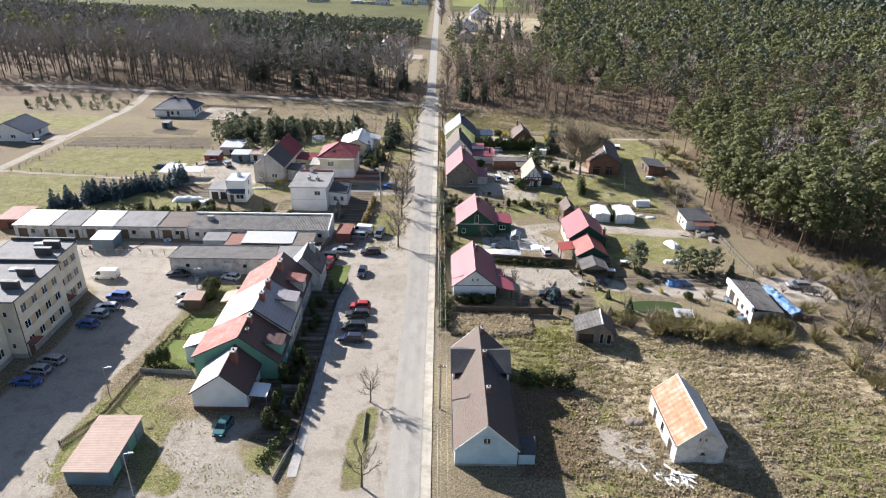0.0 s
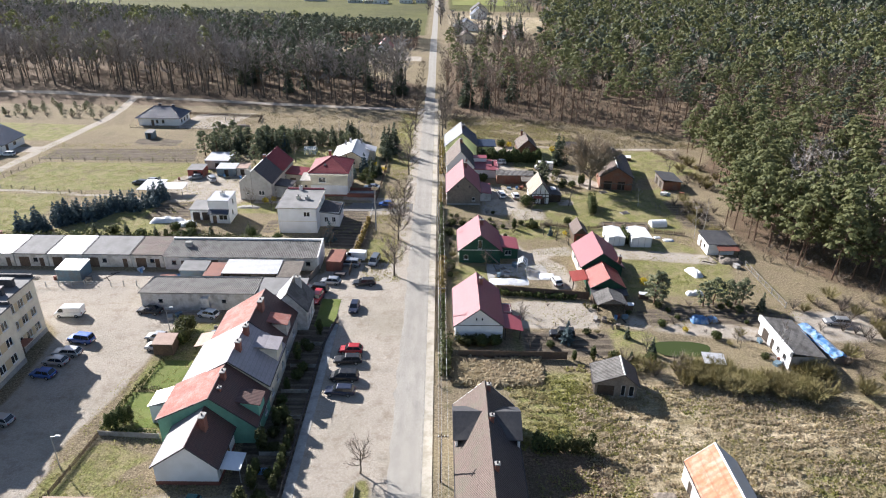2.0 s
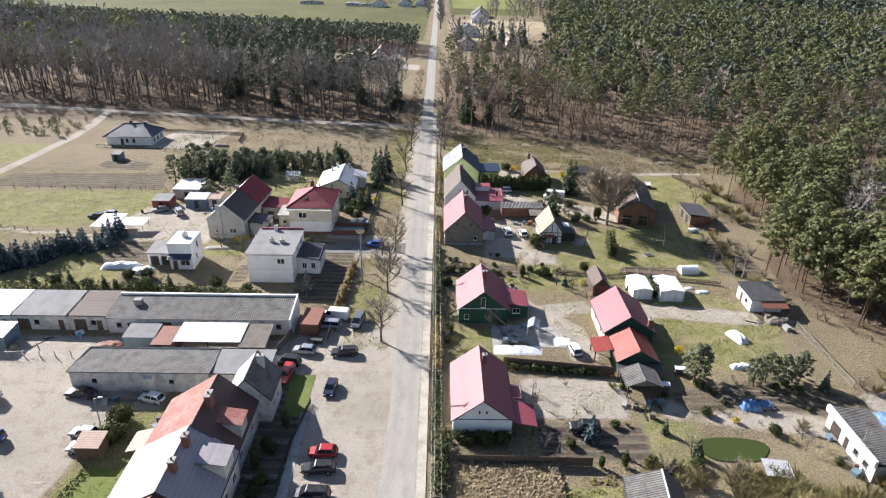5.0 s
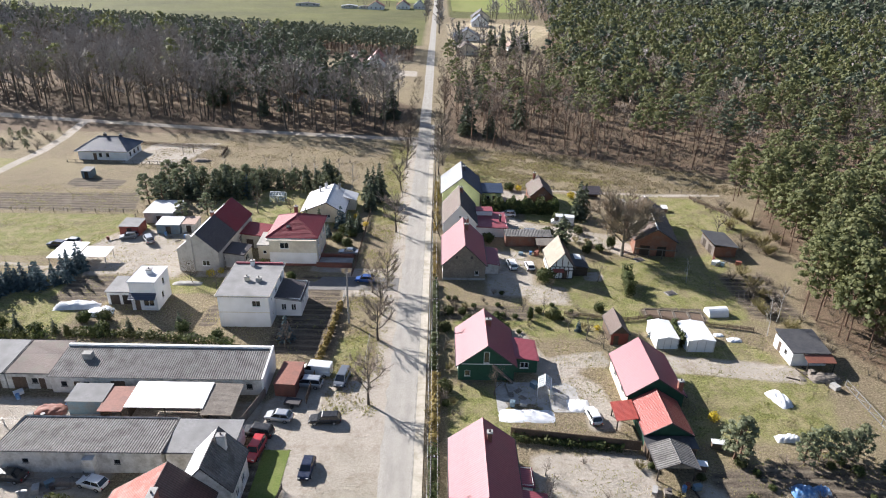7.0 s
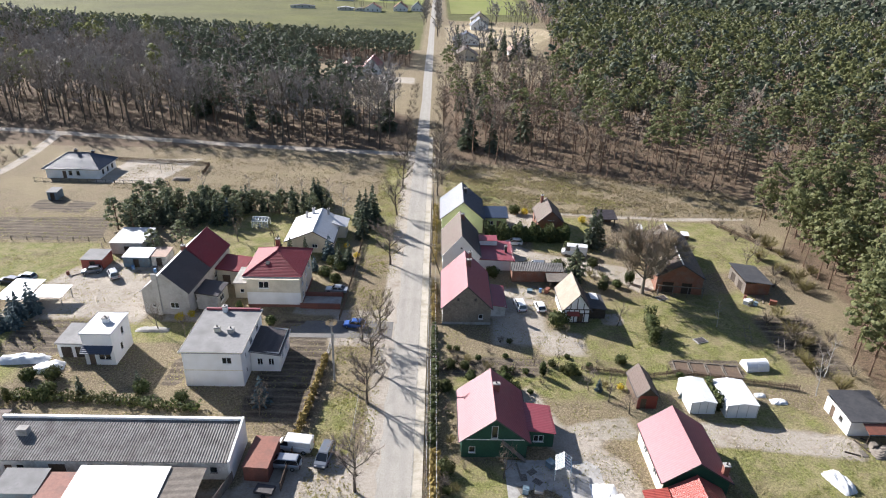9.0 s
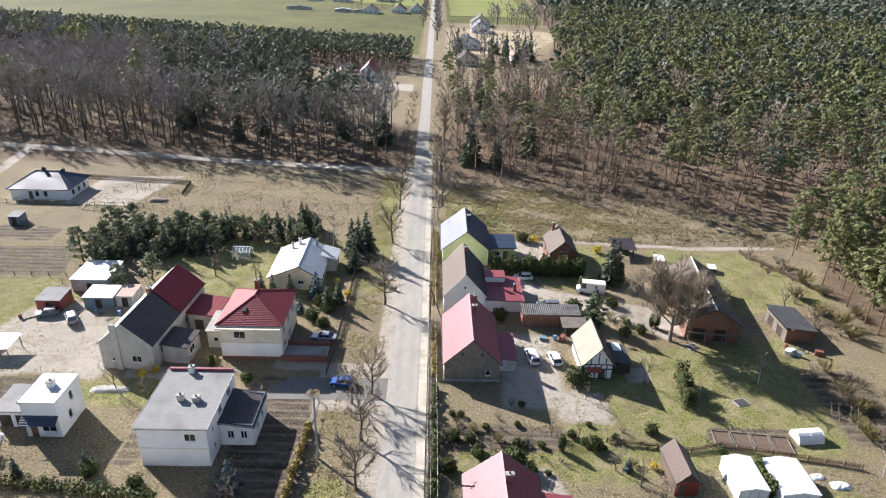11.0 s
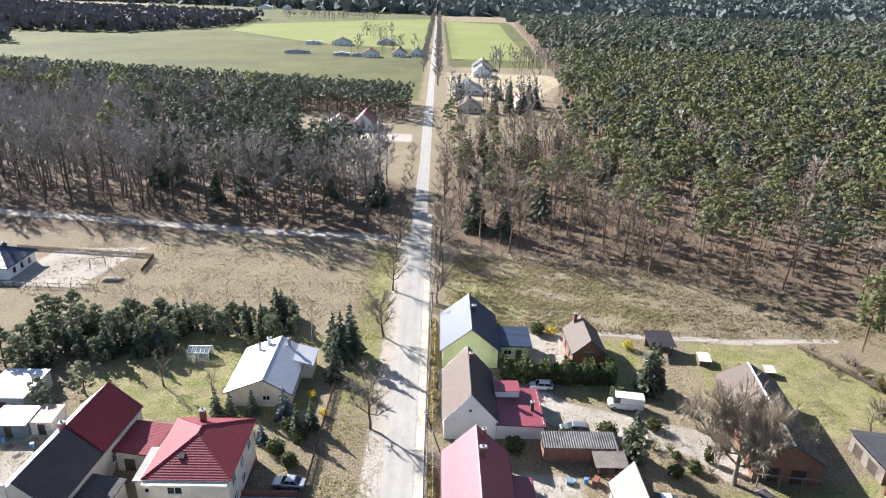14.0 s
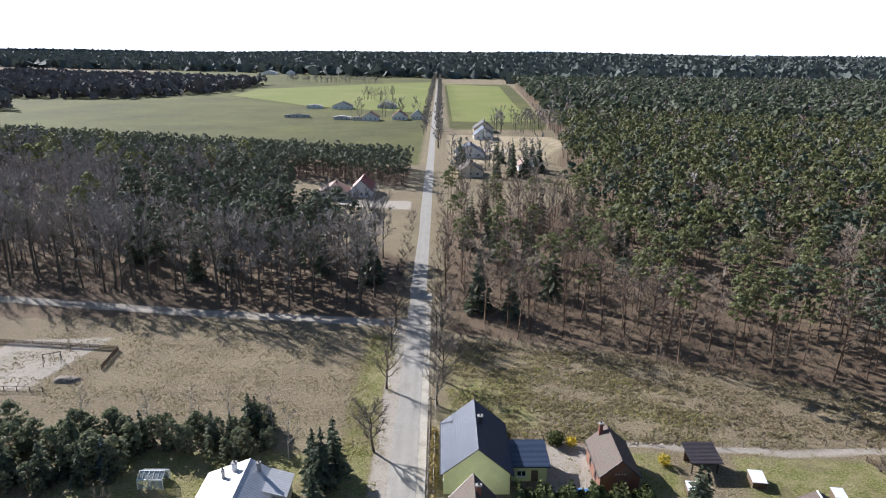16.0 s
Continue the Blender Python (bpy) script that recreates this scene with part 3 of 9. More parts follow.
def twig_ball(seed, r, h, stems=9, fine=130, w=0.02):
    """A leafless shrub: stems from the root and fine twigs on them."""
    rng = np.random.default_rng(seed)
    segs, a, b = [], [], []
    for i in range(stems):
        az, t = i * 2.4, rng.uniform(0.3, 1.0)
        e = np.array([math.cos(az) * r * t, math.sin(az) * r * t, h * rng.uniform(0.55, 0.9)])
        segs.append([0, 0, -0.05, *e, 0.04, 0.015])
        for _ in range(fine // stems):
            u = rng.uniform(0.25, 1.0)
            o = e * u
            d = e / np.linalg.norm(e) + rng.normal(0, 0.6, 3)
            a.append(o)
            b.append(o + d * rng.uniform(0.2, 0.45) * r)
            b[-1][2] = max(b[-1][2], 0.05)
    return limbs(segs, 4), twigs(a, b, w)


# the bright haze along the horizon, far behind everything
HAZE, hn, hl, hb = nodes_of("bright_hazy_sky")
hb.inputs["Base Color"].default_value = (0, 0, 0, 1)
hb.inputs["Specular IOR Level"].default_value = 0.0
drift = noise_at(hn, hl, hn.new("ShaderNodeNewGeometry").outputs["Position"], 0.0011, 5.0, 0.6, (1.0, 1.0, 7.0))
hl.new(mixc(hn, hl, ramp(hn, hl, drift, 0.48, 0.72), (0.98, 0.99, 1.0), (0.62, 0.75, 0.95)), hb.inputs["Emission Color"])
hb.inputs["Emission Strength"].default_value = 0.85
g = Geo()
ring = [(4800 * math.cos(2 * math.pi * k / 96), 60 + 4800 * math.sin(2 * math.pi * k / 96)) for k in range(49)]
for (ax, ay), (bx, by) in zip(ring, ring[1:]):
    g.face((ax, ay, -60), (bx, by, -60), (bx, by, 540), (ax, ay, 540))
single("sky_backdrop", g, HAZE, "bright hazy sky along the horizon", "sky", kind="structure")


# ---- ground ----
def inside(px, py, poly):
    """Signed distance to a polygon's edge, positive inside."""
    q = np.array(poly, float)
    best, odd = np.full(px.shape, 1e9), np.zeros(px.shape, bool)
    for (ax, ay), (bx, by) in zip(q, np.roll(q, -1, 0)):
        dx, dy = bx - ax, by - ay
        t = np.clip(((px - ax) * dx + (py - ay) * dy) / (dx * dx + dy * dy + 1e-9), 0, 1)
        best = np.minimum(best, np.hypot(px - ax - t * dx, py - ay - t * dy))
        cross = (ay > py) != (by > py)
        odd ^= cross & (px < (bx - ax) * (py - ay) / (by - ay + 1e-12) + ax)
    return np.where(odd, best, -best)


def lane(points, width):
    """The outline of a track along the points."""
    p = [Vector(q) for q in points]
    left, right = [], []
    for i, q in enumerate(p):
        d = (p[min(i + 1, len(p) - 1)] - p[max(i - 1, 0)]).normalized()
        s = Vector((-d.y, d.x)) * width / 2
        left.append(tuple(q + s))
        right.append(tuple(q - s))
    return left + right[::-1]


def box2(x0, x1, y0, y1):
    return [(x0, y0), (x1, y0), (x1, y1), (x0, y1)]


FOREST_LEFT = [(-13, 281), (-60, 288), (-120, 302), (-165, 308), (-420, 330), (-700, 480), (-330, 590), (-200, 485), (-75, 440), (-58, 400), (-50, 352), (-13, 335)]
FOREST_STRIP = [(-14, 442), (-60, 456), (-237, 482), (-520, 560), (-520, 640), (-309, 592), (-150, 545), (-14, 500)]
FOREST_RIGHT = [(4, 272), (34, 264), (62, 251), (85, 244), (96, 226), (82, 205), (84, 180), (72, 160), (74, 146), (86, 127), (115, 114), (220, 100), (900, 600), (1400, 1400), (150, 1500), (112, 900), (98, 690), (92, 600), (72, 515), (74, 440), (50, 402), (4, 385)]
LAWN, SAND, LITTER, STRAW, SOIL, CROP = range(6)
ZONES = [
    (CROP, [(-10, 505), (-320, 600), (-900, 800), (-900, 1250), (-300, 1180), (-10, 1600)], 6), (CROP, [(10, 690), (95, 690), (118, 1000), (140, 1480), (10, 1480)], 6),
    (CROP, [(-10, 1600), (-10, 800), (-600, 1250), (-900, 2400), (-10, 2400)], 10),
    (LITTER, FOREST_LEFT, 5), (LITTER, FOREST_RIGHT, 4), (LITTER, FOREST_STRIP, 4), (LITTER, box2(-900, -8, 279, 330), 4),
    # the rough ground in front
    (STRAW, [(22, 60), (100, 62), (100, 96), (60, 92), (30, 100), (24, 90)], 5),
    (STRAW, box2(4, 17, 94.5, 101.5), 1.2), (STRAW, [(14, 84), (60, 84), (66, 92), (30, 92)], 3),
    (LAWN, box2(4, 20, 232, 250), 8), (LAWN, box2(13, 26, 80, 98), 3), (LAWN, [(18, 50), (30, 50), (28, 76), (18, 74)], 4), (LAWN, [(46, 40), (80, 40), (70, 74), (50, 78)], 7),
    (LAWN, [(38, 124), (60, 124), (66, 140), (56, 150), (40, 146)], 3), (LAWN, [(16, 150), (66, 156), (66, 186), (38, 182), (16, 168)], 4), (LAWN, [(48, 190), (82, 200), (74, 222), (50, 224)], 4),
    (LAWN, box2(4, 30, 150, 162), 2), (LAWN, box2(24, 40, 203, 224), 2), (LAWN, box2(14, 40, 102, 112), 2), (LAWN, box2(3.5, 13, 124, 136), 1.5),
    (LAWN, [(-125, 178), (-67, 184), (-67, 198), (-118, 189)], 1.0), (LAWN, [(-90, 148), (-66, 146), (-64, 168), (-86, 172)], 4), (LAWN, [(-170, 140), (-96, 146), (-100, 176), (-170, 178)], 6),
    (LAWN, [(-170, 226), (-127, 226), (-122, 246), (-170, 250)], 3), (LAWN, box2(-56, -18, 197, 224), 3), (LAWN, box2(-47, -37.5, 83, 112), 1.0), (LAWN, box2(-22.5, -17.5, 109, 124), 1.0),
    (LAWN, box2(-16, -9.5, 137, 150), 2), (LAWN, box2(-14, -7, 200, 270), 3), (LAWN, box2(-62, -40, 164, 172), 2), (LAWN, [(-47, 66), (-40, 62), (-24, 58), (-20, 66), (-34, 72)], 3), (LAWN, box2(-12.5, -8, 50, 80), 1.2),
    # ploughed plots and beds
    (LAWN, [(-126, 178), (-78, 180), (-71, 189), (-74, 204), (-121, 203)], 0.8), (SOIL, [(-124, 206), (-75, 205), (-79, 219), (-124, 217)], 1.0), (SOIL, [(-103, 230), (-95, 229.6), (-94, 222), (-102, 224)], 0.6), (SOIL, [(-93.5, 229.6), (-87, 229), (-87, 220.5), (-93, 221.8)], 0.6), (SAND, box2(15, 31.0, 111, 121), 1.5), (SOIL, box2(16, 31.5, 102.5, 110), 1.5), (SOIL, box2(41, 53, 157, 161), 0.5),
    # litter at x 12 and soil at x -26: dirt darkened for house shade
    (SOIL, box2(-41, -38, 152, 160), 0.6), (SOIL, box2(-72, -60, 160, 172), 2), (SOIL, box2(-26, -17, 60, 118), 1.0), (LITTER, box2(12, 24, 60, 80), 2.5), (SOIL, box2(-27, -16, 144, 172), 2), (SOIL, box2(50, 72, 112, 118), 2), (LAWN, box2(-47, -38.5, 208, 213), 0.6),
    # bare sandy yards, tracks and verges
    (SAND, [(-5, 20), (-5, 140), (-9, 137), (-17, 137), (-23, 134), (-23, 125), (-17.2, 112), (-18.4, 84), (-17, 60), (-20, 20)], 1.0), (SAND, box2(-8.4, -5, 130, 280), 1.2), (SAND, box2(-17, -7, 164, 176), 1.5),
    (SAND, [(-100, 122), (-58, 118), (-56, 112), (-40, 112), (-40, 124), (-24, 125), (-24, 131), (-100, 132)], 2), (SAND, [(-70, 40), (-50, 44), (-45, 66), (-51, 78), (-48, 92), (-46, 112), (-56, 118), (-80, 121), (-66, 108), (-64, 92), (-66, 60)], 1.5),
    (SAND, [(-40, 50), (-18, 52), (-20, 60), (-27, 66), (-24, 71), (-37, 71)], 2.5), (SAND, [(-80, 170), (-60, 172), (-52, 170), (-50, 190), (-58, 196), (-74, 192)], 2.5),
    (SAND, lane([(-133, 130), (-131, 170), (-129, 206), (-128, 222), (-127, 240), (-126, 255), (-127, 270), (-131, 292)], 3.4), 1.0), (SAND, lane([(-128, 180), (-96, 176), (-80, 174)], 1.6), 0.6), (SAND, lane([(-128, 216), (-138, 216)], 6), 1.5), (SAND, [(-96, 244), (-78, 244), (-72, 268), (-94, 266)], 2),
    (SAND, lane([(-4, 277), (-12, 277.5), (-60, 283), (-123, 293), (-160, 299), (-400, 322)], 4.2), 0.8), (SAND, lane([(15, 152), (19, 142), (25, 143), (31, 144)], 4.5), 1.5), (SAND, lane([(19, 142), (26, 135), (27, 126)], 5), 1.5),
    (SAND, lane([(39, 143), (56, 141), (62, 140)], 5), 1.5), (SAND, lane([(14, 208), (22, 200), (30, 197), (42, 193), (46, 186)], 7), 1.2), (SAND, box2(12, 22, 165, 186), 2.5), (SAND, lane([(36, 114), (58, 110), (66, 104)], 5), 2),
    (SAND, lane([(30, 227), (60, 224), (82, 225)], 1.8), 0.6), (SAND, box2(18, 27, 213, 226), 2), (SAND, [(-10, 396), (-44, 400), (-40, 414), (-10, 412)], 2), (STRAW, [(8, 515), (60, 515), (92, 600), (90, 640), (8, 650)], 6), (SAND, [(14, 555), (50, 560), (48, 575), (14, 570)], 3), (SAND, box2(-48, -40, 171, 174), 1.0),
    (SAND, box2(-25, -17, 174, 178), 1.0), (SAND, box2(68, 82, 108, 118), 3), (SAND, box2(24, 34, 62, 70), 2.5), (SAND, [(20, 162), (28, 162), (28, 169), (20, 170)], 2.5), (SOIL, box2(3, 20, 156, 161), 2), (SAND, box2(33, 37, 172, 176), 1.2), (SOIL, [(40, 112), (62, 118), (60, 122), (38, 118)], 2), (SOIL, box2(62, 72, 158, 176), 3),
    # rough grass round the yard mouth
    (LAWN, [(-45.6, 80.9), (-37.4, 77.9), (-43.5, 71.8), (-46.7, 64.2), (-47.2, 57.9), (-49.1, 59.0), (-51.0, 68.0), (-49.3, 76.3)], 1.0), (LAWN, [(-43.5, 71.8), (-37.5, 74.5), (-37.1, 68.9), (-37.6, 64.3), (-31.3, 59.3), (-32.3, 56.3), (-37.0, 57.3), (-39.6, 65.4)], 1.0), (LAWN, [(-25.8, 64.5), (-22.8, 66.2), (-18.2, 63.0), (-19.2, 60.6), (-23.6, 60.4)], 1.0), (LAWN, [(-10.6, 73.0), (-8.1, 75.0), (-7.4, 71.2), (-8.5, 64.8), (-8.5, 57.7), (-11.4, 57.7), (-11.6, 65.8)], 1.0),
]
gx = np.concatenate([-np.geomspace(4950, 190, 34), np.arange(-180, 130.1, 1.5), np.geomspace(140, 4950, 34)])
gy = np.concatenate([[-600, -300, -120, -40, 0], np.arange(30, 300, 1.5), np.arange(301, 660, 6), np.geomspace(670, 4950, 40)])
PX, PY = np.meshgrid(gx, gy)


def rise(x, y):
    """The land's height: level round the village, low hills near the horizon, a pond."""
    far = np.clip((np.hypot(x, y) - 1600) / 3200, 0, 1)
    z = far * far * (3 - 2 * far) * (31 + 5 * np.sin(x * 0.0016 + 1) + 3 * np.sin(x * 0.004 + y * 0.001))
    bumps = 0.10 * np.sin(x * 0.31) * np.cos(y * 0.27) * (np.abs(x + 6) > 16)
    pond = np.clip(1 - np.hypot((x - 43.2) / 5.6, (y - 105.3) / 3.0), 0, 1)
    return z + np.maximum(bumps, 0) - 0.9 * np.sqrt(pond)


masks = np.zeros((6, *PX.shape))
for kind, poly, soft in ZONES:
    w = np.clip(0.5 + inside(PX, PY, poly) / (2 * soft), 0, 1)
    for k in range(6):
        masks[k] = np.maximum(masks[k], w) if k == kind else masks[k] * (1 - w)
far_wood = np.clip((np.hypot(PX, PY) - 2200) / 300, 0, 1)
masks[LITTER] = np.maximum(masks[LITTER], far_wood)
masks[CROP] *= 1 - far_wood
ny, nx = PX.shape
idx = np.arange(nx * ny).reshape(ny, nx)
quads = np.stack([idx[:-1, :-1], idx[:-1, 1:], idx[1:, 1:], idx[1:, :-1]], -1).reshape(-1, 4)
gverts = np.stack([PX, PY, rise(PX, PY)], -1).reshape(-1, 3)
ground_mesh = tri_mesh("ground", [(gverts, np.concatenate([quads[:, [0, 1, 2]], quads[:, [0, 2, 3]]]), GROUND)])
for layer, three in (("zone_a", (LAWN, SAND, LITTER)), ("zone_b", (STRAW, SOIL, CROP))):
    attr = ground_mesh.color_attributes.new(layer, "FLOAT_COLOR", "POINT")
    rgba = np.stack([*(masks[k].ravel() for k in three), np.ones(nx * ny)], -1).astype(np.float32)
    attr.data.foreach_set("color", rgba.ravel())
ground_mesh.polygons.foreach_set("use_smooth", np.ones(len(ground_mesh.polygons), bool))
tagged(new("ground", ground_mesh), "late-winter ground of dry grass, sand, lawn and leaf litter", "ground", kind="structure")

SPROUT = surface("young_winter_crop", (0.15, 0.175, 0.05), (0.24, 0.26, 0.085), (0.27, 0.25, 0.11), 0.95, 0.5, 0.012, 0.6, 0.3, spec=0.1)
for outline in ([(-14, 835), (-150, 910), (-295, 1085), (-305, 1250), (-150, 1440), (-14, 1560)], [(14, 750), (90, 748), (97, 1000), (114, 1400), (14, 1480)]):
    g = Geo().face(*[(x, y, 0.35) for x, y in outline])
    single("field", g, SPROUT, "broad field of bright green young crop", "field", kind="structure")

water = Geo()
water.face(*[(43.2 + 5.1 * math.cos(a) * (1 + 0.1 * math.sin(3 * a)), 105.3 + 2.7 * math.sin(a) * (1 + 0.12 * math.cos(2 * a)), -0.12) for a in np.linspace(0, 2 * math.pi, 30)[:-1]])
single("pond_water", water, WATER, "still green garden pond water among lawn", "water", kind="structure")


# ---- road ----
def strip(x0, x1, ys, z0, z1, wob=0.0, seed=0):
    """A raised band along the road, its edges a little uneven."""
    g, rng = Geo(), np.random.default_rng(seed)
    rows = [(x0 + rng.normal(0, wob), x1, y) for y in ys]
    for (a0, a1, ya), (b0, b1, yb) in zip(rows, rows[1:]):
        g.face((a0, ya, z1), (a1, ya, z1), (b1, yb, z1), (b0, yb, z1))
        g.face((a0, ya, z0), (a0, ya, z1), (b0, yb, z1), (b0, yb, z0))
        g.face((a1, ya, z1), (a1, ya, z0), (b1, yb, z0), (b1, yb, z1))
    return g


ys_road = [-40, 20] + list(np.arange(24, 300, 2.0)) + list(np.arange(300, 2400, 30.0))
single("road", strip(-5.6, -1.25, ys_road, -0.2, 0.045, 0.16, 3), ROAD, "straight worn village road of dusty pale paving", "road", kind="structure")
single("kerb", strip(-1.25, -1.07, ys_road[:140], -0.2, 0.13), KERB, "low concrete kerb along the road", "kerb", kind="structure")
single("pavement", strip(-1.07, 0.25, ys_road[:140], -0.2, 0.10), SIDEWALK, "narrow sandy pavement beside the road", "pavement", kind="structure")


# ---- houses ----
def wall_face(geo, a, b, z0, z1, holes, depth=0.14):
    """An upright wall from a to b (outside on its right as one goes), with openings (along, low, width, height) cut and their reveals."""
    a, b = Vector((a[0], a[1])), Vector((b[0], b[1]))
    d = (b - a).normalized()
    n = Vector((d.y, -d.x))
    ln = (b - a).length
    us = sorted({0.0, ln, *[h[0] for h in holes], *[h[0] + h[2] for h in holes]})
    zs = sorted({z0, z1, *[h[1] for h in holes], *[h[1] + h[3] for h in holes]})

    def at(u, z, back=0.0):
        p = a + d * u - n * back
        return (p.x, p.y, z)

    for u0, u1 in zip(us, us[1:]):
        for w0, w1 in zip(zs, zs[1:]):
            um, wm = (u0 + u1) / 2, (w0 + w1) / 2
            if not any(h[0] < um < h[0] + h[2] and h[1] < wm < h[1] + h[3] for h in holes):
                geo.face(at(u0, w0), at(u1, w0), at(u1, w1), at(u0, w1))
    for u, z, w, h in holes:
        ring = [(u, z), (u + w, z), (u + w, z + h), (u, z + h)]
        for (p, q), (r, s) in zip(ring, ring[1:] + ring[:1]):
            geo.face(at(p, q), at(p, q, depth), at(r, s, depth), at(r, s))
    return at


def window(house, at, u, z, w, h, name="window", frame_mat=None, leaves=2):
    """A window in an opening: frame, panes behind it, sill."""
    frame_mat = frame_mat or TRIM
    fr, t = Geo(), 0.07

    def bar(u0, u1, z0, z1, b0=0.03, b1=0.12):
        pts = [at(u0, z0, b1), at(u1, z0, b1), at(u1, z0, b0), at(u0, z0, b0)]
        fr.solid(pts, [(p[0], p[1], z1) for p in pts])

    bar(u, u + w, z, z + t), bar(u, u + w, z + h - t, z + h), bar(u, u + t, z + t, z + h - t), bar(u + w - t, u + w, z + t, z + h - t)
    for k in range(1, leaves):
        c = u + w * k / leaves
        bar(c - t / 2, c + t / 2, z + t, z + h - t)
    win = part(name, fr, frame_mat, house)
    for k in range(leaves):
        u0, u1 = u + w * k / leaves + 0.02, u + w * (k + 1) / leaves - 0.02
        g = Geo().face(at(u0, z + 0.02, 0.09), at(u1, z + 0.02, 0.09), at(u1, z + h - 0.02, 0.09), at(u0, z + h - 0.02, 0.09))
        part("pane", g, GLASS, win)
    pts = [at(u - 0.06, z - 0.05, 0.0), at(u + w + 0.06, z - 0.05, 0.0), at(u + w + 0.06, z - 0.05, -0.1), at(u - 0.06, z - 0.05, -0.1)]
    part("sill", Geo().solid(pts, [(p[0], p[1], z) for p in pts]), frame_mat, win)


def door(house, at, u, z, w, h, mat):
    pts = [at(u + 0.02, z, 0.12), at(u + w - 0.02, z, 0.12), at(u + w - 0.02, z, 0.07), at(u + 0.02, z, 0.07)]
    d = part("door", Geo().solid(pts, [(p[0], p[1], z + h - 0.02) for p in pts]), mat, house)
    hp = at(u + w - 0.15, z + 1.0, 0.05)
    part("door_handle", Geo().box(hp[0] - 0.04, hp[0] + 0.04, hp[1] - 0.04, hp[1] + 0.04, hp[2] - 0.02, hp[2] + 0.02), STEEL, d)


def chimney(house, x, y, z0, z1, w=0.6, d=0.6, mat=None):
    g = Geo().box(x - w / 2, x + w / 2, y - d / 2, y + d / 2, z0, z1 - 0.15)
    c = part("chimney", g, mat or CHIMNEY, house)
    part("chimney_cap", Geo().box(x - w / 2 - 0.08, x + w / 2 + 0.08, y - d / 2 - 0.08, y + d / 2 + 0.08, z1 - 0.15, z1), CONCRETE, c)
    part("chimney_pot", Geo().tube((x, y, z1), (x, y, z1 + 0.3), 0.12, 0.1, 8), DARKTRIM, c)


def walls(house, w, d, z1, mat, holes, frame=None, doormat=None, name="wall", ox=0.0, oy=0.0, z0=-0.15):
    """Four walls round a w by d plan; holes: side -> list of (kind, along, low, width, height)."""
    c = [(ox - w / 2, oy - d / 2), (ox + w / 2, oy - d / 2), (ox + w / 2, oy + d / 2), (ox - w / 2, oy + d / 2)]
    for k, side in enumerate("senw"):
        g = Geo()
        mine = holes.get(side, [])
        at = wall_face(g, c[k], c[(k + 1) % 4], z0, z1[side] if isinstance(z1, dict) else z1, [h[1:] for h in mine])
        part(name, g, mat[side] if isinstance(mat, dict) else mat, house)
        for kind, u, z, ww, hh in mine:
            if kind == "w":
                window(house, at, u, z, ww, hh, frame_mat=frame)
            elif kind == "n":
                window(house, at, u, z, ww, hh, frame_mat=frame, leaves=1)
            else:
                door(house, at, u, z, ww, hh, doormat or FENCE_W)


def spread_windows(length, count, low, w=1.1, h=1.3, kind="w", margin=1.0):
    step = (length - 2 * margin) / count
    return [(kind, margin + step * (i + 0.5) - w / 2, low, w, h) for i in range(count)]


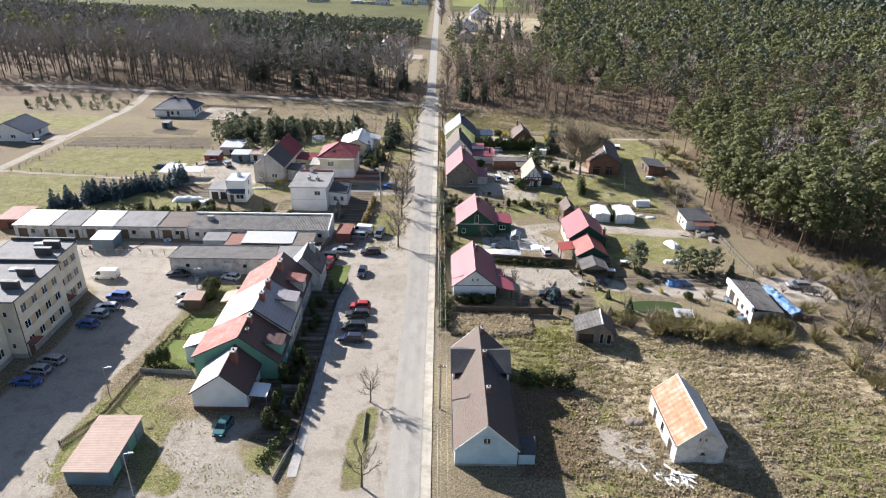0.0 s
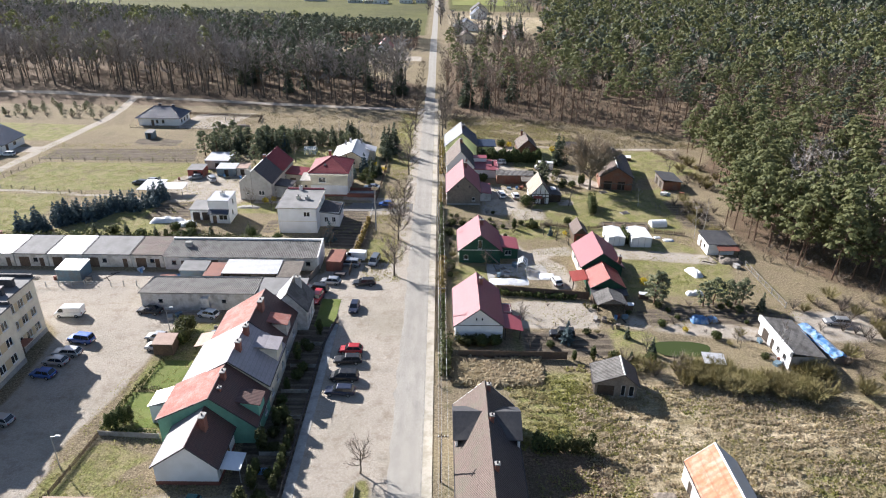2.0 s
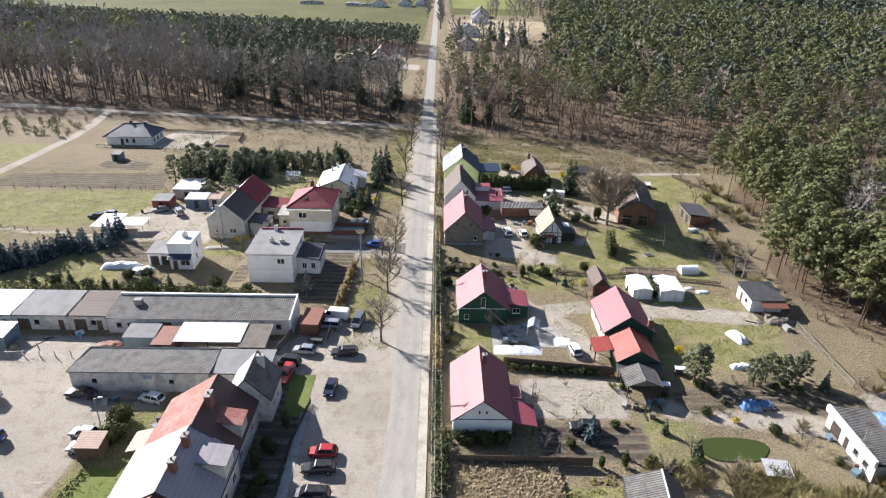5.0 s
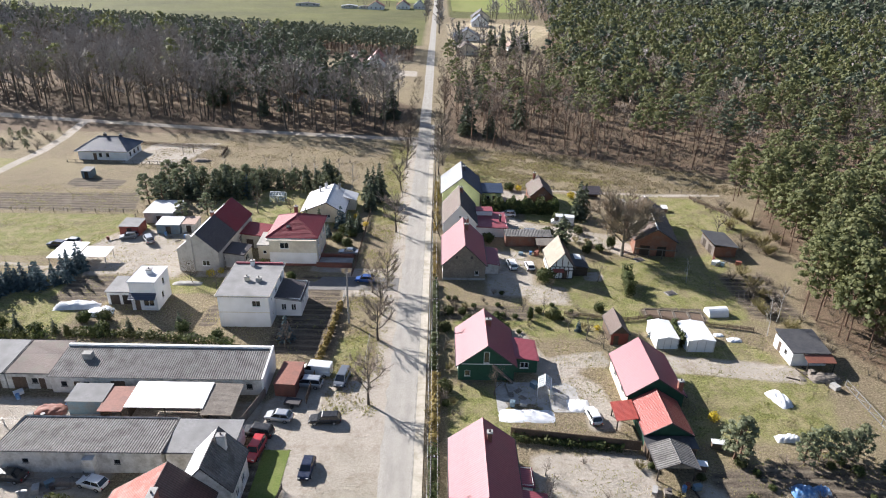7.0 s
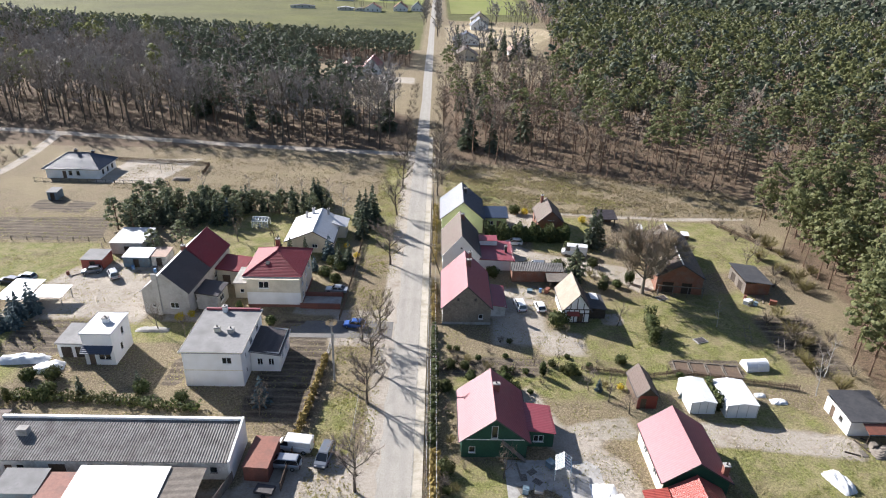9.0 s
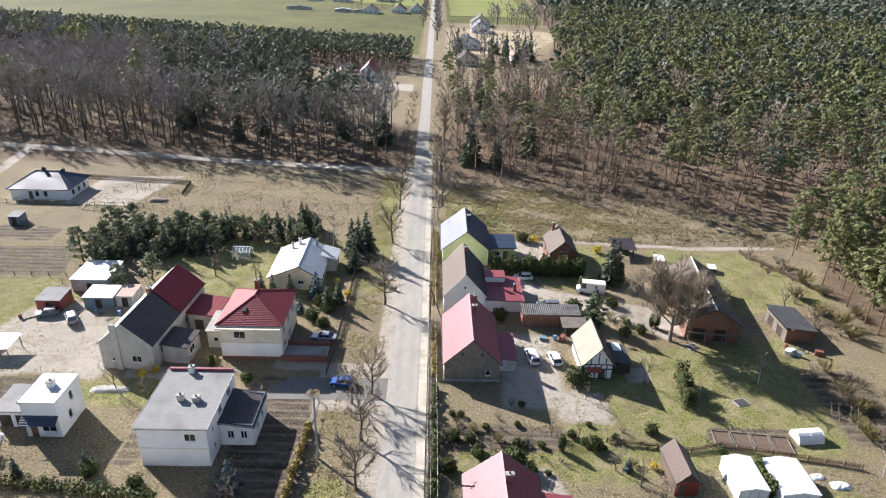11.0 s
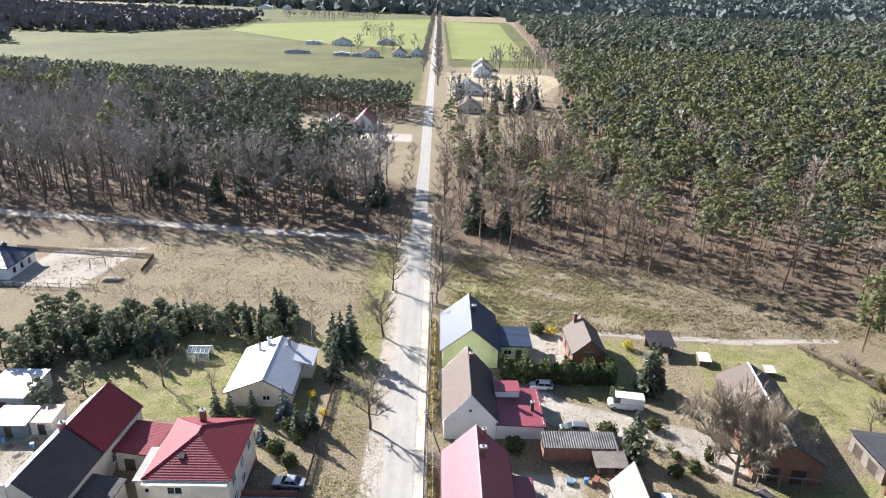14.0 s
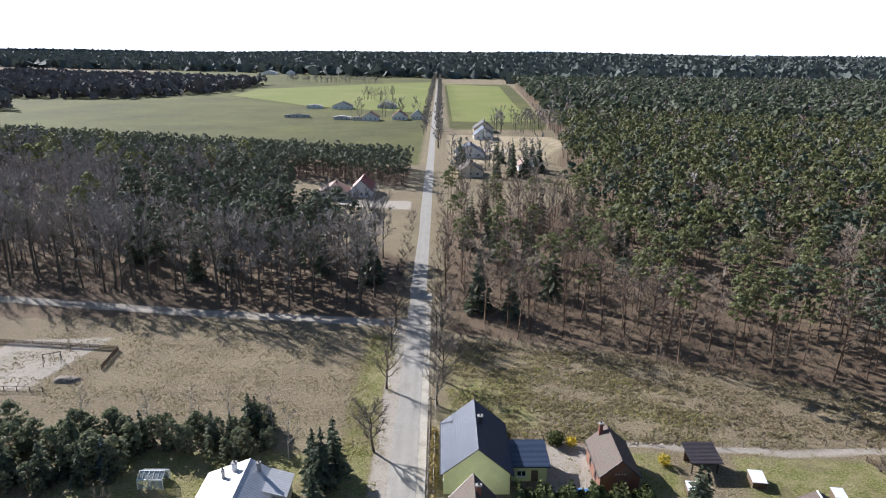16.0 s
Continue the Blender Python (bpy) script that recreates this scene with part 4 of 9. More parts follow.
def gable_roof(house, w, d, eave, ridge, mats, over=0.35, thick=0.16, rx=0.0, ox=0.0, oy=0.0, gable=None, left_eave=None, right_eave=None, verge=None):
    """Two slopes along local y with the ridge at rx; gable ends filled; gutters and ridge cap."""
    le, re = left_eave or eave, right_eave or eave
    x0, x1, y0, y1 = ox - w / 2, ox + w / 2, oy - d / 2 - over, oy + d / 2 + over
    r = ox + rx
    kl, kr = (ridge - le) / (r - x0), (ridge - re) / (x1 - r)
    lz, rz = le - kl * over, re - kr * over
    t = thick
    part("roof_slope", Geo().slab([(x0 - over, y0, lz + t), (r, y0, ridge + t), (r, y1, ridge + t), (x0 - over, y1, lz + t)], t), mats[0], house)
    part("roof_slope", Geo().slab([(r + 0.004, y0, ridge + t), (x1 + over, y0, rz + t), (x1 + over, y1, rz + t), (r + 0.004, y1, ridge + t)], t), mats[1], house)
    part("ridge_cap", Geo().solid([(r - 0.16, y0 - 0.02, ridge + t - 0.05), (r + 0.16, y0 - 0.02, ridge + t - 0.05), (r, y0 - 0.02, ridge + t + 0.07)], [(r - 0.16, y1 + 0.02, ridge + t - 0.05), (r + 0.16, y1 + 0.02, ridge + t - 0.05), (r, y1 + 0.02, ridge + t + 0.07)]), mats[2] if len(mats) > 2 else mats[1], house)
    for xx, zz in ((x0 - over - 0.07, lz + 0.04), (x1 + over + 0.07, rz + 0.04)):
        part("gutter", Geo().tube((xx, y0, zz), (xx, y1, zz), 0.07, n=6), DARKTRIM, house)
    for yy, s in ((oy - d / 2, 1), (oy + d / 2, -1)):
        tri = [(x0, yy, le), (x1, yy, re), (r, yy, ridge)]
        if abs(le - re) > 0.01:
            tri = [(x0, yy, min(le, re)), (x1, yy, min(le, re)), (x1, yy, re), (r, yy, ridge), (x0, yy, le)]
        part("gable", Geo().solid(tri if s > 0 else tri, [(p[0], p[1] + 0.2 * s, p[2]) for p in tri]), gable, house)
    for yy in (y0 - 0.03, y1 + 0.03):
        for pa, pb in (((x0 - over, lz), (r, ridge)), ((r, ridge), (x1 + over, rz))):
            part("bargeboard", Geo().solid([(pa[0], yy - 0.03, pa[1] - 0.05), (pb[0], yy - 0.03, pb[1] - 0.05), (pb[0], yy + 0.03, pb[1] - 0.05), (pa[0], yy + 0.03, pa[1] - 0.05)], [(pa[0], yy - 0.03, pa[1] + t), (pb[0], yy - 0.03, pb[1] + t), (pb[0], yy + 0.03, pb[1] + t), (pa[0], yy + 0.03, pa[1] + t)]), verge or DARKTRIM, house)


def hip_roof(house, w, d, eave, ridge, mat, over=0.5, along="y", ridge_len=None, ox=0.0, oy=0.0):
    x0, x1, y0, y1 = ox - w / 2 - over, ox + w / 2 + over, oy - d / 2 - over, oy + d / 2 + over
    if along == "y":
        k = (ridge_len if ridge_len is not None else max(d - w, 0.4)) / 2
        a, b = (ox, oy - k, ridge), (ox, oy + k, ridge)
        faces = [[(x0, y0), (x1, y0), a], [(x1, y0), (x1, y1), b, a], [(x1, y1), (x0, y1), b], [(x0, y1), (x0, y0), a, b]]
    else:
        k = (ridge_len if ridge_len is not None else max(w - d, 0.4)) / 2
        a, b = (ox - k, oy, ridge), (ox + k, oy, ridge)
        faces = [[(x0, y0), (x1, y0), b, a], [(x1, y0), (x1, y1), b], [(x1, y1), (x0, y1), a, b], [(x0, y1), (x0, y0), a]]
    for f in faces:
        pts = [(p[0], p[1], eave) if len(p) == 2 else p for p in f]
        part("roof_slope", Geo().slab(pts, 0.14), mat, house)
    part("soffit", Geo().box(x0, x1, y0, y1, eave - 0.2, eave - 0.141), TRIM, house)
    part("ridge_cap", Geo().tube(a, b, 0.11, n=6), mat, house)
    for cx, cy in ((x0, y0), (x1, y0), (x1, y1), (x0, y1)):
        e = a if (along == "y" and cy == y0) or (along == "x" and cx == x0) else b
        part("hip_cap", Geo().tube((cx, cy, eave), e, 0.09, n=6), mat, house)


def flat_roof(house, w, d, z, mat, edge=None, ox=0.0, oy=0.0, slope=0.0, over=0.25, thick=0.2, along="y"):
    """A nearly flat roof slab, higher at the far or right side by slope."""
    x0, x1, y0, y1 = ox - w / 2 - over, ox + w / 2 + over, oy - d / 2 - over, oy + d / 2 + over
    hi = (lambda x, y: z + thick + (slope * (y - y0) / (y1 - y0) if along == "y" else slope * (x - x0) / (x1 - x0)))
    pts = [(x, y, hi(x, y)) for x, y in ((x0, y0), (x1, y0), (x1, y1), (x0, y1))]
    part("roof", Geo().slab(pts, thick), mat, house)
    if edge:
        for p, q in zip(pts, pts[1:] + pts[:1]):
            part("roof_edge", Geo().tube((p[0], p[1], p[2] - 0.02), (q[0], q[1], q[2] - 0.02), 0.08, n=4), edge, house)


def plan(x0, x1, y0, y1):
    return (x0 + x1) / 2, (y0 + y1) / 2, x1 - x0, y1 - y0


# right-hand side of the road, from the front backwards
cx, cy, w, d = plan(3.4, 11.7, 62.4, 86.0)
h = thing("house", "pale blue gabled house under an old brown tile roof", "house", cx, cy)
walls(h, w, d, 2.9, PLASTER_BLUE, {"s": [], "e": spread_windows(d, 5, 0.9), "w": spread_windows(d, 5, 0.9)})
# one brown roof; the dark east slope has its shade painted in
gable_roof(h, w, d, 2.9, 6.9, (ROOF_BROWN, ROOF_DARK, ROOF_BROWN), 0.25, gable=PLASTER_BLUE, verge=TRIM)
part("plinth", Geo().box(-w / 2 - 0.05, w / 2 + 0.05, -d / 2 - 0.05, d / 2 + 0.05, -0.2, 0.35), CONCRETE, h)
for s in (-1, 1):
    xo, zz = s * (w / 2 + 0.45), 6.3
    for y0, y1 in ((14.6 - d / 2, 18.0 - d / 2), (21.4 - d / 2, 18.0 - d / 2)):
        pts = [(xo, y0, 4.3), (0.2 * s, y0, 4.5), (0.2 * s, y1, zz), (xo, y1, zz)]
        part("wing_roof", Geo().slab([(p[0], p[1], p[2] + 0.1) for p in pts], 0.14), ROOF_BLACK, h)
    xe = s * (w / 2 + 0.12)
    part("wing_gable", Geo().solid([(xe, 14.8 - d / 2, 0), (xe, 21.2 - d / 2, 0), (xe, 21.2 - d / 2, 4.3), (xe, 18 - d / 2, 6.2), (xe, 14.8 - d / 2, 4.3)], [(xe - s * 0.3, 14.8 - d / 2, 0), (xe - s * 0.3, 21.2 - d / 2, 0), (xe - s * 0.3, 21.2 - d / 2, 4.3), (xe - s * 0.3, 18 - d / 2, 6.2), (xe - s * 0.3, 14.8 - d / 2, 4.3)]), PLASTER_W, h)
for k in (0.3, 9.0, 15.5):
    chimney(h, 0.5, k - 6 + 1, 5.8, 7.7, 0.5, 0.5)
g = Geo()
at = wall_face(g, (-0.75, -d / 2 - 0.13), (0.75, -d / 2 - 0.13), 3.7, 4.9, [(0.25, 3.8, 1.0, 1.0)], 0.1)
part("gable_panel", g, PLASTER_BLUE, h)
window(h, at, 0.25, 3.8, 1.0, 1.0)
ax = thing("annex", "low pale blue lean-to beside a house", "shed", 13.0, 64.0)
walls(ax, 2.2, 2.6, 1.9, PLASTER_BLUE, {})
flat_roof(ax, 2.2, 2.6, 1.9, ROOF_BLACK, slope=0.3)

cx, cy, w, d = plan(33.0, 39.6, 63.2, 74.8)
h = thing("barn", "derelict whitewashed barn with a rusty sheet roof", "barn", cx, cy)
walls(h, w, d, 3.1, PLASTER_OLD, {"w": [("d", 2.0, 0, 1.2, 2.0), ("n", 5.4, 0.8, 1.0, 1.4), ("d", 8.6, 0, 1.4, 2.1)], "s": [("n", 3.4, 1.6, 0.5, 0.35)]}, DARKTRIM, TIMBER)
gable_roof(h, w, d, 3.1, 6.1, (ROOF_RUST, ROOF_TIN, ROOF_TIN), 0.12, gable=PLASTER_OLD, verge=PLASTER_OLD)
for k in (1.5, 2.3):
    part("vent_hole", Geo().box(k - 2.0, k - 1.8, -d / 2 - 0.02, -d / 2 + 0.03, 3.9, 4.4), DARKTRIM, h)

cx, cy, w, d = plan(3.9, 12.2, 107.2, 120.2)
h = thing("house", "white house with a faded red sheet-metal gable roof", "house", cx, cy)
walls(h, w, d, 3.1, PLASTER_W, {"e": spread_windows(d, 3, 0.9), "w": spread_windows(d, 4, 0.9)})
gable_roof(h, w, d, 3.1, 6.4, (ROOF_PINK, ROOF_PINK), 0.35, gable=PLASTER_W)
part("string_course", Geo().box(-w / 2 - 0.04, w / 2 + 0.04, -d / 2 - 0.06, -d / 2 - 0.003, 3.02, 3.12), DARKTRIM, h)
for s in (-0.5, 0.5):
    g = Geo()
    at = wall_face(g, (s - 0.35, -d / 2 - 0.13), (s + 0.35, -d / 2 - 0.13), 3.9, 4.75, [(0.15, 4.0, 0.4, 0.65)], 0.1)
    part("gable_panel", g, PLASTER_W, h)
    window(h, at, 0.15, 4.0, 0.4, 0.65, leaves=1)
chimney(h, 0.7, 3.2, 5.5, 7.4)
ax = thing("porch", "red sheet-roofed porch on the side of a house", "porch", 14.0, 109.2)
for px, py in ((-1.3, -1.8), (1.3, -1.8), (1.3, 1.8), (-1.3, 1.8)):
    part("post", Geo().box(px - 0.08, px + 0.08, py - 0.08, py + 0.08, -0.1, 2.4), TIMBER, ax)
flat_roof(ax, 3.0, 4.4, 2.9, ROOF_PINK, slope=-0.7, along="x", thick=0.1)
ax = thing("porch", "small red sheet-roofed entrance on the side of a house", "porch", 13.2, 114.5)
walls(ax, 2.0, 3.0, 2.4, PLASTER_W, {"e": [("d", 1.0, 0, 1.0, 2.0)]})
flat_roof(ax, 2.0, 3.0, 2.4, ROOF_PINK, slope=-0.4, along="x", thick=0.1)

cx, cy, w, d = plan(5.4, 14.3, 137.5, 148.0)
h = thing("house", "dark green house with a dusty red gable roof", "house", cx, cy)
walls(h, w, d, 3.1, PLASTER_GREEN, {"s": [("n", 1.0, 0.8, 0.9, 1.1)], "e": spread_windows(d, 2, 0.9), "w": spread_windows(d, 3, 0.9)})
gable_roof(h, w, d, 3.1, 6.7, (ROOF_PINK, ROOF_PINK), 0.4, gable=PLASTER_GREEN)
part("string_course", Geo().box(-w / 2 - 0.04, w / 2 + 0.04, -d / 2 - 0.06, -d / 2 - 0.003, 3.05, 3.17), TRIM, h)
g = Geo()
at = wall_face(g, (-0.7, -d / 2 - 0.13), (0.6, -d / 2 - 0.13), 3.3, 5.7, [(0.2, 3.4, 0.9, 2.1)], 0.1)
part("gable_panel", g, PLASTER_GREEN, h)
window(h, at, 0.2, 3.4, 0.9, 2.1, leaves=1)
stair = Geo().solid([(1.0, -d / 2 - 1.0, 3.2), (4.2, -d / 2 - 1.0, 0.0), (4.2, -d / 2 - 0.2, 0.0), (1.0, -d / 2 - 0.2, 3.2)], [(1.0, -d / 2 - 1.0, 3.35), (4.4, -d / 2 - 1.0, 0.0), (4.4, -d / 2 - 0.2, 0.0), (1.0, -d / 2 - 0.2, 3.35)])
part("outside_stair", stair, PLANKS, h)
chimney(h, 0.5, 1.2, 6.0, 7.6, 0.9, 0.5)
ax = thing("annex", "red-roofed lean-to on the side of a green house", "shed", 16.4, 142.5)
walls(ax, 3.8, 5.6, 2.6, PLASTER_GREEN, {"s": [("w", 1.0, 0.9, 1.4, 1.1)]})
flat_roof(ax, 3.8, 5.6, 3.0, ROOF_PINK, slope=-0.6, along="x", thick=0.12)

cx, cy, w, d = plan(3.0, 11.8, 171.6, 186.0)
h = thing("house", "fieldstone house with a faded red gable roof", "house", cx, cy)
walls(h, w, d, 3.6, STONE, {"s": [("n", 6.6, 1.2, 0.8, 1.0)], "e": spread_windows(d, 3, 1.0), "w": spread_windows(d, 4, 1.0)})
gable_roof(h, w, d, 3.6, 7.9, (ROOF_PINK, ROOF_PINK), 0.3, gable=STONE)
for s in (-1.6, 1.5):
    part("gable_vent", Geo().box(s - 0.2, s + 0.2, -d / 2 - 0.03, -d / 2 + 0.05, 4.9, 5.5), DARKTRIM, h)
part("gable_vent", Geo().box(-0.3, 0.3, -d / 2 - 0.03, -d / 2 + 0.05, 4.0, 4.6), PLANKS, h)
chimney(h, 0.6, 2.0, 7.0, 8.9, 0.8, 0.5)
chimney(h, 1.0, 6.0, 7.0, 8.6, 0.5, 0.5)
part("plinth", Geo().box(-w / 2 - 0.06, w / 2 + 0.06, -d / 2 - 0.06, d / 2 + 0.06, -0.2, 0.5), CONCRETE, h)
ax = thing("lean_to", "reddish corrugated lean-to against a stone house", "shed", 13.4, 178.5)
walls(ax, 2.8, 8.0, 2.3, PLASTER_OLD, {"e": [("d", 3, 0, 1.2, 2.0)]})
flat_roof(ax, 2.8, 8.0, 2.6, ROOF_PINK, slope=-0.5, along="x", thick=0.1)

cx, cy, w, d = plan(25.4, 30.3, 172.8, 181.2)
h = thing("outbuilding", "half-timbered outbuilding with a pale brown gable roof", "outbuilding", cx, cy)
walls(h, w, d, 2.9, PLASTER_W, {"s": [("n", 0.6, 1.0, 1.0, 0.7), ("d", 2.6, 0, 1.1, 2.0)]})
# pale brown roof, its east slope darkened in colour for shade
gable_roof(h, w, d, 2.9, 6.0, (ROOF_STRAW, ROOF_DARK, ROOF_STRAW), 0.35, gable=PLASTER_W, rx=0.2)
for k in range(6):
    part("timber_post", Geo().box(-w / 2 + k * (w - 0.18) / 5, -w / 2 + k * (w - 0.18) / 5 + 0.18, -d / 2 - 0.05, -d / 2 - 0.003, 0.0, 2.9), TIMBER, h)
for z in (0.05, 1.9, 2.75):
    part("timber_beam", Geo().box(-w / 2, w / 2, -d / 2 - 0.06, -d / 2 - 0.004, z, z + 0.17), TIMBER, h)
for k in range(3):
    part("timber_post", Geo().box(-1.3 + 1.2 * k, -1.14 + 1.2 * k, -d / 2 - 0.05, -d / 2 - 0.003, 2.9, 4.1 + 0.9 * (k == 1)), TIMBER, h)
part("awning", Geo().slab([(-1.9, -d / 2 - 1.0, 2.0), (0.4, -d / 2 - 1.0, 2.0), (0.4, -d / 2, 2.4), (-1.9, -d / 2, 2.4)], 0.06), ROOF_RED, h)
ax = thing("lean_to", "dark lean-to with a clear plastic roof sheet", "shed", 32.0, 177.0)
walls(ax, 3.2, 5.4, 2.0, TIMBER, {})
flat_roof(ax, 3.2, 5.4, 2.5, ROOF_BLACK, slope=-0.5, along="x", thick=0.1)
part("roof_light", Geo().slab([(-0.6, 0.4, 2.58), (0.9, 0.4, 2.42), (0.9, 2.9, 2.42), (-0.6, 2.9, 2.58)], 0.03), CANVAS, ax)

cx, cy, w, d = plan(3.1, 11.0, 193.4, 207.0)
h = thing("house", "old white house with a steep mottled brown roof", "house", cx, cy)
walls(h, w, d, 3.5, PLASTER_W, {"e": spread_windows(d, 3, 1.0), "w": spread_windows(d, 4, 1.0), "s": []})
# mottled brown roof; darker tile on the east slope stands for shade
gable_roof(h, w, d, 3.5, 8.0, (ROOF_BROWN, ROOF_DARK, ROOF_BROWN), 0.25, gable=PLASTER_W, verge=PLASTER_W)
part("gable_vent", Geo().box(-0.2, 0.2, -d / 2 - 0.03, -d / 2 + 0.05, 5.0, 5.4), DARKTRIM, h)
chimney(h, 0.5, 3.6, 7.0, 8.9, 0.7, 0.5)
ax = thing("annex", "white annex with a dark red flat roof", "house wing", 14.7, 198.4)
walls(ax, 7.2, 9.6, 2.6, PLASTER_W, {"s": [], "e": spread_windows(9.6, 3, 0.9)})
flat_roof(ax, 7.2, 9.6, 2.6, ROOF_PINK, slope=-0.3, along="x")
part("roof_step", Geo().box(-3.4, 0.5, 2.0, 4.9, 2.8, 3.9), PLASTER_W, ax)
part("roof_step_cover", Geo().box(-3.5, 0.6, 1.9, 5.0, 3.9, 4.0), ROOF_PINK, ax)
chimney(ax, 2.2, -1.0, 2.6, 4.2, 0.5, 0.5, DARKTRIM)

cx, cy, w, d = plan(3.0, 12.9, 213.4, 226.6)
h = thing("house", "lime-yellow gabled house under a slate-grey roof", "house", cx, cy)
walls(h, w, d, 3.9, PLASTER_YELLOW, {"s": [], "e": spread_windows(d, 3, 1.0), "w": spread_windows(d, 4, 1.0)})
gable_roof(h, w, d, 3.9, 8.0, (ROOF_NAVY, ROOF_NAVY), 0.45, gable=PLASTER_YELLOW, rx=0.1)
chimney(h, 0.8, 1.0, 7.2, 8.8, 0.7, 0.6, DARKTRIM)
ax = thing("annex", "lime-yellow garage wing with a dark mono-pitch roof", "garage", 16.2, 219.2)
walls(ax, 5.4, 5.4, 2.6, PLASTER_YELLOW, {"s": [("w", 0.8, 0.9, 1.4, 1.0), ("d", 3.0, 0, 1.1, 2.0)]})
flat_roof(ax, 5.8, 6.2, 2.9, ROOF_NAVY, slope=0.4)

cx, cy, w, d = plan(17.5, 28.0, 188.6, 191.4)
h = thing("brick_shed", "long low brick shed with a pale corrugated roof", "shed", cx, cy, turn=90)
walls(h, d, w, 2.5, BRICK, {"w": [("d", 6.8, 0, 1.1, 2.0)]})
flat_roof(h, d, w, 2.6, ROOF_ETERNIT, slope=0.4, along="x", thick=0.08)
h = thing("plank_lean_to", "weathered plank shelter against a brick shed", "shed", 26.6, 186.6)
for px in (-1.6, 1.6):
    part("post", Geo().box(px - 0.08, px + 0.08, -1.0, -0.84, -0.1, 1.9), TIMBER, h)
flat_roof(h, 4.2, 2.6, 2.0, PLANKS, slope=0.4, thick=0.08)

cx, cy, w, d = plan(26.3, 32.2, 213.4, 222.4)
h = thing("outbuilding", "small red-brick house with a brown gable roof", "outbuilding", cx, cy)
walls(h, w, d, 3.3, BRICK, {"s": [], "w": spread_windows(d, 2, 1.0)}, DARKTRIM)
gable_roof(h, w, d, 3.3, 6.0, (ROOF_BROWN, ROOF_BROWN), 0.25, gable=BRICK)
for k in range(4):
    part("vent_hole", Geo().box(-0.75 + k * 0.45, -0.6 + k * 0.45, -d / 2 - 0.03, -d / 2 + 0.03, 3.5, 3.7), TRIM, h)
chimney(h, -1.1, 4.0, 4.6, 7.0, 0.6, 0.6)

h = thing("garden_shelter", "open garden shelter with a dark tile roof", "shelter", 44.2, 220.4)
for px, py in ((-2.0, -1.7), (2.0, -1.7), (2.0, 1.7), (-2.0, 1.7)):
    part("post", Geo().box(px - 0.09, px + 0.09, py - 0.09, py + 0.09, -0.1, 2.2), TIMBER, h)
part("back_wall", Geo().box(-2.1, 2.1, 1.6, 1.75, 0, 2.2), FENCE_W, h)
flat_roof(h, 4.6, 4.4, 2.2, ROOF_DARK, slope=0.7, thick=0.12)

h = thing("barn", "half-ruined brick barn with a dark sagging roof", "barn", 52.4, 195.2, turn=-7.8)
w, d = 9.0, 21.0
# south doors: dark leaves standing in for the shaded open front
walls(h, w, d, 3.8, BRICK, {"s": [("d", 1.2, 0, 2.2, 2.4), ("d", 5.0, 0, 2.0, 2.4)], "w": [("d", 4.0, 0, 2.0, 2.4), ("n", 9, 1, 1, 1), ("n", 14, 1, 1, 1)]}, DARKTRIM, TIMBER)
# dark old roof; west slope coloured lighter as the sunlit side
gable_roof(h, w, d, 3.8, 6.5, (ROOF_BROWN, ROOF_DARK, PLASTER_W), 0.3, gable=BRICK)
part("porch_beam", Geo().box(-4.6, 4.6, -d / 2 - 1.6, -d / 2 - 1.45, 2.2, 2.4), PLANKS, h)
for k in range(4):
    part("porch_post", Geo().box(-4.4 + 2.9 * k, -4.25 + 2.9 * k, -d / 2 - 1.6, -d / 2 - 1.45, -0.1, 2.2), PLANKS, h)

cx, cy, w, d = plan(64.4, 69.4, 184.6, 192.4)
h = thing("woodshed", "brick woodshed with a black mono-pitch felt roof", "shed", cx, cy)
walls(h, w, d, 2.6, {"s": BRICK, "e": BRICK, "n": BRICK, "w": PLANKS}, {"w": [("d", 1.0, 0, 2.0, 2.0), ("d", 4.4, 0, 2.0, 2.0)]}, None, TIMBER)
flat_roof(h, w, d, 3.2, ROOF_BLACK, slope=-0.7, along="x", thick=0.12, over=0.4)

cx, cy, w, d = plan(30.6, 39.0, 130.6, 141.0)
h = thing("house", "green house with a faded red gable roof among gardens", "house", cx, cy)
walls(h, w, d, 3.0, {"s": PLASTER_GREEN, "e": PLASTER_GREEN, "n": PLASTER_GREEN, "w": PLASTER_CREAM}, {"w": spread_windows(d, 2, 0.9), "e": spread_windows(d, 2, 0.9)})
gable_roof(h, w, d, 3.0, 6.0, (ROOF_PINK, ROOF_PINK), 0.35, gable=PLASTER_GREEN, rx=-0.2)
chimney(h, 3.6, -4.6, 3.4, 5.2, 0.7, 0.6)
ax = thing("house_wing", "lower green wing with a bright red tile-sheet roof", "house wing", 34.3, 126.2)
walls(ax, 6.4, 7.0, 2.4, PLASTER_GREEN, {"e": spread_windows(7, 2, 0.8, h=1.0)})
gable_roof(ax, 6.4, 7.0, 2.4, 4.4, (ROOF_RED, ROOF_RED), 0.3, gable=PLASTER_GREEN)
ax = thing("porch", "open porch with a red tile-sheet roof", "porch", 29.3, 127.6)
for px, py in ((-1.2, -1.6), (-1.2, 1.6)):
    part("post", Geo().box(px - 0.08, px + 0.08, py - 0.08, py + 0.08, -0.1, 2.1), TIMBER, ax)
flat_roof(ax, 2.6, 3.8, 2.1, ROOF_RED, slope=0.5, along="x", thick=0.1)
ax = thing("lean_to", "low black felt-roofed lean-to behind a wing", "shed", 34.2, 121.4)
walls(ax, 6.6, 1.8, 1.9, FENCE_W, {})
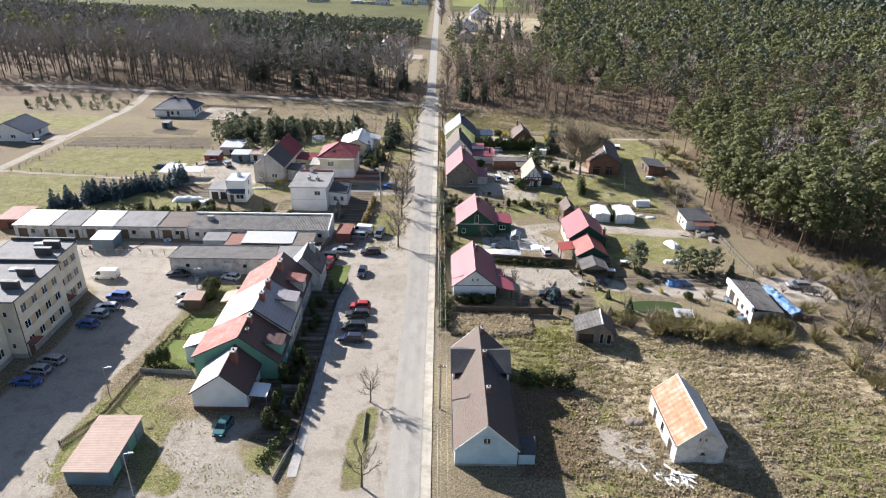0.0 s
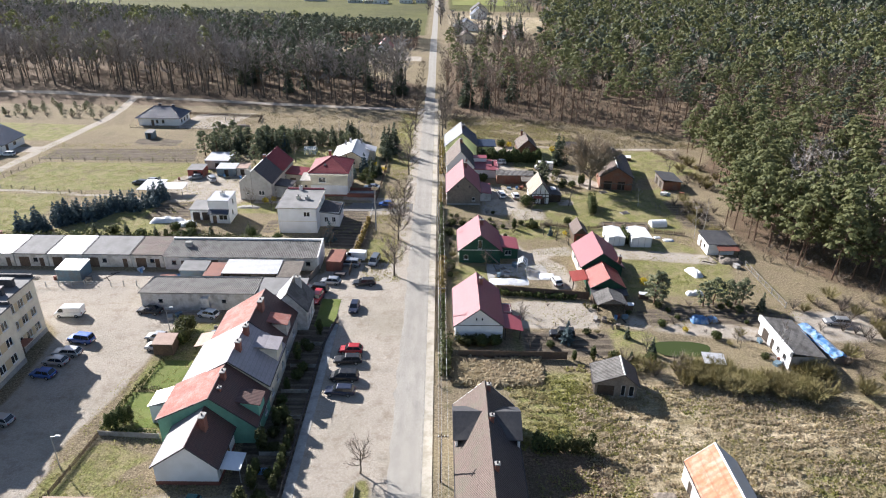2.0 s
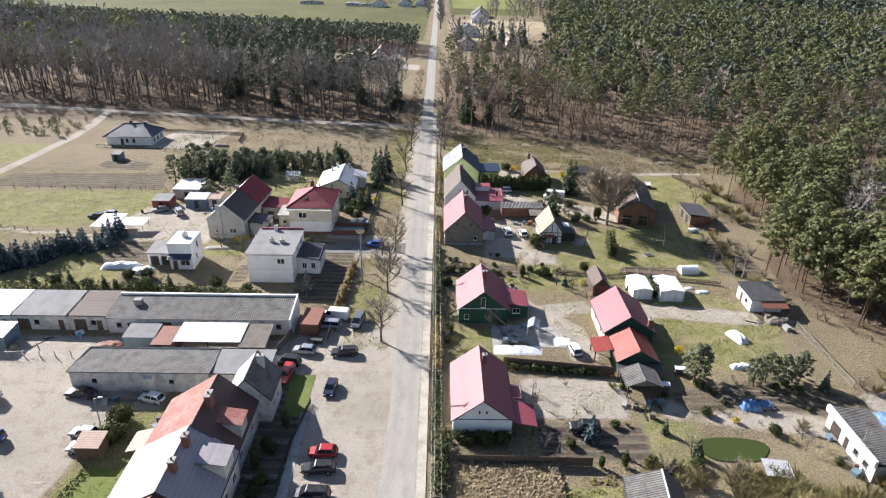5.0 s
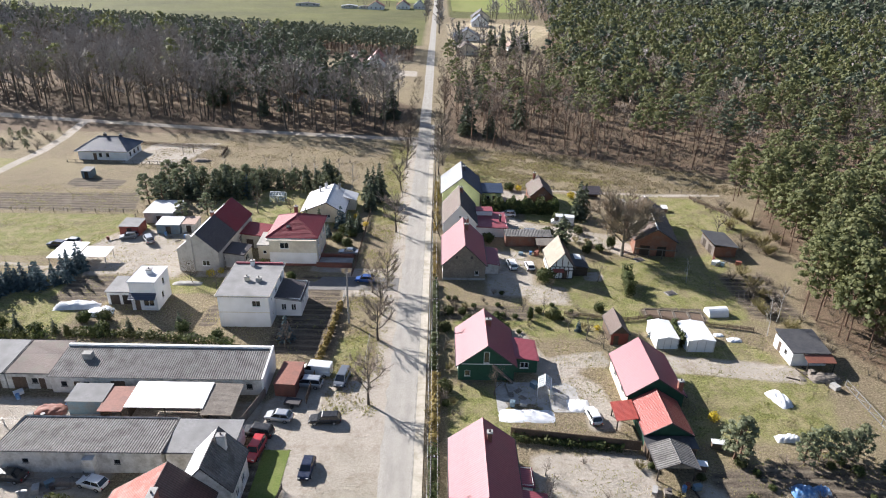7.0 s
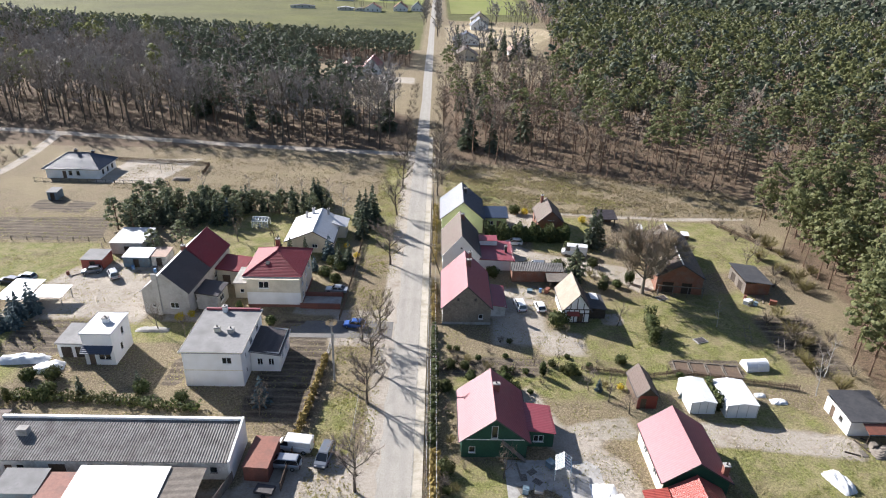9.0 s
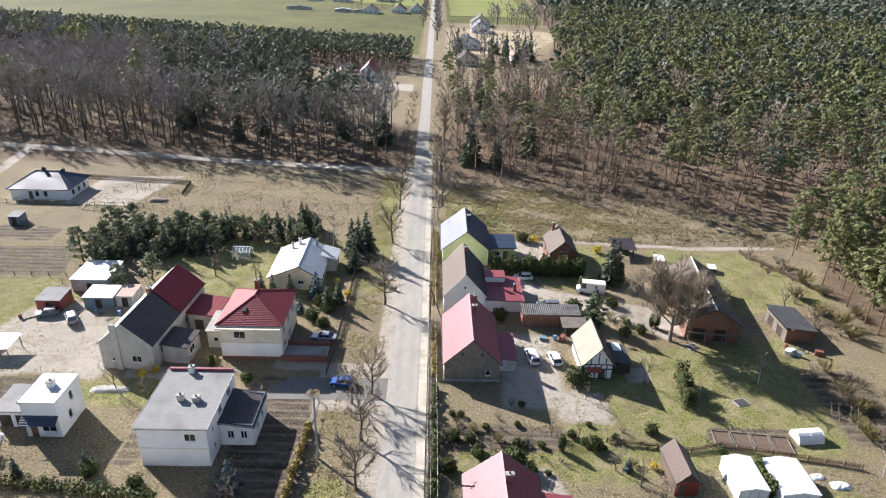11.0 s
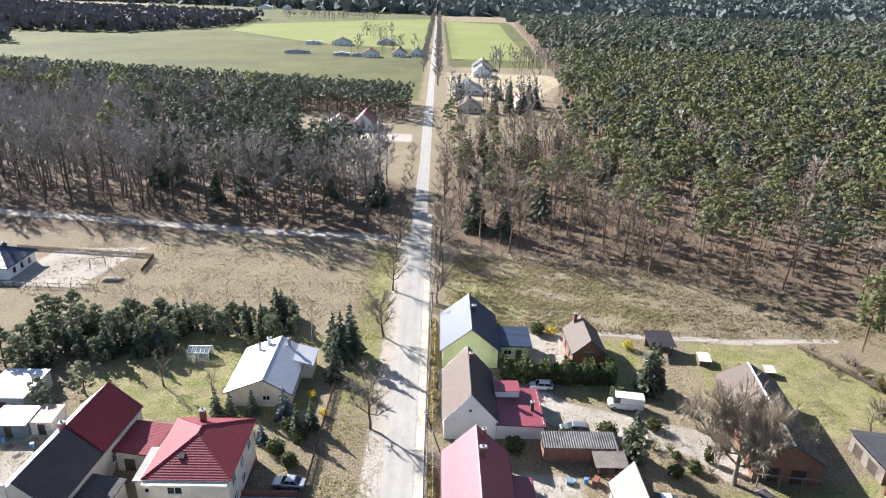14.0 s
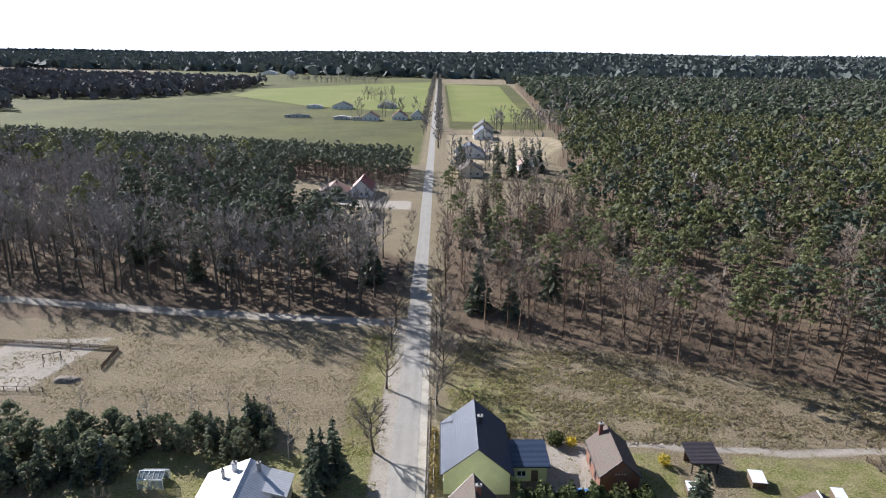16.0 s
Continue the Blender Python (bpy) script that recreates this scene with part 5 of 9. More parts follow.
flat_roof(ax, 6.6, 1.8, 1.9, ROOF_BLACK, slope=0.2, thick=0.1)
ax = thing("carport", "open shelter with a grey corrugated gable roof", "carport", 33.5, 118.2)
for px in (-2.4, 2.4):
    for py in (-1.8, 1.8):
        part("post", Geo().box(px - 0.08, px + 0.08, py - 0.08, py + 0.08, -0.1, 2.5), TIMBER, ax)
part("back_wall", Geo().box(-2.4, 2.4, 1.7, 1.85, 0, 2.4), FENCE_W, ax)
gable_roof(ax, 5.2, 4.2, 2.4, 3.5, (ROOF_ETERNIT, ROOF_ETERNIT), 0.2, 0.06, gable=PLANKS)

cx, cy, w, d = plan(32.4, 35.4, 148.2, 154.2)
h = thing("garden_shed", "small garden shed with a brown gable roof", "shed", cx, cy)
walls(h, w, d, 2.4, {"s": ROOF_RED, "e": FENCE_W, "n": FENCE_W, "w": FENCE_W}, {"s": [("d", 0.5, 0, 0.9, 1.9)]})
gable_roof(h, w, d, 2.4, 3.9, (ROOF_BROWN, ROOF_BROWN), 0.2, 0.1, gable=FENCE_W)

for x0, x1, y0, y1, z in ((40.2, 44.0, 147.2, 153.2, 2.4), (45.3, 50.0, 146.4, 152.7, 2.6)):
    cx, cy, w, d = plan(x0, x1, y0, y1)
    h = thing("storage_tent", "white canvas storage tent on a steel frame", "tent", cx, cy, group="storage tents on the lawn")
    part("cover", Geo().solid([(-w / 2, -d / 2, 0), (w / 2, -d / 2, 0), (w / 2, d / 2, 0), (-w / 2, d / 2, 0)], [(-w / 2, -d / 2, z - 0.3), (w / 2, -d / 2, z - 0.3), (w / 2, d / 2, z - 0.3), (-w / 2, d / 2, z - 0.3)]), CANVAS, h)
    gable_pts = [(-w / 2 - 0.1, -d / 2 - 0.1, z - 0.28), (0, -d / 2 - 0.1, z + 0.12), (w / 2 + 0.1, -d / 2 - 0.1, z - 0.28)]
    part("top", Geo().solid(gable_pts, [(p[0], d / 2 + 0.1, p[2]) for p in gable_pts]), CANVAS, h)
    for k in range(4):
        part("seam", Geo().box(-w / 2 + 0.1 + k * (w - 0.25) / 3, -w / 2 + 0.16 + k * (w - 0.25) / 3, -d / 2 - 0.03, -d / 2 - 0.003, 0.02, z - 0.3), STEEL, h)

cx, cy, w, d = plan(61.6, 67.6, 142.8, 149.0)
h = thing("garden_hut", "white garden hut with a grey felt roof and a rusty lean-to", "shed", cx, cy)
walls(h, w, d, 2.5, PLASTER_W, {"w": [("d", 1.4, 0, 1.0, 2.0), ("n", 3.6, 1.0, 0.9, 0.8)], "s": []}, DARKTRIM)
flat_roof(h, w, d, 2.6, ROOF_BLACK, slope=0.6, thick=0.12)
part("lean_to_roof", Geo().slab([(-1.4, -d / 2 - 2.0, 2.0), (3.4, -d / 2 - 2.0, 2.0), (3.4, -d / 2 - 0.2, 2.5), (-1.4, -d / 2 - 0.2, 2.5)], 0.08), RUST, h)
for px in (-1.2, 3.2):
    part("lean_to_post", Geo().box(px - 0.06, px + 0.06, -d / 2 - 1.9, -d / 2 - 1.78, -0.1, 1.95), TIMBER, h)

h = thing("ruined_shed", "collapsing grey shed with a broken tile roof", "shed", 28.6, 94.2, turn=-6)
walls(h, 6.4, 4.6, 2.5, {"s": PLANKS, "e": PLASTER_OLD, "n": PLANKS, "w": TIMBER}, {"s": [("d", 0.4, 0, 2.6, 2.0), ("n", 4.0, 0.2, 0.7, 2.0), ("n", 5.2, 0.2, 0.8, 1.9)]}, PLASTER_OLD, TIMBER)
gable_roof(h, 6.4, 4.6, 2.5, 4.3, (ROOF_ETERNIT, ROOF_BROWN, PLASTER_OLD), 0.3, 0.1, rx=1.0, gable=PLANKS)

h = thing("workshop", "white workshop with a long grey corrugated mono-pitch roof", "shed", 61.6, 104.8)
# west doors are dark leaves painting the shade inside open bays
walls(h, 5.4, 11.2, 2.7, {"s": CONCRETE, "e": CONCRETE, "n": CONCRETE, "w": PLASTER_W}, {"w": [("d", 1.2, 0, 2.2, 2.2), ("d", 4.4, 0, 1.0, 2.0), ("n", 6.6, 1, 1, 0.9), ("n", 8.8, 1, 1, 0.9)]}, DARKTRIM, TIMBER)
flat_roof(h, 5.4, 11.2, 3.4, ROOF_ETERNIT, slope=-0.8, along="x", thick=0.1, over=0.3)
part("parapet", Geo().box(-3.2, -2.75, -5.8, 5.8, 2.7, 3.75), PLASTER_W, h)

h = thing("lumber_stack", "long stack under a blue tarpaulin", "woodpile", 68.2, 106.6, turn=8)
part("timber", Geo().box(-1.3, 1.3, -5.4, 5.4, 0, 1.1), PLANKS, h)
g, rng = Geo(), np.random.default_rng(4)
tops = [[(x, y, 1.15 + rng.uniform(0, 0.35) - 0.45 * (abs(x) > 1.2)) for x in (-1.5, -0.7, 0, 0.7, 1.5)] for y in np.linspace(-5.2, 5.4, 16)]
for ra, rb in zip(tops, tops[1:]):
    for i in range(4):
        g.slab([ra[i], ra[i + 1], rb[i + 1], rb[i]], 0.05)
part("tarpaulin", g, TARP, h)

h = thing("pond_hut", "small hut with a white corrugated roof by the pond", "shed", 46.4, 99.6, turn=-8)
walls(h, 2.6, 2.0, 1.7, FENCE_W, {"s": []})
flat_roof(h, 3.0, 2.4, 1.8, ROOF_TIN, slope=0.25, thick=0.06)

# left-hand side of the road
for x1, y0, y1 in ((-69.0, 70.5, 85.4), (-66.6, 85.6, 99.4), (-68.2, 99.6, 108.6)):
    cx, cy, w, d = plan(x1 - 12.0, x1, y0, y1)
    h = thing("apartment_block", "three-storey cream apartment block with a flat felt roof", "apartment block", cx, cy, group="sections of the apartment block")
    n = max(2, round(d / 3.1))
    step = (d - 1.6) / n
    rows = [("w", 0.8 + step * (i + 0.5) - 0.75, z, 1.5, 1.5) for i in range(n) for z in (1.6, 4.6, 7.6)]
    side = [("n", u, z, 0.7, 1.0) for u in (9.9,) for z in (1.8, 4.8, 7.8)]
    walls(h, w, d, 10.6, PLASTER_CREAM, {"e": rows, "s": side})
    for i in range(n - 1):
        for z in (1.6, 4.6, 7.6):
            yb = -d / 2 + 0.8 + step * (i + 1)
            part("ochre_panel", Geo().box(w / 2 + 0.003, w / 2 + 0.03, yb - step / 2 + 0.8, yb + step / 2 - 0.8, z, z + 1.5), PLASTER_OCHRE, h)
    flat_roof(h, w, d, 10.6, ROOF_FELT, DARKTRIM, over=0.3)
    part("parapet", Geo().box(-w / 2, w / 2, d / 2 - 0.1, d / 2 + 0.25, 10.8, 11.4), ROOF_BLACK, h)
    part("plinth", Geo().box(-w / 2 - 0.05, w / 2 + 0.05, -d / 2 - 0.05, d / 2 + 0.05, -0.2, 0.9), CONCRETE, h)
    part("downpipe", Geo().tube((w / 2 + 0.1, -d / 2 + 0.3, 0), (w / 2 + 0.1, -d / 2 + 0.3, 10.6), 0.07), DARKTRIM, h)
    for k in (-0.22, 0.1):
        c = part("chimney", Geo().box(w * 0.18, w * 0.18 + 2.8, k * d, k * d + 0.7, 10.7, 12.2), ROOF_BLACK, h)
        part("stack_cap", Geo().box(w * 0.18 - 0.1, w * 0.18 + 2.9, k * d - 0.1, k * d + 0.8, 12.2, 12.32), CONCRETE, c)
    part("roof_hatch", Geo().box(-w * 0.05, w * 0.05 + 0.6, 0.25 * d, 0.25 * d + 1.0, 10.7, 11.1), TRIM, h)
    part("entrance_canopy", Geo().box(w / 2, w / 2 + 1.6, -d / 2 + 0.5, -d / 2 + 2.8, 2.5, 2.65), RUST, h)
    g = Geo().box(w / 2 + 0.003, w / 2 + 0.06, -d / 2 + 0.9, -d / 2 + 2.2, 0.0, 2.2)
    part("entrance_door", g, FENCE_W, h)

cx, cy, w, d = plan(-35.0, -27.0, 73.2, 80.4)
h = thing("row_house", "end row house in white plaster with a dark roof", "row house", cx, cy, group="row houses along the street")
walls(h, w, d, 3.2, PLASTER_W, {"e": [("w", 1.0, 1.0, 1.2, 1.2), ("d", 4.2, 0, 1.0, 2.1)]})
part("plinth", Geo().box(-w / 2 - 0.06, w / 2 + 0.06, -d / 2 - 0.06, d / 2 - 0.1, -0.2, 0.6), PLINTH_RED, h)
# dark roof; pale lavender on the west slope is sun glare in colour
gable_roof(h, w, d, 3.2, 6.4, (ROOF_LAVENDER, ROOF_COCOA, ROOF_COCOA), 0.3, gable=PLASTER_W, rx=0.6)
chimney(h, 1.5, 0.5, 5.2, 7.9, 0.7, 1.1)
part("porch_roof", Geo().slab([(w / 2 + 0.1, -3.4, 2.6), (w / 2 + 2.8, -3.4, 2.3), (w / 2 + 2.8, -0.2, 2.3), (w / 2 + 0.1, -0.2, 2.6)], 0.08), CANVAS, h)
for py in (-3.2, -0.4):
    part("porch_post", Geo().box(w / 2 + 2.6, w / 2 + 2.7, py, py + 0.1, -0.1, 2.25), STEEL, h)

cx, cy, w, d = plan(-37.2, -24.0, 80.8, 88.2)
h = thing("row_house", "sea-green row house with a brown roof, sunlit west slope painted paler", "row house", cx, cy, group="row houses along the street")
walls(h, w, d, 3.2, PLASTER_TEAL, {"e": [("w", 1.0, 1.0, 1.2, 1.3), ("w", 4.6, 1.0, 1.2, 1.3)]})
# west slope in a lighter red than the cocoa one: sunlight put into colour
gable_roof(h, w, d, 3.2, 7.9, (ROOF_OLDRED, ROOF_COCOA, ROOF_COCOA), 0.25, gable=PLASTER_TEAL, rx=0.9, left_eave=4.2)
chimney(h, 1.4, 1.0, 6.6, 8.9, 0.6, 0.9)
chimney(h, 1.6, -1.5, 6.2, 8.0, 0.4, 0.4)
part("side_roof", Geo().slab([(-w / 2 - 3.2, 0.2, 3.1), (-w / 2 - 0.2, 0.2, 4.1), (-w / 2 - 0.2, 3.8, 4.1), (-w / 2 - 3.2, 3.8, 3.1)], 0.1), ROOF_TIN, h)
part("side_wing_wall", Geo().box(-w / 2 - 3.0, -w / 2, 0.4, 3.6, -0.1, 3.0), PLASTER_W, h)
part("dormer", Geo().solid([(w / 2 - 3.4, -1.8, 3.6), (w / 2 + 0.1, -1.8, 3.2), (w / 2 + 0.1, 1.0, 3.2), (w / 2 - 3.4, 1.0, 3.6)], [(w / 2 - 3.4, -1.8, 5.4), (w / 2 + 0.1, -1.8, 5.2), (w / 2 + 0.1, 1.0, 5.2), (w / 2 - 3.4, 1.0, 5.4)]), PLASTER_TEAL, h)
part("dormer_roof", Geo().slab([(w / 2 - 3.8, -2.0, 6.0), (w / 2 + 0.4, -2.0, 5.3), (w / 2 + 0.4, 1.2, 5.3), (w / 2 - 3.8, 1.2, 6.0)], 0.1), ROOF_COCOA, h)

cx, cy, w, d = plan(-36.6, -24.0, 88.5, 99.0)
h = thing("row_house", "row house with a pale grey sheeted roof and two chimneys", "row house", cx, cy, group="row houses along the street")
walls(h, w, d, 4.2, PLASTER_CREAM, {"e": [("w", 1.2, 1.0, 1.2, 1.3), ("w", 4.6, 1.0, 1.2, 1.3), ("w", 8.0, 1.0, 1.2, 1.3)], "s": []})
gable_roof(h, w, d, 4.2, 8.3, (ROOF_LAVENDER, ROOF_LAVENDER), 0.25, gable=PLASTER_CREAM, rx=0.9)
for k in (-1.8, 2.4):
    chimney(h, 1.5, k, 7.0, 9.6, 0.7, 0.9)
part("dormer", Geo().box(w / 2 - 2.6, w / 2 + 0.1, 0.6, 3.8, 4.0, 6.4), PLASTER_CREAM, h)
part("dormer_roof", Geo().slab([(w / 2 - 4.6, 0.4, 7.2), (w / 2 + 0.4, 0.4, 6.5), (w / 2 + 0.4, 4.0, 6.5), (w / 2 - 4.6, 4.0, 7.2)], 0.1), ROOF_LAVENDER, h)

cx, cy, w, d = plan(-36.0, -24.2, 99.3, 109.4)
h = thing("row_house", "row house with a rusty brown roof, west slope painted sunlit, and brick chimney", "row house", cx, cy, group="row houses along the street")
walls(h, w, d, 4.0, PLASTER_GREY, {"e": [("w", 1.2, 1.0, 1.2, 1.3), ("w", 6.6, 1.0, 1.2, 1.3)]})
# rusty roof with its sunward side painted lighter, far side cocoa
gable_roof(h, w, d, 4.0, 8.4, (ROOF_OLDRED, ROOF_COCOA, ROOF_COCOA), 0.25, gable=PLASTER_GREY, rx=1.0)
chimney(h, 1.7, -0.6, 7.0, 9.8, 0.7, 1.5)
part("dormer", Geo().box(w / 2 - 2.4, w / 2 + 0.1, -2.6, 0.2, 3.8, 6.2), PLASTER_GREY, h)
part("dormer_roof", Geo().slab([(w / 2 - 4.2, -2.8, 7.1), (w / 2 + 0.4, -2.8, 6.3), (w / 2 + 0.4, 0.4, 6.3), (w / 2 - 4.2, 0.4, 7.1)], 0.1), ROOF_OLDRED, h)
part("side_shed_roof", Geo().slab([(-w / 2 - 3.4, -3.6, 2.4), (-w / 2, -3.6, 3.2), (-w / 2, 0.4, 3.2), (-w / 2 - 3.4, 0.4, 2.4)], 0.08), ROOF_PEACH, h)

cx, cy, w, d = plan(-28.6, -22.4, 109.8, 116.4)
h = thing("row_house", "narrow white-gabled row house with a slate-grey roof", "row house", cx, cy, group="row houses along the street")
walls(h, w, d, 4.2, PLASTER_OLD, {"e": spread_windows(d, 2, 1.0), "s": []})
# tin on the west slope paints sun glare onto the slate-grey roof
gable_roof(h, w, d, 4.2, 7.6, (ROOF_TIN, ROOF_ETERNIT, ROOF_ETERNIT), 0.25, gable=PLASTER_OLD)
chimney(h, 1.0, 1.4, 6.0, 8.4, 1.0, 0.6, PLASTER_OLD)

cx, cy, w, d = plan(-54.6, -33.4, 116.4, 123.4)
h = thing("garage_block", "long white garage block with a grey corrugated roof", "garage", cx, cy, turn=90)
walls(h, d, w, 3.5, PLASTER_OLD, {"w": [("n", 3.2, 1.6, 0.8, 0.7), ("n", 15.0, 1.6, 0.8, 0.7)]}, DARKTRIM)
flat_roof(h, d, w, 3.6, ROOF_ETERNIT, DARKTRIM, slope=-0.5, along="x", thick=0.12)
part("buttress", Geo().box(-d / 2 - 0.9, -d / 2, -2.2, -0.8, -0.1, 3.0), PLASTER_OLD, h)
ax = thing("garage_extension", "flat grey felt-roofed extension of a garage block", "garage", -28.8, 119.8)
walls(ax, 8.4, 6.0, 3.2, PLASTER_OLD, {})
flat_roof(ax, 8.4, 6.0, 3.2, ROOF_FELT, DARKTRIM, slope=0.2)

cx, cy, w, d = plan(-56.6, -24.6, 132.8, 139.6)
h = thing("storage_row", "long white storage row with a grey corrugated roof", "outbuilding", cx, cy, turn=90)
walls(h, d, w, 2.9, PLASTER_OLD, {"w": [("n", 1.5, 1.2, 0.9, 0.9), ("d", 3.4, 0, 1.0, 2.1), ("n", 5.0, 1.2, 0.9, 0.9), ("d", 9.0, 0, 2.2, 2.3), ("d", 14.0, 0, 2.2, 2.3), ("d", 19.0, 0, 2.2, 2.3), ("n", 24.0, 1.2, 0.9, 0.9), ("n", 29.6, 1.2, 0.9, 0.9)]}, DARKTRIM, FENCE_W)
flat_roof(h, d, w, 3.0, ROOF_ETERNIT, slope=0.9, along="x", thick=0.1)
part("parapet", Geo().box(d / 2 - 0.1, d / 2 + 0.35, -w / 2 - 0.2, w / 2 + 0.2, 2.9, 4.3), PLASTER_W, h)
part("end_wall", Geo().solid([(-d / 2 - 0.4, -w / 2 - 0.35, 0), (d / 2 + 0.35, -w / 2 - 0.35, 0), (d / 2 + 0.35, -w / 2 - 0.05, 0), (-d / 2 - 0.4, -w / 2 - 0.05, 0)], [(-d / 2 - 0.4, -w / 2 - 0.35, 3.4), (d / 2 + 0.35, -w / 2 - 0.35, 4.4), (d / 2 + 0.35, -w / 2 - 0.05, 4.4), (-d / 2 - 0.4, -w / 2 - 0.05, 3.4)]), PLASTER_W, h)
part("roof_vent", Geo().box(0.2, 1.2, 11.2, 12.6, 3.5, 4.6), CONCRETE, h)

for x0, x1, mat in ((-97, -88.5, ROOF_TIN), (-88.3, -81.5, ROOF_FELT), (-81.3, -74, ROOF_TIN), (-73.8, -64, ROOF_FELT), (-63.8, -57.2, ROOF_BROWN)):
    cx, cy, w, d = plan(x0, x1, 133.6, 141.6)
    h = thing("storage_row", "low storage unit with %s roof" % ("a white sheet" if mat == ROOF_TIN else "a weathered felt"), "outbuilding", cx, cy, group="row of low storage units")
    walls(h, w, d, 2.8, PLASTER_OLD, {"s": [("d", 0.8, 0, 2.2, 2.2), ("n", 3.8, 1.1, 0.9, 0.9), ("d", w - 1.8, 0, 1.0, 2.0)]}, DARKTRIM, FENCE_W)
    flat_roof(h, w, d, 2.9, mat, DARKTRIM, slope=0.5, thick=0.12)

for x0, x1, y0, y1, z, mat, wall, lab in ((-51.6, -46.4, 127.8, 131.4, 2.4, ROOF_FELT, BLUEGREY, "grey steel box shed with a pale roof"), (-46.2, -43.0, 126.0, 131.0, 2.2, RUST, None, "open lean-to with a rusty sheet roof"), (-42.6, -31.6, 126.6, 131.9, 2.5, ROOF_TIN, None, "open carport with a bright white sheet roof"), (-31.4, -27.2, 125.4, 131.9, 2.3, PLANKS, None, "open lean-to with a weathered board roof"), (-76.2, -71.4, 127.2, 131.4, 2.5, ROOF_TIN, BLUEGREY, "pale blue steel shed with a white roof"), (-46.6, -43.4, 101.6, 104.4, 2.2, ROOF_PEACH, FENCE_W, "small yard shed with a faded roof")):
    cx, cy, w, d = plan(x0, x1, y0, y1)
    h = thing("shed" if wall else "carport", lab, "shed" if wall else "carport", cx, cy)
    if wall:
        walls(h, w, d, z, wall, {})
    else:
        for px in (-w / 2 + 0.2, 0, w / 2 - 0.2):
            part("post", Geo().box(px - 0.07, px + 0.07, -d / 2 + 0.1, -d / 2 + 0.24, -0.1, z), TIMBER, h)
        part("side_wall", Geo().box(-w / 2, -w / 2 + 0.12, -d / 2 + 0.3, d / 2, -0.1, z), FENCE_W, h)
    flat_roof(h, w, d, z, mat, slope=0.35, thick=0.08, over=0.15)
h = thing("metal_garage", "rust-brown steel garage box", "garage", -21.0, 135.4, turn=-4)
part("body", Geo().box(-1.6, 1.6, -2.8, 2.8, 0, 2.3), RUST, h)
part("roof", Geo().solid([(-1.7, -2.9, 2.3), (1.7, -2.9, 2.3), (1.7, 2.9, 2.3), (-1.7, 2.9, 2.3)], [(-1.7, -2.9, 2.4), (1.7, -2.9, 2.4), (1.7, 2.9, 2.5), (-1.7, 2.9, 2.5)]), RUST, h)
part("garage_door", Geo().box(-1.3, 1.3, -2.86, -2.81, 0.05, 2.1), RUST, h)

cx, cy, w, d = plan(-46.0, -40.4, 58.2, 68.2)
h = thing("yard_shed", "blue-grey shed with a faded brown corrugated roof", "shed", cx, cy)
walls(h, w, d, 2.3, BLUEGREY, {"e": [("d", 1.0, 0, 2.2, 2.0), ("d", 5.6, 0, 2.2, 2.0)]}, None, PLASTER_TEAL)
flat_roof(h, w, d, 2.4, ROOF_PEACH, slope=0.3, thick=0.1)

cx, cy, w, d = plan(-37.0, -28.0, 152.2, 164.6)
h = thing("house", "white cubic two-storey house with a flat grey roof", "house", cx, cy)
walls(h, w, d, 6.3, PLASTER_W, {"s": [("w", 6.0, 4.2, 1.5, 1.2)], "e": [("n", 2.0, 1.2, 0.6, 0.9), ("w", 5.0, 4.2, 1.4, 1.2), ("w", 9.0, 4.2, 1.4, 1.2), ("n", 2.0, 4.0, 0.6, 0.9)]})
flat_roof(h, w, d, 6.3, ROOF_FELT, PLASTER_CREAM, over=0.35)
part("string_course", Geo().box(-w / 2 - 0.05, w / 2 + 0.05, -d / 2 - 0.06, -d / 2 - 0.003, 3.0, 3.12), PLASTER_CREAM, h)
part("roof_kerb", Geo().box(-w / 2, w / 2, d / 2 - 0.2, d / 2 + 0.2, 6.5, 6.85), ROOF_PINK, h)
chimney(h, -0.6, -0.6, 6.4, 7.4, 0.9, 0.6, PLASTER_CREAM)
chimney(h, 1.6, -0.8, 6.4, 7.3, 0.9, 0.8, PLASTER_GREY)
chimney(h, -1.2, 5.6, 6.4, 7.6, 0.7, 0.7, PLASTER_W)
ax = thing("house_wing", "white single-storey wing with a dark hipped roof", "house wing", -25.6, 159.8)
walls(ax, 4.6, 7.0, 3.8, PLASTER_W, {"s": [("w", 1.0, 1.2, 0.9, 1.3), ("w", 2.8, 1.2, 0.9, 1.3)], "e": spread_windows(7, 2, 1.2)})
flat_roof(ax, 4.8, 7.2, 3.9, ROOF_DARK, CONCRETE, slope=-0.7, along="x")

cx, cy, w, d = plan(-55.0, -50.2, 157.4, 163.8)
h = thing("house", "small white cubic house with a flat pale roof", "house", cx, cy)
walls(h, w, d, 5.8, PLASTER_W, {"s": [("d", 0.6, 0, 1.0, 2.1), ("w", 2.2, 0.9, 2.0, 1.3)], "e": [("n", 2.4, 1.2, 0.9, 1.4), ("n", 3.4, 3.6, 0.9, 1.4)]})
flat_roof(h, w, d, 5.8, ROOF_TIN, PLASTER_W, over=0.15)
part("porch_roof", Geo().slab([(-w / 2 - 0.1, -d / 2 - 1.2, 2.9), (w / 2 + 0.1, -d / 2 - 1.2, 2.9), (w / 2 + 0.1, -d / 2, 3.7), (-w / 2 - 0.1, -d / 2, 3.7)], 0.1), ROOF_NAVY, h)
chimney(h, 0.2, 0.4, 5.9, 6.9, 0.9, 0.9, PLASTER_W)
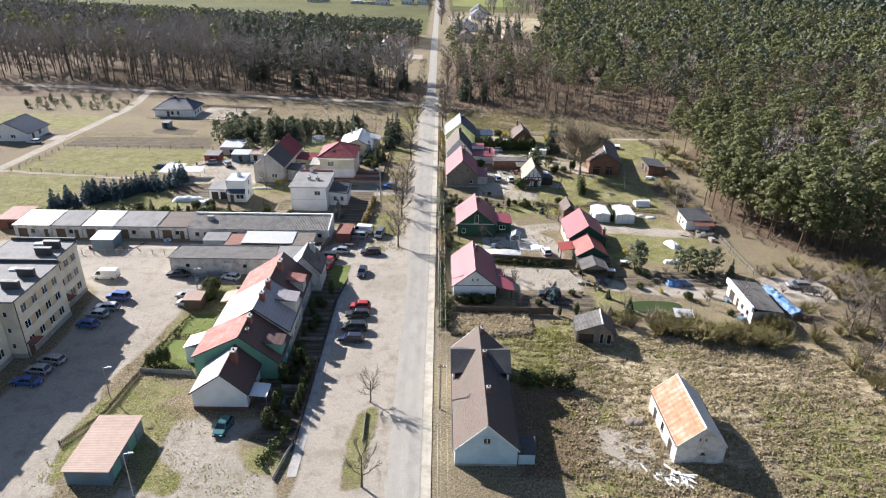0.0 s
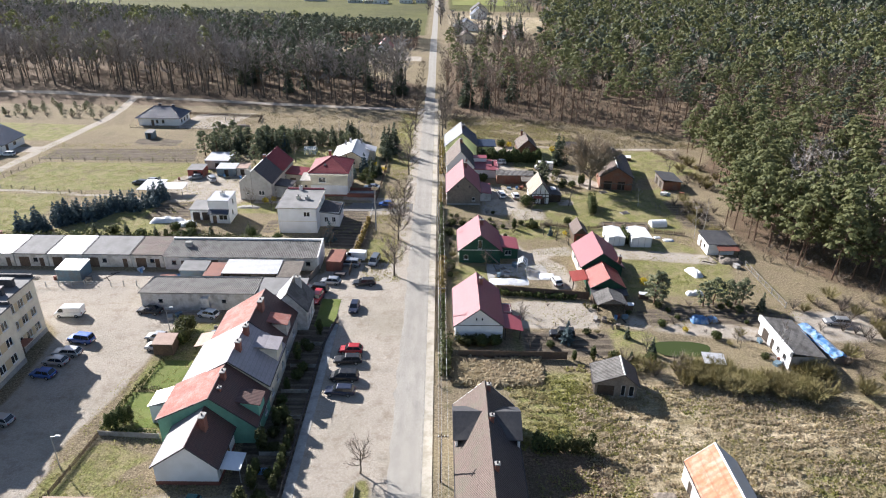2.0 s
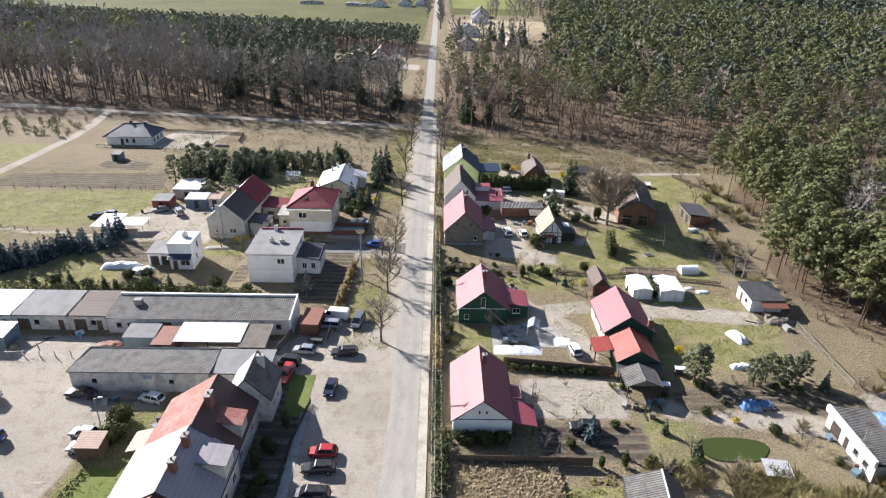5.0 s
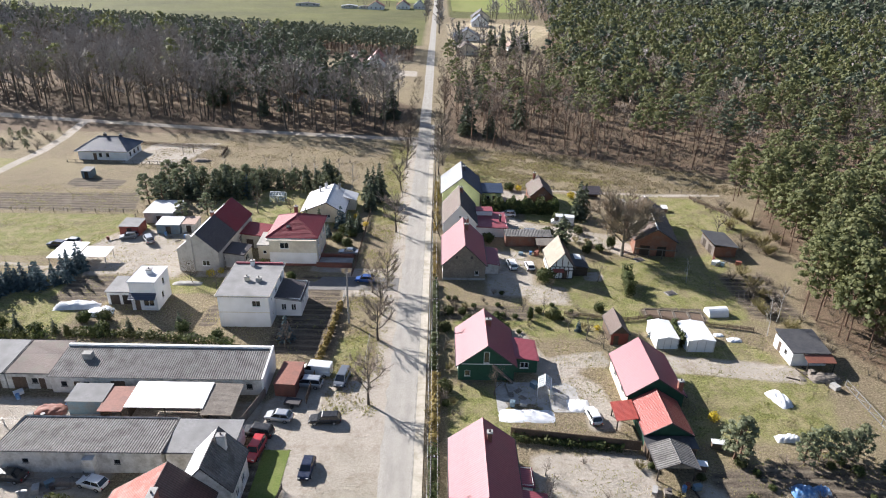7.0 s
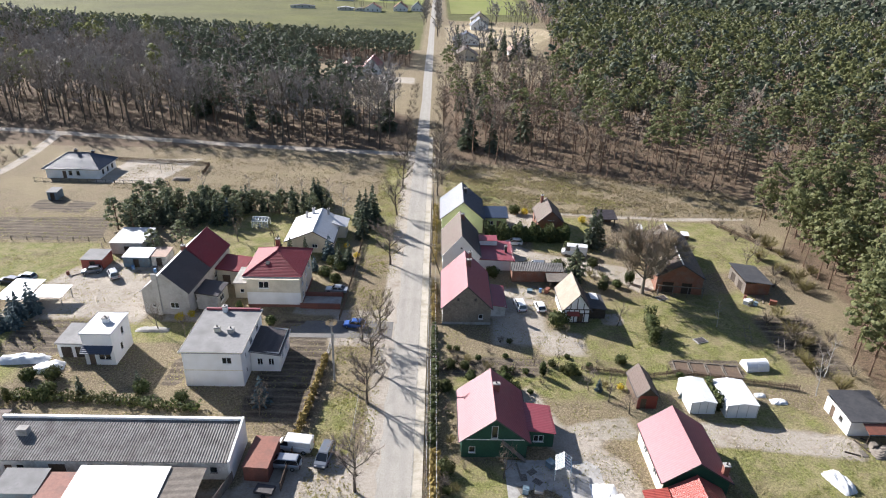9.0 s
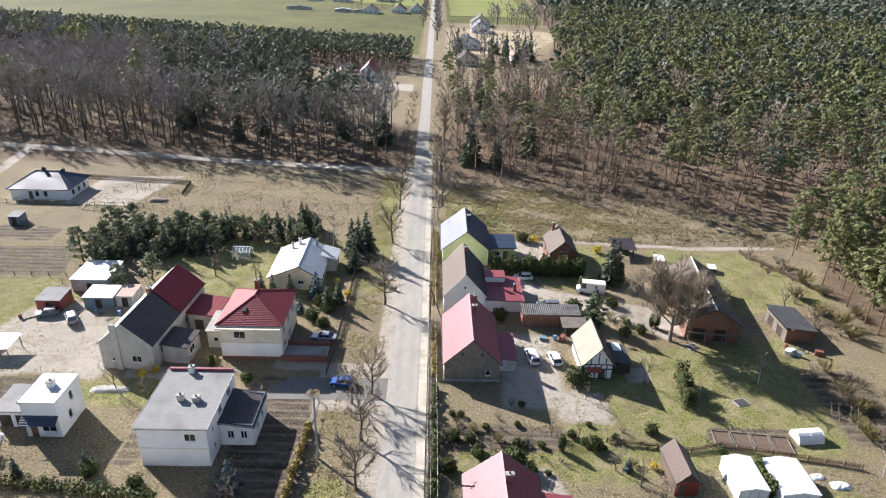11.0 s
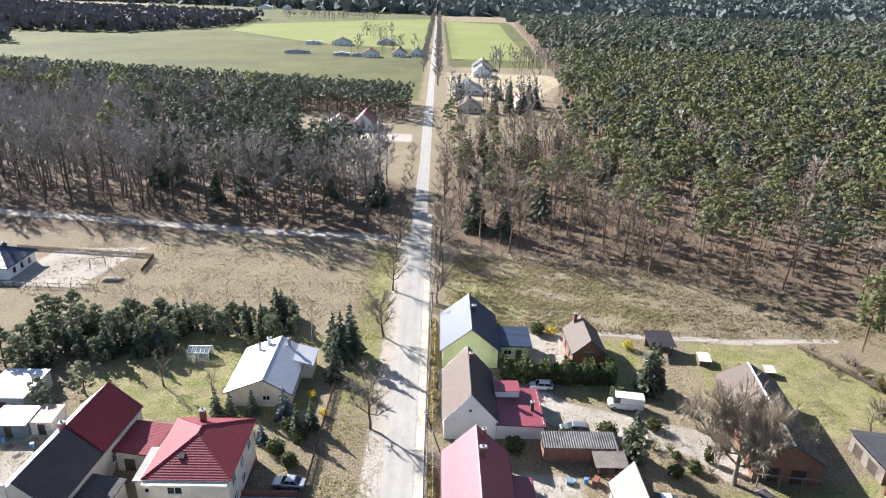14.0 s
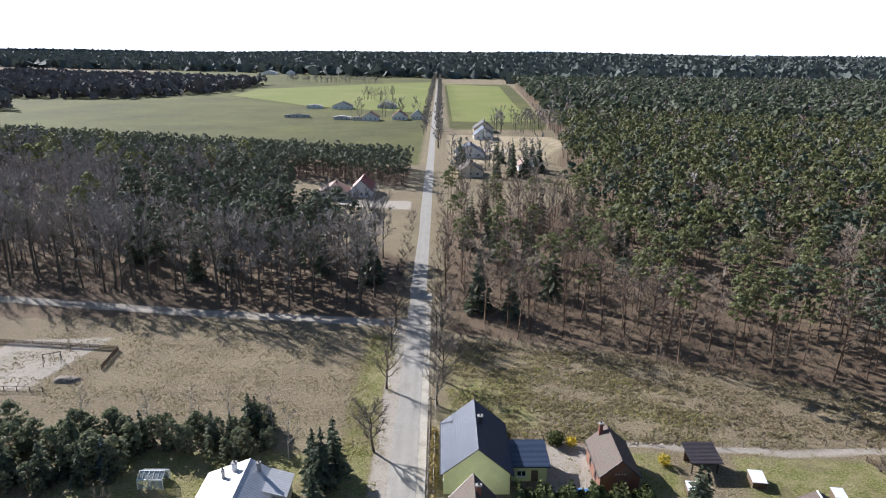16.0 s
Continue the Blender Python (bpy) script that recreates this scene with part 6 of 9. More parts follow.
ax = thing("house_wing", "low white garage wing with a grey roof", "house wing", -57.8, 162.0)
walls(ax, 5.2, 5.4, 2.6, PLASTER_W, {"s": [("d", 0.5, 0, 1.8, 2.1), ("d", 2.8, 0, 1.8, 2.1)]}, None, TIMBER)
flat_roof(ax, 5.2, 5.4, 2.7, ROOF_FELT, slope=0.3)

cx, cy, w, d = plan(-51.4, -42.8, 173.4, 194.2)
h = thing("house", "grey rendered house, roof half dark and half red", "house", cx, cy, turn=-4)
walls(h, w, d, 4.8, PLASTER_GREY, {"s": [("w", 5.0, 1.4, 1.6, 1.2), ("n", 1.6, 1.4, 0.8, 0.6)], "e": spread_windows(d, 4, 1.4)})
# both west slopes in tin: the sun's glare put in as a white material
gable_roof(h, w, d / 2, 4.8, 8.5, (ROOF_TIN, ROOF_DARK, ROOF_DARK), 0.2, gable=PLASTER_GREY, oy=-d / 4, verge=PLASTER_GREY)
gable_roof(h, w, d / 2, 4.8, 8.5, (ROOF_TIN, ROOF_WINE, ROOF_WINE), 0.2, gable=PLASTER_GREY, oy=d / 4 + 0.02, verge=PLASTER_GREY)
part("chimney_breast", Geo().box(-1.9, -0.9, -d / 2 - 0.35, -d / 2, 0, 8.4), PLASTER_GREY, h)
chimney(h, -0.4, 0.0, 7.6, 9.4, 0.7, 0.7, CHIMNEY)
ax = thing("house_wing", "grey bay with a dark mono-pitch roof", "house wing", -40.8, 177.8, turn=-4)
walls(ax, 4.0, 5.0, 3.2, PLASTER_GREY, {"e": [("w", 1.2, 1.0, 1.8, 1.3)], "s": []})
flat_roof(ax, 4.0, 5.0, 3.5, ROOF_DARK, slope=-0.5, along="x")
ax = thing("house_wing", "cream porch wing with a wine-red roof", "house wing", -39.6, 188.6, turn=-4)
walls(ax, 5.0, 6.4, 3.0, PLASTER_CREAM, {"s": [("d", 1.0, 0, 1.6, 2.1)], "e": spread_windows(6.4, 2, 1.0)})
flat_roof(ax, 5.0, 6.4, 3.4, ROOF_WINE, slope=-0.5, along="x")

cx, cy, w, d = plan(-33.8, -23.8, 176.8, 188.2)
h = thing("house", "two-storey house, cream over white, with a wine-red hipped roof", "house", cx, cy)
walls(h, w, d, 6.6, PLASTER_CREAM, {"s": [("w", 2.2, 4.0, 1.9, 1.4)], "e": [("w", 1.5, 3.9, 1.4, 1.5), ("w", 5.0, 3.9, 1.4, 1.5), ("w", 8.4, 3.9, 1.4, 1.5), ("w", 1.5, 1.0, 1.4, 1.5), ("w", 5.0, 1.0, 1.4, 1.5)]})
part("ground_floor_facing", Geo().box(-w / 2 - 0.05, w / 2 + 0.0, -d / 2 - 0.08, -d / 2 - 0.003, 0.6, 3.2), PLASTER_W, h)
part("plinth", Geo().box(-w / 2 - 0.06, w / 2 + 0.06, -d / 2 - 0.1, d / 2, -0.2, 0.6), RUST, h)
part("string_course", Geo().box(-w / 2 - 0.1, w / 2 + 0.1, -d / 2 - 0.12, -d / 2 - 0.003, 3.2, 3.32), PLASTER_CREAM, h)
part("cornice", Geo().box(-w / 2 - 0.3, w / 2 + 0.2, -d / 2 - 1.2, -d / 2, 6.2, 6.5), PLASTER_CREAM, h)
hip_roof(h, w, d, 6.8, 9.6, ROOF_WINE, 0.5, "y", 1.6)
chimney(h, -0.8, 3.4, 8.2, 10.2, 0.7, 0.7)
part("roof_window", Geo().solid([(-1.6, -d / 2 + 1.9, 7.95), (-0.9, -d / 2 + 1.9, 7.95), (-0.9, -d / 2 + 2.6, 8.3), (-1.6, -d / 2 + 2.6, 8.3)], [(-1.6, -d / 2 + 1.8, 8.15), (-0.9, -d / 2 + 1.8, 8.15), (-0.9, -d / 2 + 2.5, 8.5), (-1.6, -d / 2 + 2.5, 8.5)]), DARKTRIM, h)
ax = thing("house_wing", "low cream wing beside a two-storey house", "house wing", -35.6, 183.0)
walls(ax, 3.2, 6.0, 3.2, PLASTER_CREAM, {"s": [("n", 1.0, 1.2, 0.8, 0.8)]})
flat_roof(ax, 3.2, 6.0, 3.2, CONCRETE, slope=0.2)
ax = thing("terrace", "raised terrace with dark retaining walls", "terrace", -20.6, 178.6)
for py in (-2.2, 2.2):
    part("retaining_wall", Geo().box(-3.4, 4.2, py - 0.15, py + 0.15, -0.1, 1.1), RUST, ax)
part("deck", Geo().box(-3.4, 4.0, -2.0, 2.0, -0.1, 0.3), CONCRETE, ax)

cx, cy, w, d = plan(-31.6, -21.6, 200.8, 213.8)
h = thing("house", "bungalow with a bright white sheet-metal roof", "house", cx, cy, turn=0)
walls(h, w, d, 2.9, PLASTER_CREAM, {"s": [("w", 5.6, 1.2, 1.2, 0.9)], "e": spread_windows(d, 3, 1.0)})
gable_roof(h, w, d, 2.9, 5.3, (ROOF_TIN, ROOF_TIN), 0.5, gable=PLASTER_CREAM, rx=1.0)
part("rear_wing_roof", Geo().slab([(w / 2 - 1, d / 2 - 5, 3.9), (w / 2 + 2.4, d / 2 - 5, 2.9), (w / 2 + 2.4, d / 2 + 0.4, 2.9), (w / 2 - 1, d / 2 + 0.4, 3.9)], 0.1), ROOF_TIN, h)
part("rear_wing_wall", Geo().box(w / 2, w / 2 + 2.0, d / 2 - 4.6, d / 2, -0.1, 2.9), PLASTER_CREAM, h)
chimney(h, -0.8, 5.0, 4.2, 6.2, 0.6, 0.6, PLASTER_W)
chimney(h, 2.6, 5.4, 4.2, 5.9, 0.5, 0.5, STEEL)
chimney(h, -2.2, 4.0, 3.8, 5.6, 0.4, 0.4, STEEL)

cx, cy, w, d = plan(-110.0, -95.0, 247.0, 257.6)
h = thing("house", "new white bungalow with a navy glazed-tile hip roof", "house", cx, cy)
walls(h, w, d, 2.9, PLASTER_W, {"s": [("d", 4.6, 0, 1.1, 2.2), ("n", 6.4, 1.0, 0.9, 1.3), ("n", 8.6, 1.0, 0.9, 1.3)], "e": spread_windows(d, 3, 0.8)}, DARKTRIM)
hip_roof(h, w, d, 3.0, 6.2, ROOF_NAVY, 0.7, "x", 6.0)
chimney(h, -1.0, 0.6, 5.4, 7.0, 0.8, 0.6, DARKTRIM)
chimney(h, 3.4, 1.6, 4.8, 6.4, 0.8, 0.6, DARKTRIM)

cx, cy, w, d = plan(-152.0, -138.0, 210.8, 222.8)
h = thing("house", "white bungalow with a slate-blue gable roof", "house", cx, cy)
walls(h, w, d, 2.9, PLASTER_W, {"s": [("w", 3.0, 1.0, 1.6, 1.3), ("w", 8.0, 1.0, 1.6, 1.3)], "e": [("d", 2.0, 0, 1.4, 2.2), ("w", 6.0, 0.9, 1.6, 1.4)]})
gable_roof(h, w, d, 2.9, 6.3, (ROOF_NAVY, ROOF_NAVY), 0.6, gable=PLASTER_W)

for x0, x1, y0, y1, z, mat, wall, lab in ((-69.6, -62.6, 198.4, 206.0, 2.7, ROOF_TIN, PLASTER_GREY, "shed with a bright white sheet roof"), (-72.2, -67.8, 190.8, 195.2, 2.3, ROOF_FELT, ROOF_RED, "red board shed with a pale felt roof"), (-64.2, -58.8, 192.2, 196.4, 2.3, ROOF_TIN, BLUEGREY, "blue-grey steel shed with a white roof"), (-58.6, -55.4, 193.0, 197.0, 2.2, ROOF_PEACH, PLASTER_OLD, "small shed with a faded brown roof"), (-79.6, -74.2, 174.0, 181.2, 2.3, ROOF_TIN, None, "open carport with a white sheet roof"), (-73.8, -68.2, 175.4, 179.4, 2.1, ROOF_TIN, None, "low shelter with a white sheet roof"), (-100.6, -98.0, 230.0, 233.0, 2.1, ROOF_FELT, BLUEGREY, "grey steel site box on bare soil"), (-103.4, -97.6, 137.6, 145.0, 2.6, RUST, RUST, "maroon steel garage on rough grass")):
    cx, cy, w, d = plan(x0, x1, y0, y1)
    h = thing("shed" if wall else "carport", lab, "shed" if wall else "carport", cx, cy)
    if wall:
        walls(h, w, d, z, wall, {"s": [("d", w / 2 - 0.6, 0, 1.2, 1.9)]}, None, TIMBER)
    else:
        for px, py in ((-1, -1), (1, -1), (1, 1), (-1, 1)):
            part("post", Geo().box(px * (w / 2 - 0.2) - 0.06, px * (w / 2 - 0.2) + 0.06, py * (d / 2 - 0.2) - 0.06, py * (d / 2 - 0.2) + 0.06, -0.1, z), STEEL, h)
    flat_roof(h, w, d, z, mat, slope=0.3, thick=0.08, over=0.15)

# farther on
for x0, x1, y0, y1, e, r, wallm, roofm, lab in ((-38.0, -28.5, 418, 434, 3.4, 8.0, PLASTER_W, ROOF_RED, "white house with a red gable roof at the forest edge"), (-52, -39, 414, 426, 3.0, 6.2, PLASTER_CREAM, ROOF_PEACH, "long low house with a pink-grey roof"), (12, 25, 470, 484, 3.0, 7.0, PLASTER_CREAM, ROOF_BROWN, "house with a brown roof behind bare trees"), (12, 30, 535, 550, 3.0, 8.0, PLASTER_W, ROOF_NAVY, "grey-roofed white house beside the road"), (28, 42, 622, 640, 3.2, 9.0, PLASTER_W, ROOF_NAVY, "white house with a dark steep roof"), (30, 46, 668, 684, 3.2, 9.0, PLASTER_CREAM, ROOF_DARK, "house with a dark roof at the field"), (46, 58, 488, 502, 3.4, 7.6, PLASTER_W, ROOF_PEACH, "white house with a pale red roof at the wood"), (-72, -56, 755, 767, 3.4, 8.0, PLASTER_W, ROOF_OLDRED, "white farmhouse with a rusty red roof"), (-44, -30, 765, 780, 3.4, 8.5, PLASTER_W, ROOF_OLDRED, "white farm building with a faded red roof"), (-26, -14, 770, 782, 3.4, 8.5, PLASTER_W, ROOF_NAVY, "white gabled farm building"), (-120, -98, 880, 895, 3.4, 8.0, PLASTER_W, ROOF_DARK, "far dark-roofed farm building by fields"), (-70, -48, 890, 905, 3.4, 8.0, PLASTER_OLD, ROOF_LAVENDER, "far pale barn beside the fields"), (-100, -84, 762, 768, 2.4, 3.6, PLASTER_OLD, ROOF_TIN, "low pale farm shed beside fields"), (-82, -70, 758, 763, 2.2, 3.2, PLASTER_OLD, ROOF_FELT, "low grey farm shed beside fields"), (-150, -126, 776, 783, 2.4, 3.6, PLASTER_OLD, ROOF_BLACK, "long dark farm shed beside fields"), (-150, -132, 884, 890, 3.0, 4.4, PLASTER_W, ROOF_TIN, "long white farm shed beside fields"), (-470, -430, 1900, 1925, 5, 11, PLASTER_W, ROOF_TIN, "far white barn beyond the fields"), (-400, -380, 1880, 1900, 6, 12, PLASTER_W, ROOF_TIN, "far white house beyond the fields")):
    cx, cy, w, d = plan(x0, x1, y0, y1)
    h = thing("house", lab, "house", cx, cy, float(rise(np.array(cx), np.array(cy))))
    walls(h, w, d, e, wallm, {"s": spread_windows(w, 3, 1.0, 1.3, 1.4), "e": spread_windows(d, 3, 1.0, 1.3, 1.4), "w": spread_windows(d, 3, 1.0, 1.3, 1.4)})
    gable_roof(h, w, d, e, r, (roofm, roofm), 0.5, gable=wallm)
    chimney(h, 1.0, 1.5, r - 1, r + 0.9)


# ---- trees ----
def tree_pair(name, wood, leaf, wood_mat, leaf_mat):
    return tri_mesh(name + "_trunk", [(*wood, wood_mat)]), tri_mesh(name + "_crown", [(*leaf, leaf_mat)])


def plant(name, label, category, meshes, x, y, turn=0.0, scale=1.0, group="", crown="crown", stem="trunk", tall=1.0):
    ob = thing(name, label, category, x, y, 0.0, turn, group)
    ob.scale = (scale, scale, scale * tall)
    part(stem, meshes[0], None, ob)
    part(crown, meshes[1], None, ob)
    return ob


RNG = np.random.default_rng(11)
STREET = [tree_pair("street_tree", *bare_tree(s, 7.2, 3.5, 12, 8, 18, 0.24, 0.3, 0.02, rising=0.7), BARK, TWIG) for s in (1, 2, 3)]
BROWNS = [tree_pair("wood_tree", *bare_tree(25 + s, 17.0, 4.0, 9, 6, 10, 0.2, 0.42, 0.045), BARK_PINE, TWIG) for s in range(3)]
TALL = [tree_pair("pine", *pine_tree(45 + s, 18.5 + s, 0.36, 3.0, 26, 20, 0.5), BARK_PINE, NEEDLE) for s in range(3)]
WOODS = [tree_pair("wood_tree", *bare_tree(20 + s, 18.0, 5.0, 10, 7, 14, 0.26, 0.35, 0.05), BARK, TWIG_HAZED) for s in range(4)]
PINES = [tree_pair("pine", *pine_tree(40 + s, 17.0 + s, 0.60 + 0.06 * s, 3.6, 46, 15, 0.64), BARK_PINE, NEEDLE) for s in range(4)]
SPRUCES = [tree_pair("spruce", *spruce_tree(60 + s, 10.0, 2.3, 16, 10, 0.8), BARK, NEEDLE_DARK) for s in range(3)]
BLUES = [tree_pair("blue_spruce", *spruce_tree(70 + s, 6.0, 1.9, 13, 11, 0.55), BARK, NEEDLE_BLUE) for s in range(2)]
YOUNG = [tree_pair("young_pine", *pine_tree(80 + s, 6.8, 0.88, 1.9, 36, 15, 0.43), BARK_PINE, NEEDLE_YOUNG) for s in range(3)]
COLUMN = [tree_pair("column_thuja", limbs([[0, 0, -0.1, 0, 0, 2.2, 0.08, 0.03]]), leaf_ball(90 + s, 0.62, 0.62, 1.5, 700, 0.19), BARK, HEDGE) for s in range(2)]
SHRUB = [tree_pair("evergreen_shrub", limbs([[0, 0, -0.1, 0, 0, 0.8, 0.06, 0.03]]), leaf_ball(100 + s, 1.1, 1.1, 0.85, 800, 0.2), BARK, HEDGE) for s in range(3)]
YELLOW = [tree_pair("forsythia", limbs([[0, 0, -0.1, 0, 0, 0.6, 0.05, 0.02]]), leaf_ball(110, 0.9, 0.9, 0.75, 220, 0.2), BARK, FORSYTHIA)]
THICKET = [tree_pair("bare_shrub", *twig_ball(120 + s, 1.6, 2.4, 12, 260, 0.018), BARK, TWIG) for s in range(3)]
OCHRE = [tree_pair("ochre_shrub", *twig_ball(130 + s, 2.0, 2.4, 14, 760, 0.035), BARK, TWIG_OCHRE) for s in range(3)]
BIGTREE = tree_pair("old_tree", *bare_tree(150, 10.0, 7.2, 20, 18, 40, 0.42, 0.25, 0.048, rising=0.6), BARK_OAK, TWIG_OAK)
BIRCH = [tree_pair("birch", *bare_tree(160 + s, 8.5, 1.9, 9, 5, 10, 0.1, 0.25, 0.018), BARK_PALE, TWIG) for s in range(2)]
FRUIT = [tree_pair("fruit_tree", *bare_tree(170 + s, 3.6, 2.1, 8, 6, 9, 0.13, 0.35, 0.016), BARK, TWIG) for s in range(2)]

for k, (x, y, s) in enumerate(((-8.6, 58.5, 0.8), (-9.2, 75.4, 0.62), (-8.3, 131.0, 1.0), (-8.4, 148.4, 1.0), (-8.6, 157.5, 1.0), (-8.3, 168.0, 0.95), (-11.0, 165.5, 0.8), (-8.2, 195.5, 1.15), (-8.4, 224, 1.1), (-8.0, 245, 1.05), (-8.4, 262, 1.1), (2.4, 262, 1.3), (3.2, 248, 1.2), (2.0, 239, 1.0), (-8.2, 275, 1.2), (3.0, 275, 1.3))):
    plant("street_tree", "leafless roadside tree with upswept pruned boughs", "tree", STREET[k % 3], x, y, k * 77, s, "roadside trees")
plant("tree", "large old leafless oak with a broad twiggy crown", "tree", BIGTREE, 43.6, 184.4, 20, 1.0)
for k, (x, y, s) in enumerate(((30.5, 189.3, 0.85), (37.7, 206, 1.05), (39.4, 207.5, 0.9), (-15.4, 215.5, 1.0), (-13.9, 217.5, 1.05), (-17.0, 217.0, 0.9), (-15.7, 209.2, 0.8), (-30.0, 197.0, 0.55), (-27.0, 198.5, 0.5), (-32.5, 198.0, 0.55), (-19.0, 193.5, 0.6), (-17.2, 195.5, 0.55), (37.5, 103.5, 0.35), (63.0, 118.5, 0.4), (33.0, 100.5, 0.28), (34.5, 108.2, 0.28))):
    plant("spruce", "dark green spruce in a garden", "conifer", SPRUCES[k % 3], x, y, k * 50, s)
for k, (x, y, s) in enumerate(((-49.8, 218.3, 1.05), (-21.7, 197.4, 1.0), (-24.4, 148.2, 0.85), (23.5, 106.8, 0.75), (-24.0, 192.0, 0.6), (27.6, 152.5, 0.4), (40.3, 151, 0.3))):
    plant("blue_spruce", "silvery blue spruce in a garden", "conifer", BLUES[k % 2], x, y, k * 40, s)
# the pine thicket behind the gardens, the dark row and single pines
for k in range(138):
    t = RNG.uniform(0, 1)
    x, y = -74 + 48 * t + RNG.normal(0, 1.2), 210 + 13 * t + RNG.uniform(-2, 15) * (1.1 - 0.5 * t)
    if -46.5 < x < -35 and y < 223:
        continue
    if k % 4 == 0:
        plant("spruce", "slim dark spruce in a dense thicket", "conifer", SPRUCES[k % 3], x, y, k * 61, RNG.uniform(0.35, 0.8), "conifer thicket behind the gardens")
        continue
    plant("young_pine", "bushy young pine in a dense thicket", "conifer", YOUNG[k % 3], x, y, k * 61, RNG.uniform(0.45, 1.1) * (1.1 - 0.4 * t), "pine thicket behind the gardens")
for k in range(44):
    t = (k % 22) / 21
    plant("spruce", "dense dark conifer in a windbreak row", "conifer", BLUES[k % 2], -97 + 25 * t + RNG.normal(0, 0.8), 149.5 + 21 * t + 2.4 * (k > 21) + RNG.normal(0, 0.9), k * 47, RNG.uniform(0.6, 1.05), "conifer windbreak")
for k, (x, y, s) in enumerate(((43.0, 120.6, 1.0), (44.4, 121.6, 0.9), (52.4, 120.0, 0.75), (54.6, 120.6, 0.85), (57.0, 120.2, 0.8), (59.0, 120.8, 0.7), (60.6, 121.4, 0.75), (30.8, 189.0, 1.0), (-60.8, 200.0, 0.8), (-56.0, 203.6, 0.9))):
    plant("young_pine", "bushy young pine in a garden", "conifer", YOUNG[k % 3], x, y, k * 71, s)
for k, (x, y, s) in enumerate(((-43.4, 85.0, 1.0), (-44.2, 84.4, 1.1), (-45.0, 83.9, 1.0), (-45.8, 83.5, 0.9), (41.6, 189.0, 1.0), (42.4, 188.6, 1.1), (19.2, 156.0, 1.0), (27.0, 101.6, 0.9), (23.8, 101.4, 0.7), (-22.6, 72.5, 1.2), (-23.0, 79.5, 1.4), (-22.0, 84, 1.2), (5.2, 195.0, 1.3), (-62.0, 147.6, 0.9), (-58.0, 148.0, 0.8), (-34.6, 173.8, 1.0))):
    plant("thuja", "clipped dark column thuja", "shrub", COLUMN[k % 2], x, y, k * 33, s)
for k, (x, y, s) in enumerate(((12.4, 153.2, 1.6), (10.6, 152.0, 1.4), (14.0, 151.6, 1.2), (24.3, 171.5, 1.8), (23.9, 156.6, 1.2), (33.0, 160.0, 1.0), (12.8, 226.8, 1.5), (22.0, 226.5, 1.4), (6.0, 105.8, 1.1), (8.4, 105.6, 1.2), (10.8, 105.9, 1.1), (21.6, 193.6, 1.2), (28.2, 194.4, 1.5), (13.6, 190.8, 1.4), (36.0, 186.2, 1.1), (39.0, 187.0, 1.0), (-36.5, 169.5, 1.4), (-33.6, 168.6, 1.2), (-28.2, 170.6, 1.0), (-43.8, 109.0, 1.8), (-43.4, 105.8, 1.6), (-20.6, 195.0, 1.3), (-18.4, 192.6, 1.2), (-21.4, 189.8, 1.3), (-18.8, 187.0, 1.2), (32.4, 204.0, 1.5), (36.0, 196.5, 1.2), (42.0, 112.5, 0.8), (50.5, 108.5, 0.9), (3.2, 134.5, 1.2), (3.4, 152.0, 1.1), (20.4, 105.4, 0.7), (4.2, 158, 1.0), (30.6, 101.6, 1.0), (36.8, 101.6, 0.9))):
    plant("evergreen_shrub", "rounded evergreen garden shrub", "shrub", SHRUB[k % 3], x, y, k * 59, s, crown="foliage", stem="stem")
for k, (x, y, s) in enumerate(((-45.0, 171.4, 1.1), (-43.2, 172.6, 0.9), (31.2, 153.0, 0.7), (43.2, 128.6, 1.0), (24.5, 226.0, 1.2), (38.5, 220.8, 1.3), (-18.6, 203.4, 0.9), (-15.8, 198.6, 0.9), (45.8, 110.8, 0.7), (-35.2, 175.4, 0.9))):
    plant("forsythia", "forsythia bush in yellow blossom", "shrub", YELLOW[0], x, y, k * 80, s, crown="foliage", stem="stem")
for k, (x, y, s) in enumerate(((58.0, 101.5, 0.9), (54.0, 172.0, 0.7), (66.0, 157.0, 0.9), (-47.0, 228.0, 1.0), (-40.0, 230.0, 1.0), (-33.0, 228.0, 1.0), (-26.5, 229.0, 0.9), (-22.0, 222.0, 1.1), (-60.0, 232.0, 1.0), (62.0, 152.0, 1.0))):
    plant("birch", "slender pale-stemmed leafless birch", "tree", BIRCH[k % 2], x, y, k * 90, s)
for k, (x, y, s) in enumerate(((11.0, 133.6, 1.0), (28.6, 149.8, 0.9), (26.0, 152.6, 0.8), (31.0, 147.0, 0.8), (35.2, 171.6, 1.0), (-42.2, 166.0, 0.9), (-35.0, 204.0, 1.0), (-44.0, 206.0, 1.2), (15.8, 111.5, 0.8), (25.0, 167.5, 0.6), (22.2, 158.8, 0.6), (-24.0, 145.4, 1.0), (70, 196, 1.3), (-47.5, 168.0, 1.0))):
    plant("fruit_tree", "small leafless garden fruit tree", "tree", FRUIT[k % 2], x, y, k * 70, s)
for k in range(84):
    t = RNG.uniform(0, 1)
    x, y = 40 + 24 * t + RNG.normal(0, 0.8), 97.5 - 6 * t + RNG.normal(0, 1.3) + 5 * (t > 0.85)
    plant("ochre_shrub", "dense leafless ochre-twigged shrub", "shrub", OCHRE[k % 3], x, y, k * 37, RNG.uniform(0.7, 1.15), "overgrown shrub belt", "crown", "stem")
